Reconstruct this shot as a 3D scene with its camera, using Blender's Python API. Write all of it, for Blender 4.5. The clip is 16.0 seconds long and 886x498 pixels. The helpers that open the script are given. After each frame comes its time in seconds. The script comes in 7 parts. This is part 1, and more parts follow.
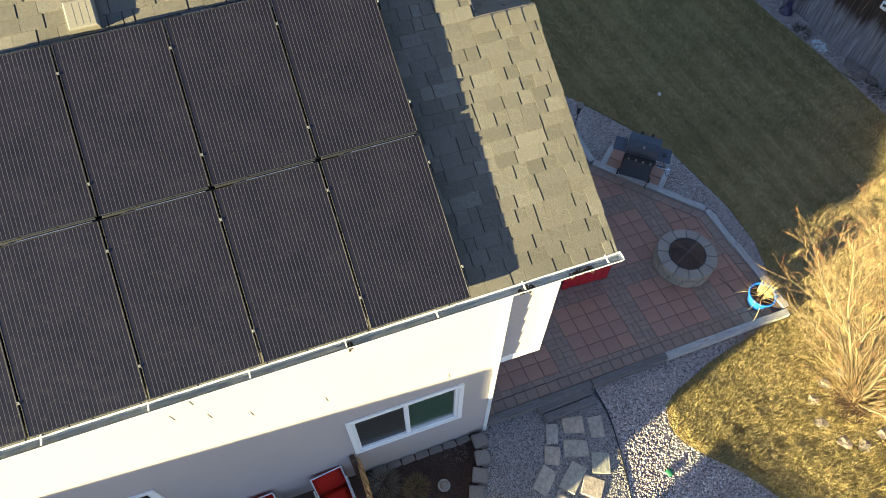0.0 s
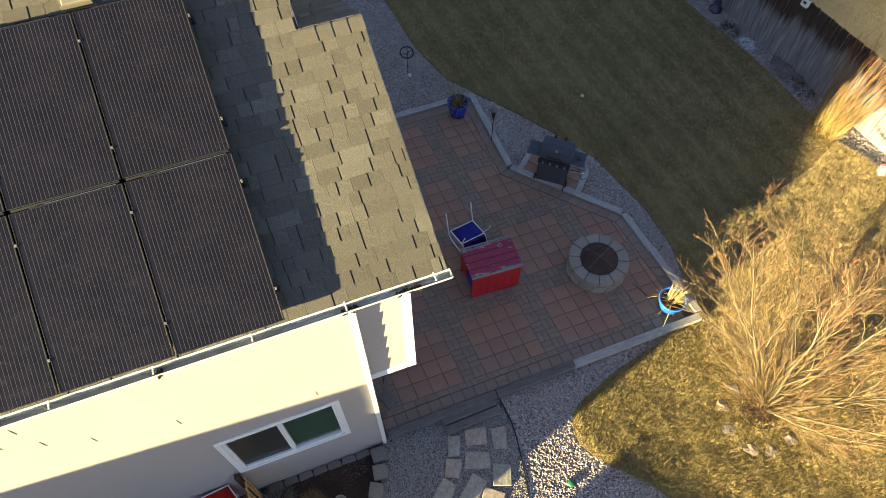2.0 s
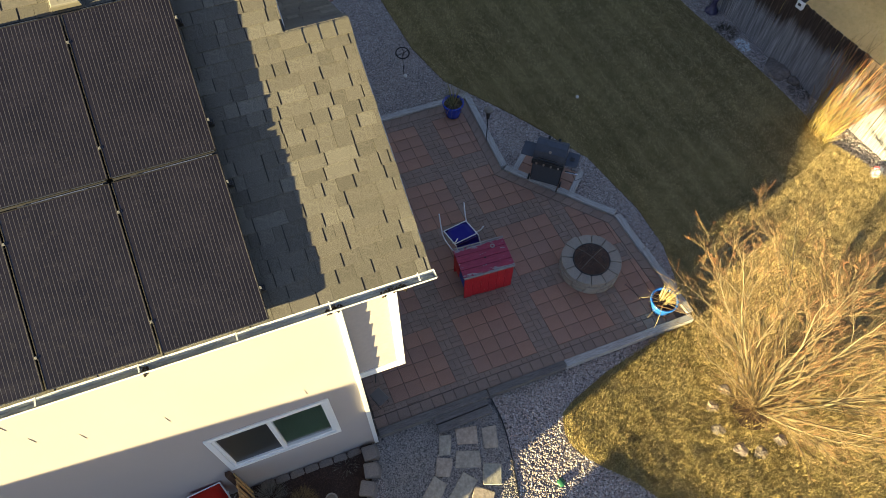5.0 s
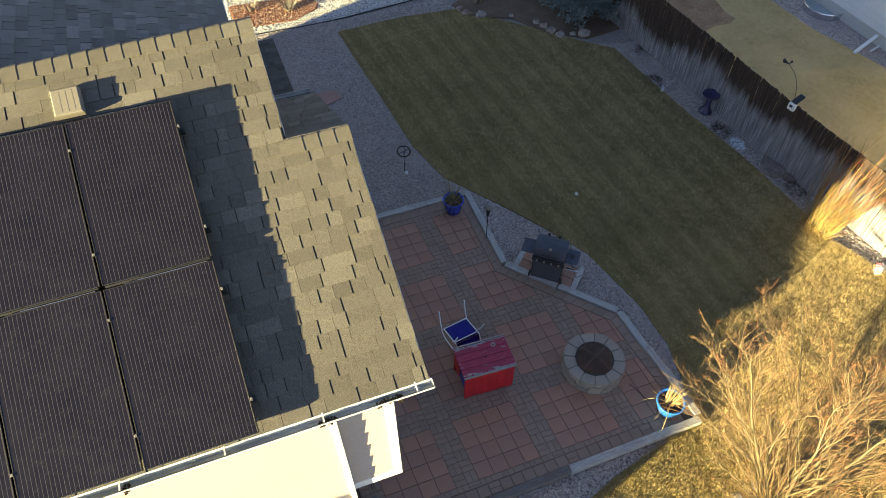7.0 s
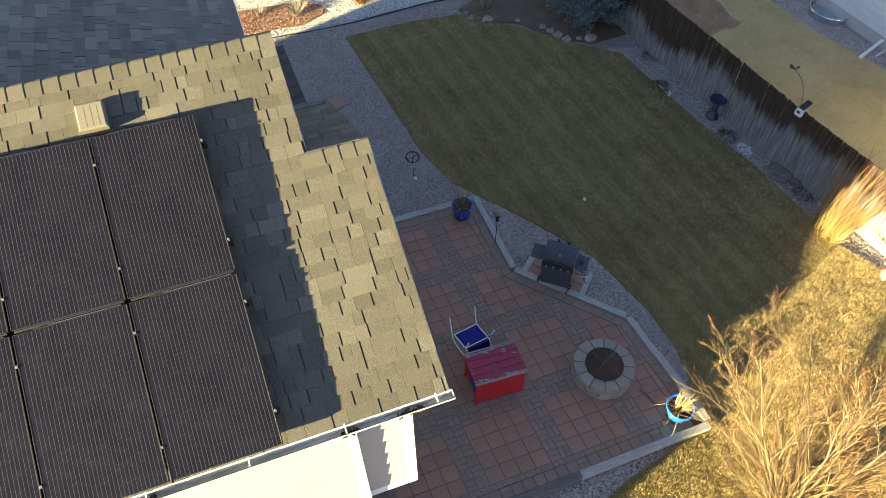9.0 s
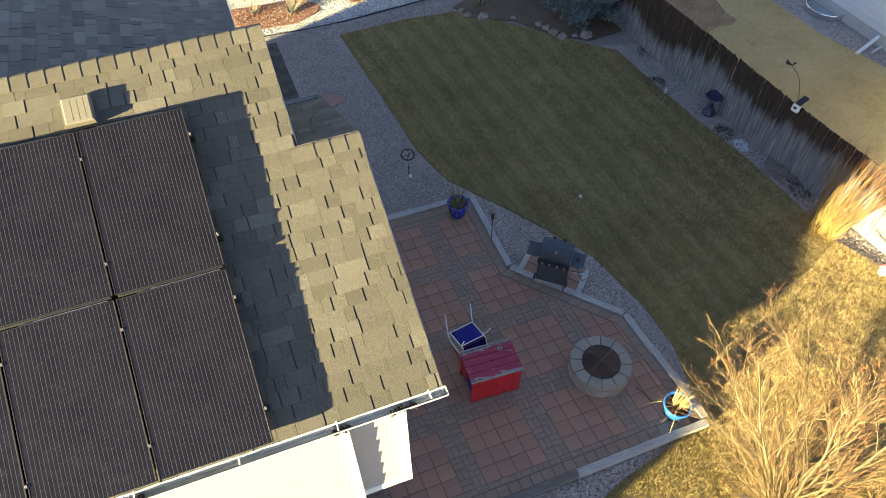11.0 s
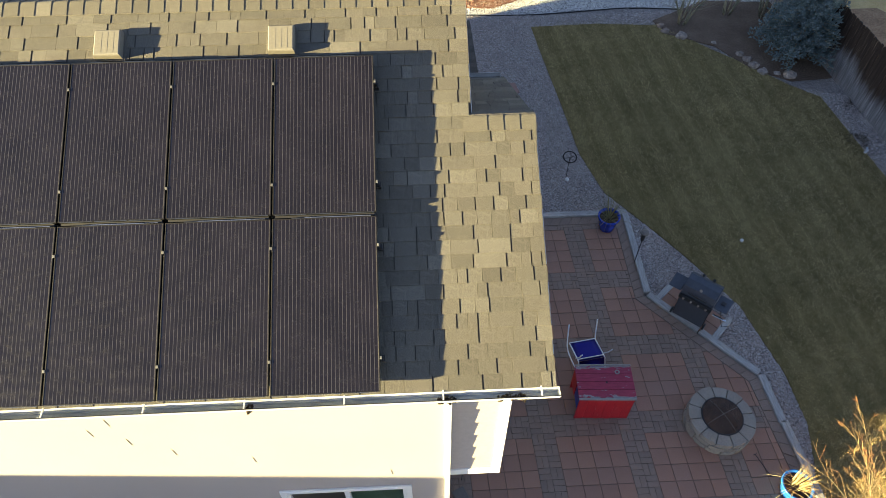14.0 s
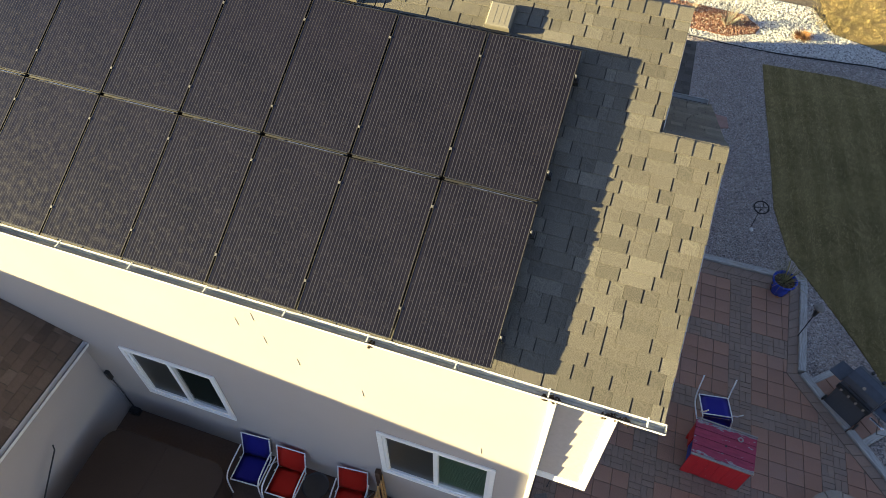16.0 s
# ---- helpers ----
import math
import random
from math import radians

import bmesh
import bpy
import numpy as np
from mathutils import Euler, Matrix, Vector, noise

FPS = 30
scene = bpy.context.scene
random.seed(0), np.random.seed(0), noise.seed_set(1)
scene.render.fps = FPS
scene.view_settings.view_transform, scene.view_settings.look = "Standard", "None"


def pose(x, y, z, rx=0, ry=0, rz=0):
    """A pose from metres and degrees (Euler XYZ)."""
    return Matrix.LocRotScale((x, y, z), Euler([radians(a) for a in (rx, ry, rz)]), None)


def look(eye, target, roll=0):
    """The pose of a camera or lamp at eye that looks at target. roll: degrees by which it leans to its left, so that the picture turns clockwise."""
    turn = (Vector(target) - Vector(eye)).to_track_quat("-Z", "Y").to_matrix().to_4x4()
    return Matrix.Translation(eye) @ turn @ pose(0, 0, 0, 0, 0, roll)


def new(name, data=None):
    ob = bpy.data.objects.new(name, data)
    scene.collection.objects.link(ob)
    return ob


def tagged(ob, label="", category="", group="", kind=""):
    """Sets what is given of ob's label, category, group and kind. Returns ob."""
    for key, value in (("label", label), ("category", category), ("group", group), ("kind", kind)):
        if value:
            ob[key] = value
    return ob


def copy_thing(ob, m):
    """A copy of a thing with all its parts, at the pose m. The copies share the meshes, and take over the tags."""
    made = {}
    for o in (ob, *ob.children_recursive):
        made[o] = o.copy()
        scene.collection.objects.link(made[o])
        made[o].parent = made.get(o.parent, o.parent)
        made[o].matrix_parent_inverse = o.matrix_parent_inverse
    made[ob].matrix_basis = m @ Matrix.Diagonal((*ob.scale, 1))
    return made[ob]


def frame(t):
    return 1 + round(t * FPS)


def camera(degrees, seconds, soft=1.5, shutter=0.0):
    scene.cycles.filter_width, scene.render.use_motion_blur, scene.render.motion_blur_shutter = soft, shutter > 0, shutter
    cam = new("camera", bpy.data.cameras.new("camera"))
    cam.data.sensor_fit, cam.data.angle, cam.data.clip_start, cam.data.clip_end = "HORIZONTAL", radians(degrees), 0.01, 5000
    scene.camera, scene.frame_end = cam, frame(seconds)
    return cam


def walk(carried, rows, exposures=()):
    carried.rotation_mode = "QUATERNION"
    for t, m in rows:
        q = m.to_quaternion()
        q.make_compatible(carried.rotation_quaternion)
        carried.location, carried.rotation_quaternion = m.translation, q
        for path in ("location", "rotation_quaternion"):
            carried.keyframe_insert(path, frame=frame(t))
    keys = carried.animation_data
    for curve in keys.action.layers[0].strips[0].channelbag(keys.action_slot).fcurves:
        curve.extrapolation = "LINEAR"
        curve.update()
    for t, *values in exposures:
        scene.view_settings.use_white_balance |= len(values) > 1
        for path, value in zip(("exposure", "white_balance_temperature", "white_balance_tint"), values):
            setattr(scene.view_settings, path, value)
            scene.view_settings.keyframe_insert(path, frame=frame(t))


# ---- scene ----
cam = camera(65.5, 16.0, soft=0.75)
PATH = [
    (0, (-1.964, -3.067, 11.707), (-1.597, -2.088, 10.002), 0.9),
    (0.5, (-0.976, -3.335, 11.702), (-0.625, -2.354, 9.994), 0.3),
    (1, (-0.53, -3.391, 11.672), (-0.177, -2.411, 9.964), 0.2),
    (1.5, (-0.353, -3.385, 11.655), (0.01, -2.409, 9.947), 0.2),
    (2, (-0.267, -3.399, 11.643), (0.104, -2.426, 9.936), 0.1),
    (2.5, (-0.189, -3.453, 11.657), (0.18, -2.479, 9.949), 0.1),
    (3, (-0.096, -3.53, 11.681), (0.27, -2.554, 9.974), -0.0),
    (5.5, (-0.106, -3.441, 11.704), (0.257, -2.467, 9.996), 0.0),
    (6, (-0.04, -3.326, 11.693), (0.333, -2.33, 10.0), 0.1),
    (6.5, (0.01, -3.281, 11.683), (0.423, -2.165, 10.075), -0.1),
    (7, (0.006, -3.282, 11.704), (0.437, -2.111, 10.141), -0.1),
    (7.5, (-0.036, -3.268, 11.736), (0.394, -2.096, 10.174), -0.2),
    (8, (-0.088, -3.221, 11.767), (0.343, -2.05, 10.204), -0.1),
    (8.5, (-0.131, -3.18, 11.804), (0.299, -2.01, 10.241), -0.2),
    (9, (-0.154, -3.173, 11.845), (0.275, -2.002, 10.282), -0.2),
    (11.5, (-0.1, -3.176, 11.678), (0.337, -2.005, 10.116), -0.2),
    (12, (-0.132, -3.132, 11.623), (0.263, -1.944, 10.063), -0.2),
    (12.5, (-0.157, -3.1, 11.571), (0.106, -1.876, 10.012), -0.1),
    (13, (-0.168, -3.086, 11.549), (0.041, -1.854, 9.987), 0.0),
    (13.5, (-0.199, -3.129, 11.529), (-0.04, -1.889, 9.968), 0.0),
    (14, (-0.233, -3.217, 11.525), (-0.171, -1.967, 9.965), 0.1),
    (14.5, (-0.235, -3.305, 11.546), (-0.283, -2.059, 9.982), 0.4),
    (15, (-0.218, -3.34, 11.561), (-0.381, -2.111, 9.992), 0.5),
    (15.5, (-0.155, -3.365, 11.56), (-0.442, -2.16, 9.989), 0.4),
    (16, (-0.102, -3.37, 11.584), (-0.495, -2.198, 10.011), 0.3),
]
EXPOSURES = [(0.0, 3.00, 6200, 25), (1.0, 2.78, 6500, 27), (1.5, 2.72, 6700, 27), (6.0, 2.62, 6800, 27), (7.0, 2.76, 6700, 26), (9.0, 2.98, 6700, 26), (12.5, 3.05, 6700, 26), (16.0, 2.78, 6700, 27)]
walk(cam, [(t, look(eye, target, roll)) for t, eye, target, roll in PATH], EXPOSURES)

# ---- light ----
SUN_DIR = Vector((1.0, 0.303, -0.142)).normalized()
SUN_EL = math.asin(-SUN_DIR.z)
SUN_AZ = math.atan2(-SUN_DIR.x, -SUN_DIR.y)
world = bpy.data.worlds.new("winter_sky")
scene.world = world
world.use_nodes = True
wn, wl = world.node_tree.nodes, world.node_tree.links
sky = wn.new("ShaderNodeTexSky")
sky.sky_type = "NISHITA"
sky.sun_disc = False
sky.sun_elevation = SUN_EL
sky.sun_rotation = SUN_AZ
sky.altitude = 1600
sky.air_density, sky.dust_density, sky.ozone_density = 1.0, 0.3, 1.3
wn["Background"].inputs["Strength"].default_value = 0.051
wl.new(sky.outputs[0], wn["Background"].inputs["Color"])
sun_data = bpy.data.lights.new("sun", "SUN")
sun_data.energy, sun_data.angle, sun_data.color = 5.0, radians(0.53), (1.0, 0.922, 0.43)
sun = new("sun", sun_data)
sun.matrix_world = look((-30, -9, 12), Vector((-30, -9, 12)) + SUN_DIR)


# ---- materials ----
def mat(name, base, rough=0.7, metal=0.0, spec=0.5):
    m = bpy.data.materials.new(name)
    m.use_nodes = True
    b = m.node_tree.nodes["Principled BSDF"]
    b.inputs["Base Color"].default_value = (*base, 1)
    b.inputs["Roughness"].default_value = rough
    b.inputs["Metallic"].default_value = metal
    b.inputs["Specular IOR Level"].default_value = spec
    return m


class Nodes:
    """A short way to wire a material's nodes."""

    def __init__(self, m):
        self.t = m.node_tree
        self.bsdf = self.t.nodes["Principled BSDF"]

    def add(self, kind, **inputs):
        n = self.t.nodes.new(kind)
        for key, value in inputs.items():
            n.inputs[key.replace("_", " ")].default_value = value
        return n

    def link(self, a, b):
        self.t.links.new(a, b)

    def coords(self, space="Object", scale=(1, 1, 1)):
        c, mp = self.add("ShaderNodeTexCoord"), self.add("ShaderNodeMapping")
        mp.inputs["Scale"].default_value = scale
        self.link(c.outputs[space], mp.inputs["Vector"])
        return mp.outputs["Vector"]

    def noise(self, vec, scale, detail=4.0, rough=0.55):
        n = self.add("ShaderNodeTexNoise", Scale=scale, Detail=detail, Roughness=rough)
        self.link(vec, n.inputs["Vector"])
        return n.outputs["Fac"]

    def ramp(self, fac, stops):
        r = self.add("ShaderNodeValToRGB")
        el = r.color_ramp.elements
        while len(el) < len(stops):
            el.new(0.5)
        for e, (p, c) in zip(el, stops):
            e.position = p
            e.color = (*c, 1) if len(c) == 3 else c
        self.link(fac, r.inputs["Fac"])
        return r.outputs["Color"]

    def mix(self, fac, a, b, blend="MIX"):
        n = self.t.nodes.new("ShaderNodeMix")
        n.data_type, n.blend_type = "RGBA", blend
        for sock, v in ((n.inputs[0], fac), (n.inputs[6], a), (n.inputs[7], b)):
            if isinstance(v, (int, float)):
                sock.default_value = v
            elif isinstance(v, tuple):
                sock.default_value = (*v, 1)
            else:
                self.link(v, sock)
        return n.outputs[2]

    def math(self, op, a, b=0.0, c=0.0):
        n = self.t.nodes.new("ShaderNodeMath")
        n.operation = op
        for sock, v in zip(n.inputs, (a, b, c)):
            if isinstance(v, (int, float)):
                sock.default_value = v
            else:
                self.link(v, sock)
        return n.outputs[0]

    def bump(self, height, strength=0.4, distance=0.01):
        n = self.add("ShaderNodeBump", Strength=strength, Distance=distance)
        self.link(height, n.inputs["Height"])
        self.link(n.outputs["Normal"], self.bsdf.inputs["Normal"])

    def color(self, out):
        self.link(out, self.bsdf.inputs["Base Color"])

    def rough(self, out):
        self.link(out, self.bsdf.inputs["Roughness"])

    def random(self):
        return self.add("ShaderNodeObjectInfo").outputs["Random"]

    def island(self):
        return self.add("ShaderNodeNewGeometry").outputs["Random Per Island"]


def grained(name, stops, scale=30, rough=0.8, bump=0.3, dist=0.005, big=1.5, spread=0.25, metal=0.0, space="Object", stretch=(1, 1, 1), spec=0.4):
    """A surface with fine grain and broad blotches between the given colours."""
    m = mat(name, stops[0], rough, metal, spec)
    n = Nodes(m)
    v = n.coords(space, stretch)
    fine, broad = n.noise(v, scale, 6), n.noise(v, big, 3)
    f = n.math("ADD", n.math("MULTIPLY", fine, 1 - spread), n.math("MULTIPLY", broad, spread))
    k = len(stops) - 1
    n.color(n.ramp(f, [(0.32 + 0.36 * i / max(k, 1), s) for i, s in enumerate(stops)]))
    n.bump(fine, bump, dist)
    return m


def varied(name, stops, scale=40, rough=0.85, bump=0.5, dist=0.004, by="object", amount=0.75, spec=0.3, big=2.0):
    """Pieces that differ from one another in tone, with grain of their own."""
    m = mat(name, stops[0], rough, 0, spec)
    n = Nodes(m)
    v = n.coords("Object")
    rnd = n.random() if by == "object" else n.island()
    fine, broad = n.noise(v, scale, 6, 0.65), n.noise(v, big, 3)
    k = len(stops) - 1
    col = n.ramp(rnd, [(i / max(k, 1), s) for i, s in enumerate(stops)])
    grain = n.ramp(fine, [(0.34, (0.38, 0.38, 0.38)), (0.66, (1.6, 1.6, 1.6))])
    col = n.mix(amount, col, grain, "MULTIPLY")
    col = n.mix(0.35, col, n.ramp(broad, [(0.3, (0.75, 0.75, 0.75)), (0.7, (1.2, 1.2, 1.2))]), "MULTIPLY")
    n.color(col)
    n.bump(fine, bump, dist)
    return m


M = {}
M["stucco"] = grained("stucco_paint", [(0.385, 0.350, 0.335), (0.435, 0.396, 0.378)], 90, 0.9, 0.25, 0.003, 0.7, 0.5)
M["trim"] = grained("white_trim_paint", [(0.78, 0.78, 0.77), (0.84, 0.84, 0.83)], 25, 0.5, 0.08, 0.002)
M["siding"] = grained("white_siding_paint", [(0.41, 0.372, 0.352), (0.46, 0.418, 0.396)], 20, 0.6, 0.1, 0.002)
M["gutter"] = grained("gutter_enamel", [(0.72, 0.74, 0.75), (0.80, 0.81, 0.82)], 14, 0.4, 0.05, 0.002)
M["debris"] = grained("wet_leaf_debris", [(0.02, 0.015, 0.01), (0.09, 0.06, 0.035)], 60, 0.9, 1.0, 0.02)
M["soffit"] = grained("soffit_paint", [(0.62, 0.60, 0.55), (0.68, 0.66, 0.61)], 20, 0.7, 0.1, 0.002)
SHINGLE = [(0.097, 0.089, 0.074), (0.119, 0.110, 0.092), (0.107, 0.099, 0.082), (0.162, 0.150, 0.126), (0.114, 0.104, 0.087), (0.135, 0.123, 0.102), (0.101, 0.093, 0.078)]
M["shingle"] = varied("asphalt_shingle", SHINGLE, 110, 0.95, 0.9, 0.004, amount=0.8)
M["shingle_joined"] = varied("asphalt_shingle_field", SHINGLE, 110, 0.95, 0.9, 0.004, "island", 0.8)
M["shingle_dark"] = varied("asphalt_shingle_grey", [(0.060, 0.057, 0.054), (0.10, 0.095, 0.088), (0.078, 0.072, 0.066), (0.12, 0.111, 0.10)], 200, 0.95, 0.8, 0.004, "island")
M["roof_felt"] = grained("roof_underlay", [(0.035, 0.032, 0.028), (0.06, 0.055, 0.05)], 120, 0.95, 0.5, 0.003)
M["window_glass"] = grained("screened_glass", [(0.030, 0.032, 0.030), (0.045, 0.047, 0.043)], 60, 0.30, 0.02, 0.001)
M["black_frame"] = mat("black_anodised_frame", (0.016, 0.0145, 0.016), 0.45, 0.4)
M["aluminium"] = grained("mill_aluminium", [(0.55, 0.57, 0.61), (0.68, 0.70, 0.73)], 30, 0.22, 0.05, 0.001, metal=0.9)
M["black_metal"] = grained("black_powder_coat", [(0.012, 0.012, 0.014), (0.03, 0.03, 0.032)], 60, 0.45, 0.1, 0.002)
M["timber"] = grained("weathered_timber", [(0.22, 0.21, 0.195), (0.38, 0.37, 0.35), (0.50, 0.49, 0.47)], 9, 0.85, 0.6, 0.006, 1.2, 0.35, stretch=(1, 9, 9))
TILE_TONES = [(0.313, 0.172, 0.123), (0.354, 0.198, 0.139), (0.289, 0.163, 0.118), (0.325, 0.191, 0.142)]
BRICK_TONES = [(0.244, 0.173, 0.136), (0.269, 0.195, 0.153), (0.228, 0.164, 0.130), (0.274, 0.189, 0.145)]
M["timber_dark"] = grained("dark_timber", [(0.085, 0.072, 0.064), (0.15, 0.132, 0.120), (0.21, 0.19, 0.175)], 9, 0.85, 0.6, 0.006, 1.2, 0.35, stretch=(1, 9, 9))
M["tile_red"] = varied("red_concrete_paver", TILE_TONES, 70, 0.85, 0.4, 0.003, amount=0.45)
M["brick_grey"] = varied("grey_brown_paver", BRICK_TONES, 60, 0.88, 0.4, 0.003, amount=0.5)
M["joint"] = grained("sand_joint", [(0.085, 0.062, 0.050), (0.13, 0.098, 0.080)], 60, 0.95, 0.5, 0.004)
M["soil"] = grained("brown_mulch", [(0.022, 0.013, 0.010), (0.05, 0.029, 0.021), (0.10, 0.06, 0.042)], 45, 0.95, 1.0, 0.02, 2.5, 0.3)
M["stone_block"] = varied("tan_wall_block", [(0.255, 0.222, 0.185), (0.31, 0.27, 0.225), (0.285, 0.243, 0.20)], 45, 0.9, 0.6, 0.006, amount=0.28)
M["flagstone"] = varied("buff_flagstone", [(0.37, 0.28, 0.22), (0.36, 0.335, 0.27), (0.42, 0.325, 0.25), (0.31, 0.30, 0.25), (0.40, 0.285, 0.225)], 22, 0.85, 0.8, 0.012, amount=0.35, big=5.0)
M["rock_dark"] = varied("dark_brown_boulder", [(0.15, 0.125, 0.11), (0.20, 0.168, 0.15)], 14, 0.9, 1.0, 0.03, amount=0.5)
M["rock"] = varied("granite_boulder", [(0.22, 0.18, 0.15), (0.32, 0.275, 0.24), (0.26, 0.195, 0.155)], 14, 0.9, 1.0, 0.03, amount=0.6)


def two_tone(name, dark, light, rough=0.9):
    return grained(name, [dark, light], 35, rough)


# ---- building helpers ----
def mesh_object(name, bm, material, parent=None, label="", smooth=False):
    me = bpy.data.meshes.new(name)
    bm.to_mesh(me)
    bm.free()
    for p in me.polygons:
        p.use_smooth = smooth
    for one in material if isinstance(material, (list, tuple)) else [material]:
        me.materials.append(one)
    ob = new(name, me)
    if parent is not None:
        ob.parent = parent
    if label:
        tagged(ob, label)
    return ob


def part(name, bm, material, parent, label="", smooth=False):
    return mesh_object(name, bm, material, parent, label, smooth)


def thing(name, label, category, at=(0, 0, 0), turn=0.0, group="", kind=""):
    ob = new(name)
    ob.empty_display_size = 0.1
    ob.matrix_basis = pose(*at, 0, 0, turn)
    return tagged(ob, label, category, group, kind)


def box(bm, x0, x1, y0, y1, z0, z1, bevel=0.0, m=None):
    vs = bmesh.ops.create_cube(bm, size=1.0)["verts"]
    for v in vs:
        v.co = Vector((x0 + (v.co.x + 0.5) * (x1 - x0), y0 + (v.co.y + 0.5) * (y1 - y0), z0 + (v.co.z + 0.5) * (z1 - z0)))
    if bevel > 0:
        es = list({e for v in vs for e in v.link_edges})
        vs = bmesh.ops.bevel(bm, geom=es, offset=bevel, segments=1, affect="EDGES")["verts"]
    if m is not None:
        bmesh.ops.transform(bm, matrix=m, verts=[v for v in vs if v.is_valid])
    return vs


def boxed(x0, x1, y0, y1, z0, z1, bevel=0.0, m=None):
    bm = bmesh.new()
    box(bm, x0, x1, y0, y1, z0, z1, bevel, m)
    return bm


def prism(bm, pts, z0, z1):
    """An upright prism over a plan outline (counter-clockwise)."""
    lo = [bm.verts.new((x, y, z0)) for x, y in pts]
    hi = [bm.verts.new((x, y, z1)) for x, y in pts]
    n = len(pts)
    bm.faces.new(lo[::-1])
    bm.faces.new(hi)
    for i in range(n):
        bm.faces.new((lo[i], lo[(i + 1) % n], hi[(i + 1) % n], hi[i]))
    return lo + hi


def lathe(bm, profile, n=24, m=None):
    """Turns (radius, height) pairs round the z axis."""
    rings = []
    for r, z in profile:
        if r < 1e-5:
            rings.append([bm.verts.new((0, 0, z))])
        else:
            rings.append([bm.verts.new((r * math.cos(2 * math.pi * i / n), r * math.sin(2 * math.pi * i / n), z)) for i in range(n)])
    for a, b in zip(rings, rings[1:]):
        for i in range(n):
            q = [a[i % len(a)], a[(i + 1) % len(a)], b[(i + 1) % len(b)], b[i % len(b)]]
            q = list(dict.fromkeys(q))
            if len(q) > 2:
                bm.faces.new(q)
    if m is not None:
        bmesh.ops.transform(bm, matrix=m, verts=[v for r in rings for v in r])


def tube(bm, pts, r0, r1=None, n=6, caps=True):
    """A tapered tube along points."""
    r1 = r0 if r1 is None else r1
    pts = [Vector(p) for p in pts]
    rings, side = [], None
    for i, p in enumerate(pts):
        d = (pts[min(i + 1, len(pts) - 1)] - pts[max(i - 1, 0)]).normalized()
        if side is None:
            side = d.cross(Vector((0, 0, 1)) if abs(d.z) < 0.9 else Vector((1, 0, 0))).normalized()
        else:
            side = (side - d * side.dot(d)).normalized()
        up = d.cross(side)
        r = r0 + (r1 - r0) * i / max(len(pts) - 1, 1)
        rings.append([bm.verts.new(p + r * (math.cos(2 * math.pi * k / n) * side + math.sin(2 * math.pi * k / n) * up)) for k in range(n)])
    for a, b in zip(rings, rings[1:]):
        for k in range(n):
            bm.faces.new((a[k], a[(k + 1) % n], b[(k + 1) % n], b[k]))
    if caps:
        bm.faces.new(rings[0][::-1])
        bm.faces.new(rings[-1])


def smooth_path(pts, steps=5):
    """A Catmull-Rom line through points."""
    pts = [Vector(p) for p in pts]
    ext = [pts[0] * 2 - pts[1], *pts, pts[-1] * 2 - pts[-2]]
    out = []
    for i in range(1, len(ext) - 2):
        a, b, c, d = ext[i - 1 : i + 3]
        for s in range(steps):
            t = s / steps
            out.append(0.5 * (2 * b + (c - a) * t + (2 * a - 5 * b + 4 * c - d) * t * t + (3 * b - a - 3 * c + d) * t**3))
    out.append(pts[-1])
    return out


# ---- the house ----
TAN = 0.477
SLOPE = math.degrees(math.atan(TAN))
COS = math.cos(math.radians(SLOPE))
EAVE_Y, EAVE_Z = -0.275, 5.777
RIDGE_Y, RIDGE2_Y = 3.43, 2.15
RAKE_X, RAKE2_X, WEST_X = 0.32, 0.96, -14.3


def roof_z(y):
    return EAVE_Z + TAN * (y - EAVE_Y)


RIDGE_Z, RIDGE2_Z = roof_z(RIDGE_Y), roof_z(RIDGE2_Y)
TAN_B = 0.65
BACK_Y, BACK2_Y = 6.60, 4.28
TAN_2 = (RIDGE2_Z - EAVE_Z) / (BACK2_Y - RIDGE2_Y)
BACK_Z = RIDGE_Z - TAN_B * (BACK_Y - RIDGE_Y)
# from slope coordinates (along the eave, up the slope, off the roof) to the world
FRONT = pose(0, EAVE_Y, EAVE_Z, SLOPE, 0, 0)
house = thing("house", "two-storey house with cream walls and tan shingle roof", "house")


def wall_with_openings(bm, x0, x1, y0, y1, z0, z1, holes):
    """A wall along x with rectangular openings (x0, x1, z0, z1) that go through it."""
    xs = sorted({x0, x1, *(h[0] for h in holes), *(h[1] for h in holes)})
    for a, b in zip(xs, xs[1:]):
        cuts = sorted((h[2], h[3]) for h in holes if h[0] <= a and b <= h[1])
        z = z0
        for c0, c1 in cuts:
            box(bm, a, b, y0, y1, z, c0)
            z = c1
        box(bm, a, b, y0, y1, z, z1)
    bmesh.ops.remove_doubles(bm, verts=bm.verts, dist=1e-5)


WINDOWS = [(-2.10, -0.55, 1.30, 2.60), (-6.21, -4.76, 1.30, 2.60)]
bm = bmesh.new()
wall_with_openings(bm, -14, 0, 0, 0.2, 0, 5.62, WINDOWS)
part("wall_south", bm, M["stucco"], house, "smooth cream stucco wall")


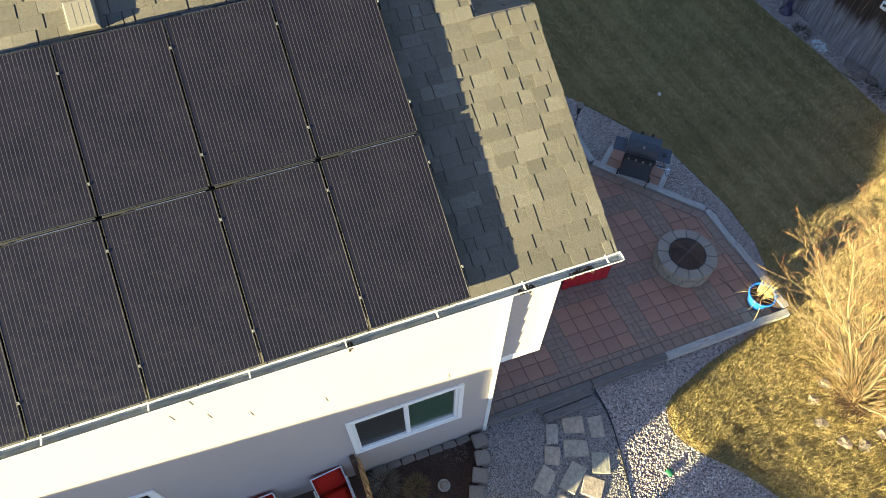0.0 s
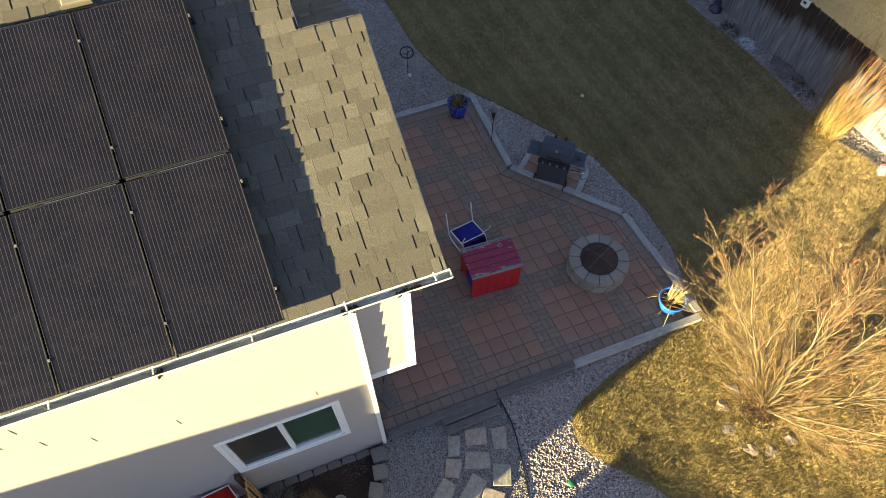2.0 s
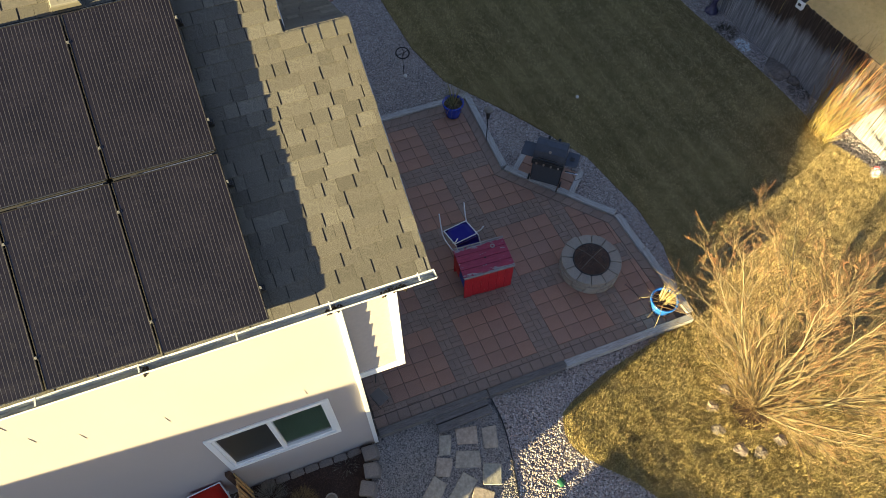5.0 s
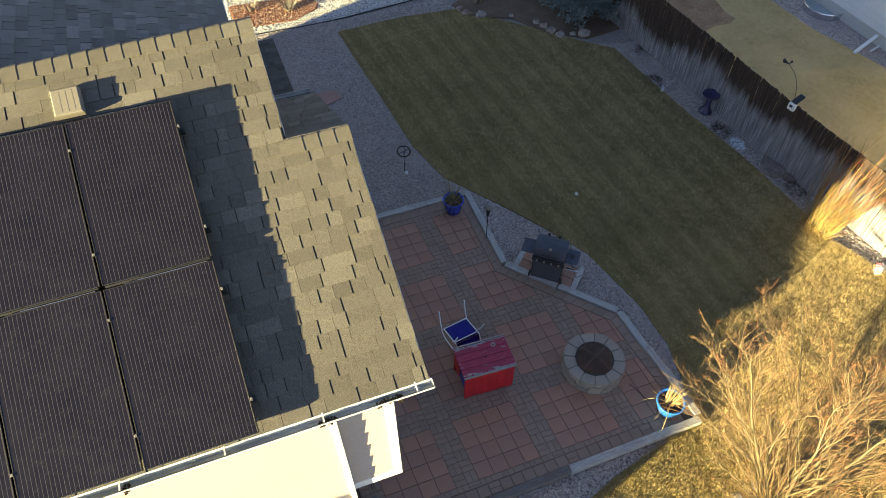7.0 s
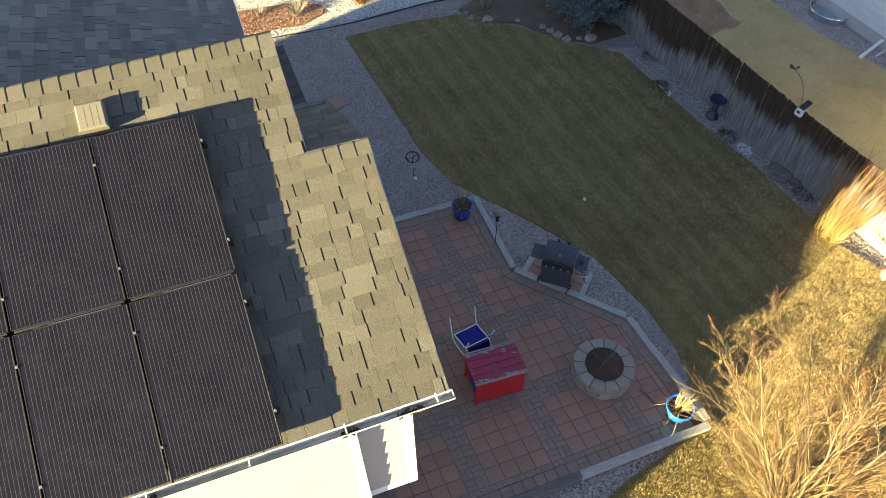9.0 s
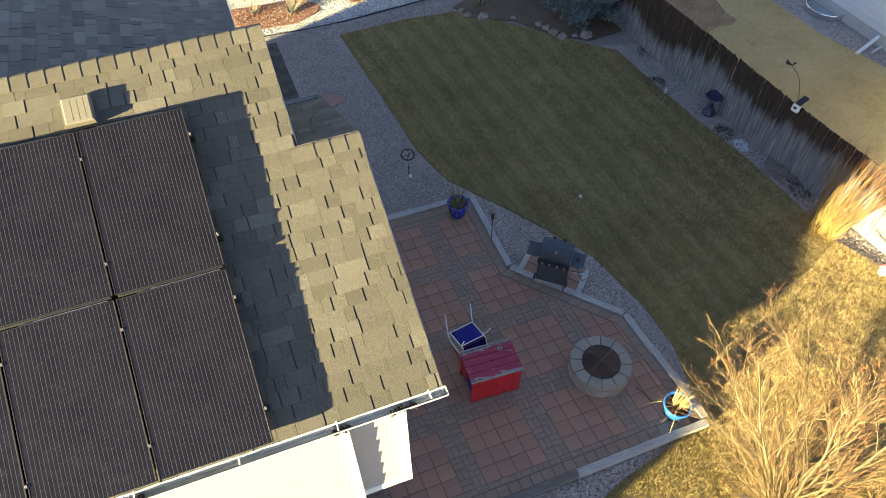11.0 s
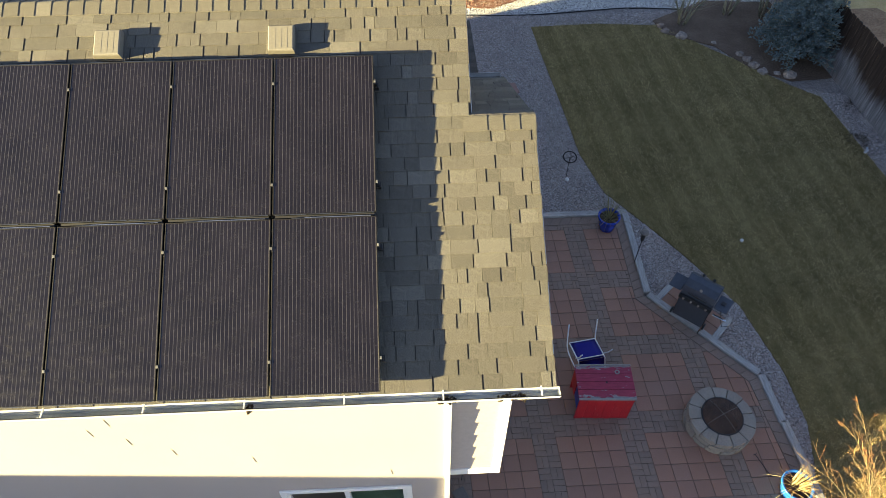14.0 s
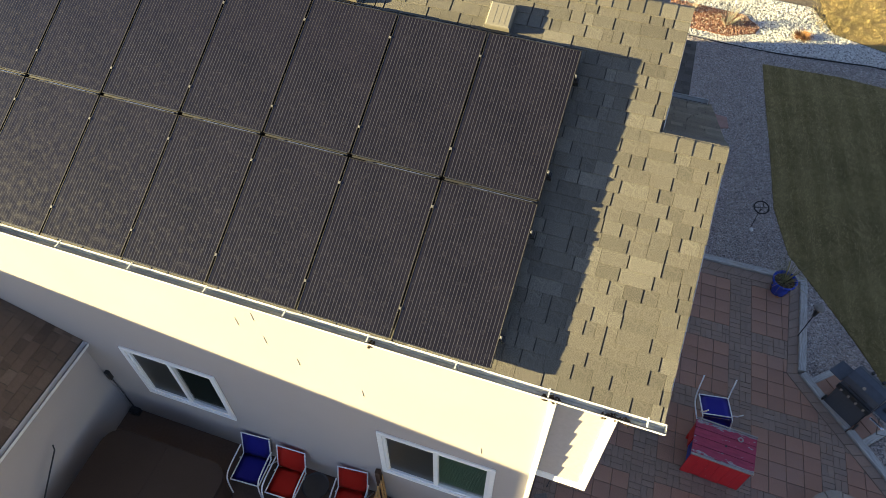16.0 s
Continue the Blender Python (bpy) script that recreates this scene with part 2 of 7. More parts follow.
def gable_wall(x0, x1, y0, y1, z0, top):
    """A wall across the house whose top follows the roof."""
    bm = bmesh.new()
    ys = [y0, *[y for y in (RIDGE_Y, 6.175) if y0 < y < y1], y1]
    outline = [(y0, z0), (y1, z0)] + [(y, top(y)) for y in reversed(ys)]
    lo = [bm.verts.new((x0, y, z)) for y, z in outline]
    hi = [bm.verts.new((x1, y, z)) for y, z in outline]
    n = len(outline)
    bm.faces.new(lo[::-1])
    bm.faces.new(hi)
    for i in range(n):
        bm.faces.new((lo[i], lo[(i + 1) % n], hi[(i + 1) % n], hi[i]))
    return bm


def under_roof(y):
    return RIDGE_Z - (TAN if y < RIDGE_Y else TAN_B) * abs(y - RIDGE_Y) - 0.16


part("wall_east", gable_wall(-0.2, 0, 0.2, 11.1, 0, lambda y: max(under_roof(y), 5.60)), M["stucco"], house)
part("wall_west", gable_wall(-14, -13.8, 0.2, 6.3, 0, under_roof), M["stucco"], house)
part("wall_north", boxed(-13.8, -10.2, 6.1, 6.3, 0, 5.4), M["stucco"], house)


def slab(bm, corners, thick=0.11):
    """A sloping slab from its upper corners."""
    hi = [bm.verts.new(c) for c in corners]
    lo = [bm.verts.new((c[0], c[1], c[2] - thick)) for c in corners]
    n = len(hi)
    bm.faces.new(hi)
    bm.faces.new(lo[::-1])
    for i in range(n):
        bm.faces.new((hi[i], lo[i], lo[(i + 1) % n], hi[(i + 1) % n]))


bm = bmesh.new()
slab(bm, [(WEST_X, EAVE_Y, EAVE_Z), (RAKE2_X, EAVE_Y, EAVE_Z), (RAKE2_X, RIDGE2_Y, RIDGE2_Z), (RAKE_X, RIDGE2_Y, RIDGE2_Z), (RAKE_X, RIDGE_Y, RIDGE_Z), (WEST_X, RIDGE_Y, RIDGE_Z)])
roof_front = part("roof_front", bm, M["roof_felt"], house, "sunlit tan roof slope facing the side yard")
bm = bmesh.new()
BACK_X = 0.08
slab(bm, [(WEST_X, RIDGE_Y, RIDGE_Z), (BACK_X, RIDGE_Y, RIDGE_Z), (BACK_X, BACK_Y, BACK_Z), (WEST_X, BACK_Y, BACK_Z)])
roof_back = part("roof_back", bm, M["roof_felt"], house, "shaded grey back roof slope")
bm = bmesh.new()
slab(bm, [(RAKE_X + 0.003, RIDGE2_Y, RIDGE2_Z), (RAKE2_X, RIDGE2_Y, RIDGE2_Z), (RAKE2_X, BACK2_Y, EAVE_Z), (RAKE_X + 0.003, BACK2_Y, EAVE_Z)])
roof_bump = part("roof_bump", bm, M["roof_felt"], house, "shaded back slope over the overhanging room")

# cross gable behind the main ridge, its east slope in its own shade
CROSS_X, CROSS_RIDGE, CROSS_N, TAN_C = 0.13, -5.07, 11.45, 0.34
SLOPE_C = math.degrees(math.atan(TAN_C))
CROSS_Z = EAVE_Z + TAN_C * (CROSS_X - CROSS_RIDGE)
bm = bmesh.new()
slab(bm, [(CROSS_X, 3.46, EAVE_Z), (CROSS_X, CROSS_N, EAVE_Z), (CROSS_RIDGE, CROSS_N, CROSS_Z - 0.02), (CROSS_RIDGE, 3.46, CROSS_Z - 0.02)])
roof_cross = part("roof_cross", bm, M["roof_felt"], house, "shaded blue-grey roof slope of the rear gable")
bm = bmesh.new()
slab(bm, [(CROSS_RIDGE, 3.46, CROSS_Z - 0.02), (CROSS_RIDGE, CROSS_N, CROSS_Z - 0.02), (2 * CROSS_RIDGE - CROSS_X, CROSS_N, EAVE_Z), (2 * CROSS_RIDGE - CROSS_X, 3.46, EAVE_Z)])
part("roof_cross", bm, M["roof_felt"], house)
bm = bmesh.new()
outline = [(-10.1, 0), (-0.2, 0), (-0.2, 5.58), (CROSS_RIDGE, CROSS_Z - 0.2), (-10.1, 5.58)]
lo = [bm.verts.new((px, 10.9, pz)) for px, pz in outline]
hi = [bm.verts.new((px, 11.1, pz)) for px, pz in outline]
bm.faces.new(lo)
bm.faces.new(hi[::-1])
for i in range(5):
    bm.faces.new((lo[i], hi[i], hi[(i + 1) % 5], lo[(i + 1) % 5]))
part("wall_north", bm, M["stucco"], house)
part("wall_west", boxed(-10.3, -10.1, 6.3, 11.1, 0, 5.58), M["stucco"], house)
part("drip_edge", boxed(CROSS_X - 0.005, CROSS_X + 0.022, 3.6, CROSS_N, EAVE_Z - 0.10, EAVE_Z + 0.004, 0.003), M["gutter"], house, "pale metal drip edge")

# overhanging upper room at the east end, clad in lap siding
bm = bmesh.new()
box(bm, 0.003, 0.64, 0.085, 4.05, 2.82, 5.60)
part("room_core", bm, M["trim"], house)
for i in range(8):
    z = 2.98 + i * 0.335
    if z > 5.6:
        break
    bm = bmesh.new()
    vs = [bm.verts.new(p) for p in ((0.004, 0.060, z), (0.56, 0.060, z), (0.56, 0.078, min(z + 0.345, 5.64)), (0.004, 0.078, min(z + 0.345, 5.64)), (0.004, 0.084, z), (0.56, 0.084, z))]
    bm.faces.new(vs[:4])
    bm.faces.new((vs[0], vs[4], vs[5], vs[1]))
    part("siding_board", bm, M["siding"], house)
bm = bmesh.new()
box(bm, 0.56, 0.665, 0.048, 0.084, 2.80, 5.66, 0.004)
box(bm, 0.641, 0.665, 0.085, 0.15, 2.80, 5.66, 0.004)
part("corner_trim", bm, M["trim"], house, "white corner board")
part("skirt_trim", boxed(0.003, 0.559, 0.050, 0.084, 2.80, 2.96, 0.004), M["trim"], house, "white skirt board")
bm = bmesh.new()
box(bm, -0.045, 0.012, -0.022, -0.001, 0.0, 5.62, 0.004)
box(bm, 0.001, 0.022, -0.022, 0.057, 0.0, 5.62, 0.004)
part("corner_trim", bm, M["trim"], house, "white corner board down to the ground")

# soffits and white rake boards
part("soffit", boxed(WEST_X, RAKE2_X - 0.02, EAVE_Y + 0.01, -0.025, 5.60, 5.63), M["soffit"], house)
part("fascia", boxed(WEST_X, RAKE2_X - 0.02, EAVE_Y - 0.012, EAVE_Y + 0.008, 5.58, 5.68), M["trim"], house)


def rake_board(x, ya, za, yb, zb):
    bm = bmesh.new()
    for y, z in ((ya, za), (yb, zb)):
        for dx, dz in ((0.003, -0.02), (0.028, -0.02), (0.028, -0.18), (0.003, -0.18)):
            bm.verts.new((x + dx, y, z + dz))
    v = list(bm.verts)
    for i in range(4):
        bm.faces.new((v[i], v[(i + 1) % 4], v[4 + (i + 1) % 4], v[4 + i]))
    bm.faces.new(v[3::-1])
    bm.faces.new(v[4:])
    part("rake_board", bm, M["trim"], house, "white rake board")


rake_board(RAKE2_X - 0.02, EAVE_Y, EAVE_Z, RIDGE2_Y, RIDGE2_Z)
rake_board(RAKE2_X - 0.02, RIDGE2_Y, RIDGE2_Z, BACK2_Y, EAVE_Z)
rake_board(RAKE_X - 0.02, RIDGE2_Y + 0.1, RIDGE2_Z + 0.05, RIDGE_Y, RIDGE_Z)
rake_board(BACK_X - 0.02, RIDGE_Y, RIDGE_Z, 6.0, RIDGE_Z - TAN_B * (6.0 - RIDGE_Y))


# trough inside greyer than the lip: shade put into the colour, plus dirt
M["gutter_inside"] = grained("shaded_dirty_trough", [(0.36, 0.37, 0.37), (0.50, 0.515, 0.515)], 9, 0.7, 0.2, 0.003)


def gutter(x0, x1, y, z, out=-1):
    """An open ogee gutter along x; out: the side its lip is on."""
    prof = [(0, 0.0), (0, -0.10), (0.06, -0.105), (0.078, -0.07), (0.080, -0.045), (0.098, -0.015), (0.102, 0.004), (0.088, 0.004)]
    bm = bmesh.new()
    rows = []
    for off in (0.0, 0.005):
        rows.append([[bm.verts.new((x, y + out * (p[0] - (off if 0 < i < 7 else 0)), z + p[1] + (off if 0 < i < 5 else 0))) for i, p in enumerate(prof)] for x in (x0, x1)])
    for k, (a, b) in enumerate(rows):
        for i in range(len(prof) - 1):
            bm.faces.new((a[i], a[i + 1], b[i + 1], b[i])).material_index = k
    for x in (x0, x1 - 0.004):
        cap = []
        for dx in (0, 0.004):
            cap.append([bm.verts.new((x + dx, y + out * p[0], z + p[1])) for p in prof])
        bm.faces.new(cap[0])
        bm.faces.new(cap[1][::-1])
    bmesh.ops.recalc_face_normals(bm, faces=bm.faces)
    return bm


GUT_Y, GUT_Z = EAVE_Y - 0.014, 5.782
gut = part("gutter", gutter(WEST_X, RAKE2_X + 0.03, GUT_Y, GUT_Z), [M["gutter"], M["gutter_inside"]], house, "white open eave gutter")
x = 0.82
while x > -9.5:
    bm = boxed(x - 0.007, x + 0.007, GUT_Y - 0.100, GUT_Y + 0.02, GUT_Z - 0.006, GUT_Z + 0.004)
    part("gutter_strap", bm, M["trim"], gut)
    x -= 0.92 + 0.03 * math.sin(7 * x)
part("gutter_back", gutter(RAKE_X + 0.03, RAKE2_X - 0.05, BACK2_Y + 0.012, GUT_Z, 1), [M["gutter"], M["gutter_inside"]], house, "short white gutter on the back slope")
for k, (gx, gl) in enumerate(((0.55, 0.26), (-0.05, 0.16), (-1.86, 0.05), (-6.9, 0.3))):
    bm = bmesh.new()
    rnd = random.Random(k)
    for i in range(int(60 * gl / 0.3) + 8):
        px = gx + gl * (rnd.random() - 0.5)
        r = 0.008 + 0.014 * rnd.random()
        m = pose(px, GUT_Y - 0.02 - 0.06 * rnd.random(), GUT_Z - 0.092 + 0.045 * rnd.random() * (1 - abs(px - gx) / gl), rnd.random() * 180, rnd.random() * 180, rnd.random() * 180)
        box(bm, -r, r, -r * 0.6, r * 0.6, -0.003, 0.003, 0, m)
    part("leaf_litter", bm, M["debris"], gut, "dark wet leaves in the gutter")


def window(x0, x1, z0, z1, blind):
    """A white two-pane sliding window with wide trim, set into the south wall."""
    w = new("window")
    w.parent = house
    tagged(w, "white sliding window with two dark panes")
    t = 0.075
    bm = bmesh.new()
    for a, b, c, d in ((x0 - t, x1 + t, z1, z1 + t), (x0 - t, x1 + t, z0 - t, z0), (x0 - t, x0, z0, z1), (x1, x1 + t, z0, z1)):
        box(bm, a, b, -0.034, -0.002, c, d, 0.005)
    part("casing", bm, M["trim"], w)
    bm = bmesh.new()
    f, mid = 0.045, (x0 + x1) / 2
    for a, b, c, d in ((x0, x1, z1 - f, z1), (x0, x1, z0, z0 + f), (x0, x0 + f, z0 + f, z1 - f), (x1 - f, x1, z0 + f, z1 - f), (mid - 0.035, mid + 0.035, z0 + f, z1 - f)):
        box(bm, a, b, -0.012, 0.06, c, d, 0.004)
    part("sash", bm, M["trim"], w)
    part("pane", boxed(x0 + f, mid - 0.035, 0.022, 0.028, z0 + f, z1 - f), M["window_glass"], w)
    part("pane", boxed(mid + 0.035, x1 - f, 0.030, 0.036, z0 + f, z1 - f), M["window_pane_clear"], w)
    for i in range(26):
        z = z0 + f + 0.02 + i * (z1 - z0 - 2 * f - 0.02) / 26
        bm = boxed(mid + 0.03, x1 - f + 0.01, -0.001, 0.001, -0.021, 0.021, 0, pose(0, 0.064, z + 0.02, 50, 0, 0))
        part("blind_slat", bm, M["blind"] if blind else M["screen"], w)


M["blind"] = grained("green_blind", [(0.34, 0.56, 0.38), (0.44, 0.66, 0.47)], 8, 0.6, 0.1, 0.001)
M["screen"] = grained("dark_screen", [(0.05, 0.065, 0.045), (0.08, 0.10, 0.075)], 8, 0.8, 0.1, 0.001)
pane = mat("clear_pane", (0.02, 0.028, 0.024), 0.08)
pane.node_tree.nodes["Principled BSDF"].inputs["Alpha"].default_value = 0.22
M["window_pane_clear"] = pane
window(*WINDOWS[0], True)
window(*WINDOWS[1], False)
# inner wall coloured dark to stand for the dim room behind the panes
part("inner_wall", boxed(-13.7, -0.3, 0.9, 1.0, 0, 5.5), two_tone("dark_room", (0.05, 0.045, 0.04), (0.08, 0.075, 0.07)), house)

# one-storey wing at the west end of the side yard
W_X, W_Z, W_S, W_WEST, W_TOP = -7.055, 2.42, -3.0, -13.99, -0.003
wing = thing("garage_wing", "one-storey wing with pale walls and a hipped brown shingle roof", "garage")
part("wall_east", boxed(-7.36, -7.16, -2.70, -0.003, 0, 2.36), M["stucco"], wing, "shaded pale stucco wall")
part("wall_south", boxed(W_WEST, -7.365, -2.70, -2.50, 0, 2.36), M["stucco"], wing)
w_run = W_TOP - W_S
w_z = W_Z + TAN * w_run
bm = bmesh.new()
slab(bm, [(W_X, W_S, W_Z), (W_X, W_TOP, W_Z), (W_X - w_run, W_TOP, w_z)], 0.10)
wing_roof = part("roof_east", bm, M["roof_felt"], wing, "brown shingle slope")
bm = bmesh.new()
slab(bm, [(W_WEST, W_S, W_Z), (W_X, W_S, W_Z), (W_X - w_run, W_TOP, w_z), (W_WEST, W_TOP, w_z)], 0.10)
wing_south = part("roof_south", bm, M["roof_felt"], wing, "hipped brown shingle slope")
part("soffit", boxed(W_WEST, W_X + 0.005, W_S + 0.02, -2.705, W_Z - 0.13, W_Z - 0.105), M["soffit"], wing)
# unseen taller block at the wing's street end, added to shade the south wall
part("shade_block_wall", boxed(-18.0, -14.0, -4.25, -0.30, 0, 4.70), M["stucco"], wing)
bm = bmesh.new()
slab(bm, [(-18.1, -4.25, 4.2), (-14.0, -4.25, 4.847), (-14.0, -0.30, 4.847), (-18.1, -0.30, 4.2)], 0.12)
part("upper_roof", bm, M["shingle_dark"], wing)
bm = gutter(-2.62, -0.01, 0, 0)
bmesh.ops.transform(bm, matrix=pose(W_X + 0.01, 0, W_Z - 0.035, 0, 0, 90), verts=bm.verts)
part("gutter", bm, [M["gutter"], M["gutter_inside"]], wing, "white gutter with a greyer inside")
M["screen_board"] = grained("fence_board_brown", [(0.13, 0.075, 0.04), (0.24, 0.145, 0.08)], 9, 0.85, 0.5, 0.004, 1.0, 0.4, stretch=(9, 9, 1))
# unseen boards and post, added to cast the shadow edge on gravel and lawn
side_fence = thing("side_fence", "unseen tall brown boards added beside the wing to shade the yard", "fence")
for i in range(10):
    part("board", boxed(-7.12, -7.10, -3.86 + i * 0.106, -3.757 + i * 0.106 + (0.16 if i == 9 else 0), 0.0, 1.97 + 0.01 * i if i < 7 else 2.15, 0.003), M["screen_board"], side_fence)
part("post", boxed(-7.20, -7.125, -3.09, -3.0, 0.0, 2.26, 0.004), M["screen_board"], side_fence)
# unseen fence, added so its shadow bounds the sunlit strip on the south
street_fence = thing("street_fence", "unseen tall brown wooden fence added to shade the gravel's south side", "fence")
line = [Vector(p) for p in ((-8.35, -5.2), (-7.84, -6.3), (-6.6, -9.5), (-5.0, -14.0))]
for a, b in zip(line, line[1:]):
    n = max(1, int((b - a).length / 0.15))
    for i in range(n):
        p = a + (b - a) * ((i + 0.5) / n)
        part("board", boxed(-0.077, 0.077, -0.01, 0.01, 0, 1.8, 0.003, pose(p.x, p.y, 0, 0, 0, math.degrees(math.atan2((b - a).y, (b - a).x)))), M["screen_board"], street_fence)

# low rear part of the house, seen beside the upper rake
rear = thing("rear_porch", "low dark-shingled rear roof behind the house", "porch")
bm = bmesh.new()
slab(bm, [(0.004, 7.2, 3.262), (1.0, 7.2, 3.262), (1.0, 10.05, 2.9), (0.004, 10.05, 2.9)], 0.15)
rear_roof = part("roof", bm, M["roof_felt"], rear)
part("wall", boxed(0.004, 0.75, 7.4, 9.8, 0, 2.7), M["stucco"], rear)

# ---- solar panels ----
def cell_glass():
    m = mat("solar_cell_glass", (0.012, 0.010, 0.012), 0.22, 0.0, 0.5)
    n = Nodes(m)
    sep = n.add("ShaderNodeSeparateXYZ")
    n.link(n.coords("Object"), sep.inputs[0])
    x, y = sep.outputs[0], sep.outputs[1]
    fx = n.math("FRACT", n.math("MULTIPLY", x, 27 / 0.950))
    bus = n.math("LESS_THAN", n.math("ABSOLUTE", n.math("SUBTRACT", fx, 0.5)), 0.062)
    fy = n.math("FRACT", n.math("MULTIPLY", y, 10 / 1.62))
    gap = n.math("LESS_THAN", n.math("ABSOLUTE", n.math("SUBTRACT", fy, 0.5)), 0.012)
    blot = n.noise(n.coords("Object"), 2.2, 4)
    base = n.ramp(blot, [(0.3, (0.0068, 0.0060, 0.0095)), (0.7, (0.0120, 0.0106, 0.0162))])
    dash = n.math("GREATER_THAN", n.noise(n.coords("Object", (3, 14, 1)), 3.0, 2), 0.62)
    lines = n.mix(dash, (0.056, 0.053, 0.064), (0.075, 0.072, 0.084))
    col = n.mix(n.math("MULTIPLY", bus, 0.85), base, lines)
    col = n.mix(n.math("MULTIPLY", n.math("MULTIPLY", gap, dash), 0.12), col, lines)
    n.color(col)
    dust = n.noise(n.coords("Object"), 14, 5)
    n.rough(n.ramp(dust, [(0.3, (0.17, 0.17, 0.17)), (0.7, (0.30, 0.30, 0.30))]))
    return m


M["cells"] = cell_glass()
M["strip"] = grained("grey_anodised_strip", [(0.20, 0.215, 0.24), (0.28, 0.30, 0.33)], 30, 0.25, 0.05, 0.001, metal=0.9)
M["channel"] = grained("grey_channel_metal", [(0.012, 0.012, 0.013), (0.024, 0.023, 0.025)], 40, 0.6, 0.1, 0.001, metal=0.0, stretch=(1, 6, 6))
M["clamp"] = grained("dull_clamp_metal", [(0.10, 0.10, 0.105), (0.16, 0.16, 0.165)], 60, 0.55, 0.1, 0.001, metal=0.3)
PW, PL = 0.981, 1.634
first = thing("solar_panel", "black solar panel with fine silver lines, mounted on the roof", "solar panel", group="rooftop solar array")
part("cell_glass", boxed(0.0105, PW - 0.0105, 0.0085, PL - 0.0085, -0.012, -0.003), M["cells"], first, "dark ribbed cell glass")
bm = bmesh.new()
for a, b, c, d in ((0, PW, 0, 0.008), (0, PW, PL - 0.008, PL), (0, 0.010, 0.008, PL - 0.008), (PW - 0.010, PW, 0.008, PL - 0.008)):
    box(bm, a, b, c, d, -0.040, 0.0, 0.0015)
part("frame", bm, M["black_frame"], first, "black aluminium frame")
part("back_sheet", boxed(0.0083, PW - 0.0083, 0.0083, PL - 0.0083, -0.018, -0.0125), M["black_metal"], first)
for i in range(3):
    a = 0.02 + i * 0.318
    part("edge_strip", boxed(a, a + 0.30, -0.0045, -0.0005, -0.005, 0.0008), M["strip"], first, "grey aluminium edge strip")
    if i:
        part("edge_strip", boxed(a - 0.16, a + 0.14, PL + 0.0005, PL + 0.0045, -0.008, 0.0008), M["strip"], first, "grey aluminium edge strip")
PSTEP_X, PSTEP_S = 0.998, 1.675
PANEL0_X, PANEL0_S, PANEL_N = -0.648, 0.010, 0.18 * COS
COLS = 10
for row in range(2):
    for col in range(COLS):
        m = FRONT @ pose(PANEL0_X - PW - col * PSTEP_X, PANEL0_S + row * PSTEP_S, PANEL_N)
        if row == col == 0:
            first.matrix_basis = m
        else:
            copy_thing(first, m)
# rails that carry the panels, clamps in the seams and feet at the open end
for row in range(2):
    for s in (0.30, 1.35):
        v = PANEL0_S + row * PSTEP_S + s
        rail = thing("mounting_rail", "black aluminium rail under the solar panels", "mounting rail", group="array mounting")
        rail.matrix_basis = FRONT @ pose(PANEL0_X, v, PANEL_N)
        part("rail", boxed(-COLS * PSTEP_X, 0.03, -0.02, 0.02, -0.085, -0.041), M["black_metal"], rail)
        bm = boxed(-0.05, 0.045, -0.03, 0.03, -PANEL_N + 0.002, -0.086, 0.004)
        part("foot", bm, M["black_metal"], rail, "black roof foot")
        part("end_clamp", boxed(0.002, 0.020, -0.015, 0.015, -0.04, 0.004, 0.002), M["clamp"], rail, "bright end clamp")
        for col in range(1, COLS):
            cx = -col * PSTEP_X + (PSTEP_X - PW) / 2
            part("mid_clamp", boxed(cx - 0.011, cx + 0.011, -0.014, 0.014, 0.001, 0.006, 0.002), M["clamp"], rail, "silver clamp")
for col in range(COLS):
    trim = thing("wire_channel", "pale metal channel in the gap between panel rows", "trim strip", group="array mounting")
    trim.matrix_basis = FRONT @ pose(PANEL0_X - PW - col * PSTEP_X, PANEL0_S + PL, PANEL_N)
    part("channel", boxed(0.02, PW - 0.02, 0.010, 0.0365, -0.045, -0.018, 0.002), M["channel"], trim)
    part("cap", boxed(0.30, 0.93, 0.0055, 0.0095, -0.02, -0.001), M["aluminium"], trim)


def roof_vent(x, y):
    v = thing("roof_vent", "beige ribbed box vent on the roof", "roof vent", group="roof vents")
    v.matrix_basis = FRONT @ pose(x, (y - EAVE_Y) / COS, 0.006)
    part("flange", boxed(-0.16, 0.16, -0.165, 0.19, 0.0, 0.010, 0.002), M["shingle"], v)
    bm = bmesh.new()
    rings = []
    for hx, y0, y1, z in ((0.133, -0.142, 0.145, 0.010), (0.132, -0.141, 0.144, 0.078), (0.127, -0.136, 0.138, 0.092), (0.118, -0.126, 0.128, 0.096)):
        rings.append([bm.verts.new(p) for p in ((-hx, y0, z), (hx, y0, z), (hx, y1, z), (-hx, y1, z))])
    for a, b in zip(rings, rings[1:]):
        for i in range(4):
            bm.faces.new((a[i], a[(i + 1) % 4], b[(i + 1) % 4], b[i]))
    bm.faces.new(rings[-1])
    part("hood", bm, M["vent"], v)
    for k in range(3):
        rx = -0.06 + k * 0.06
        part("rib", boxed(rx - 0.010, rx + 0.010, -0.11, 0.11, 0.092, 0.0972), M["vent"], v)


M["vent"] = grained("beige_vent_plastic", [(0.165, 0.152, 0.125), (0.20, 0.183, 0.15)], 40, 0.6, 0.1, 0.002)
for vx in (-1.585, -3.33, -5.08, -6.83):
    roof_vent(vx, 2.955)


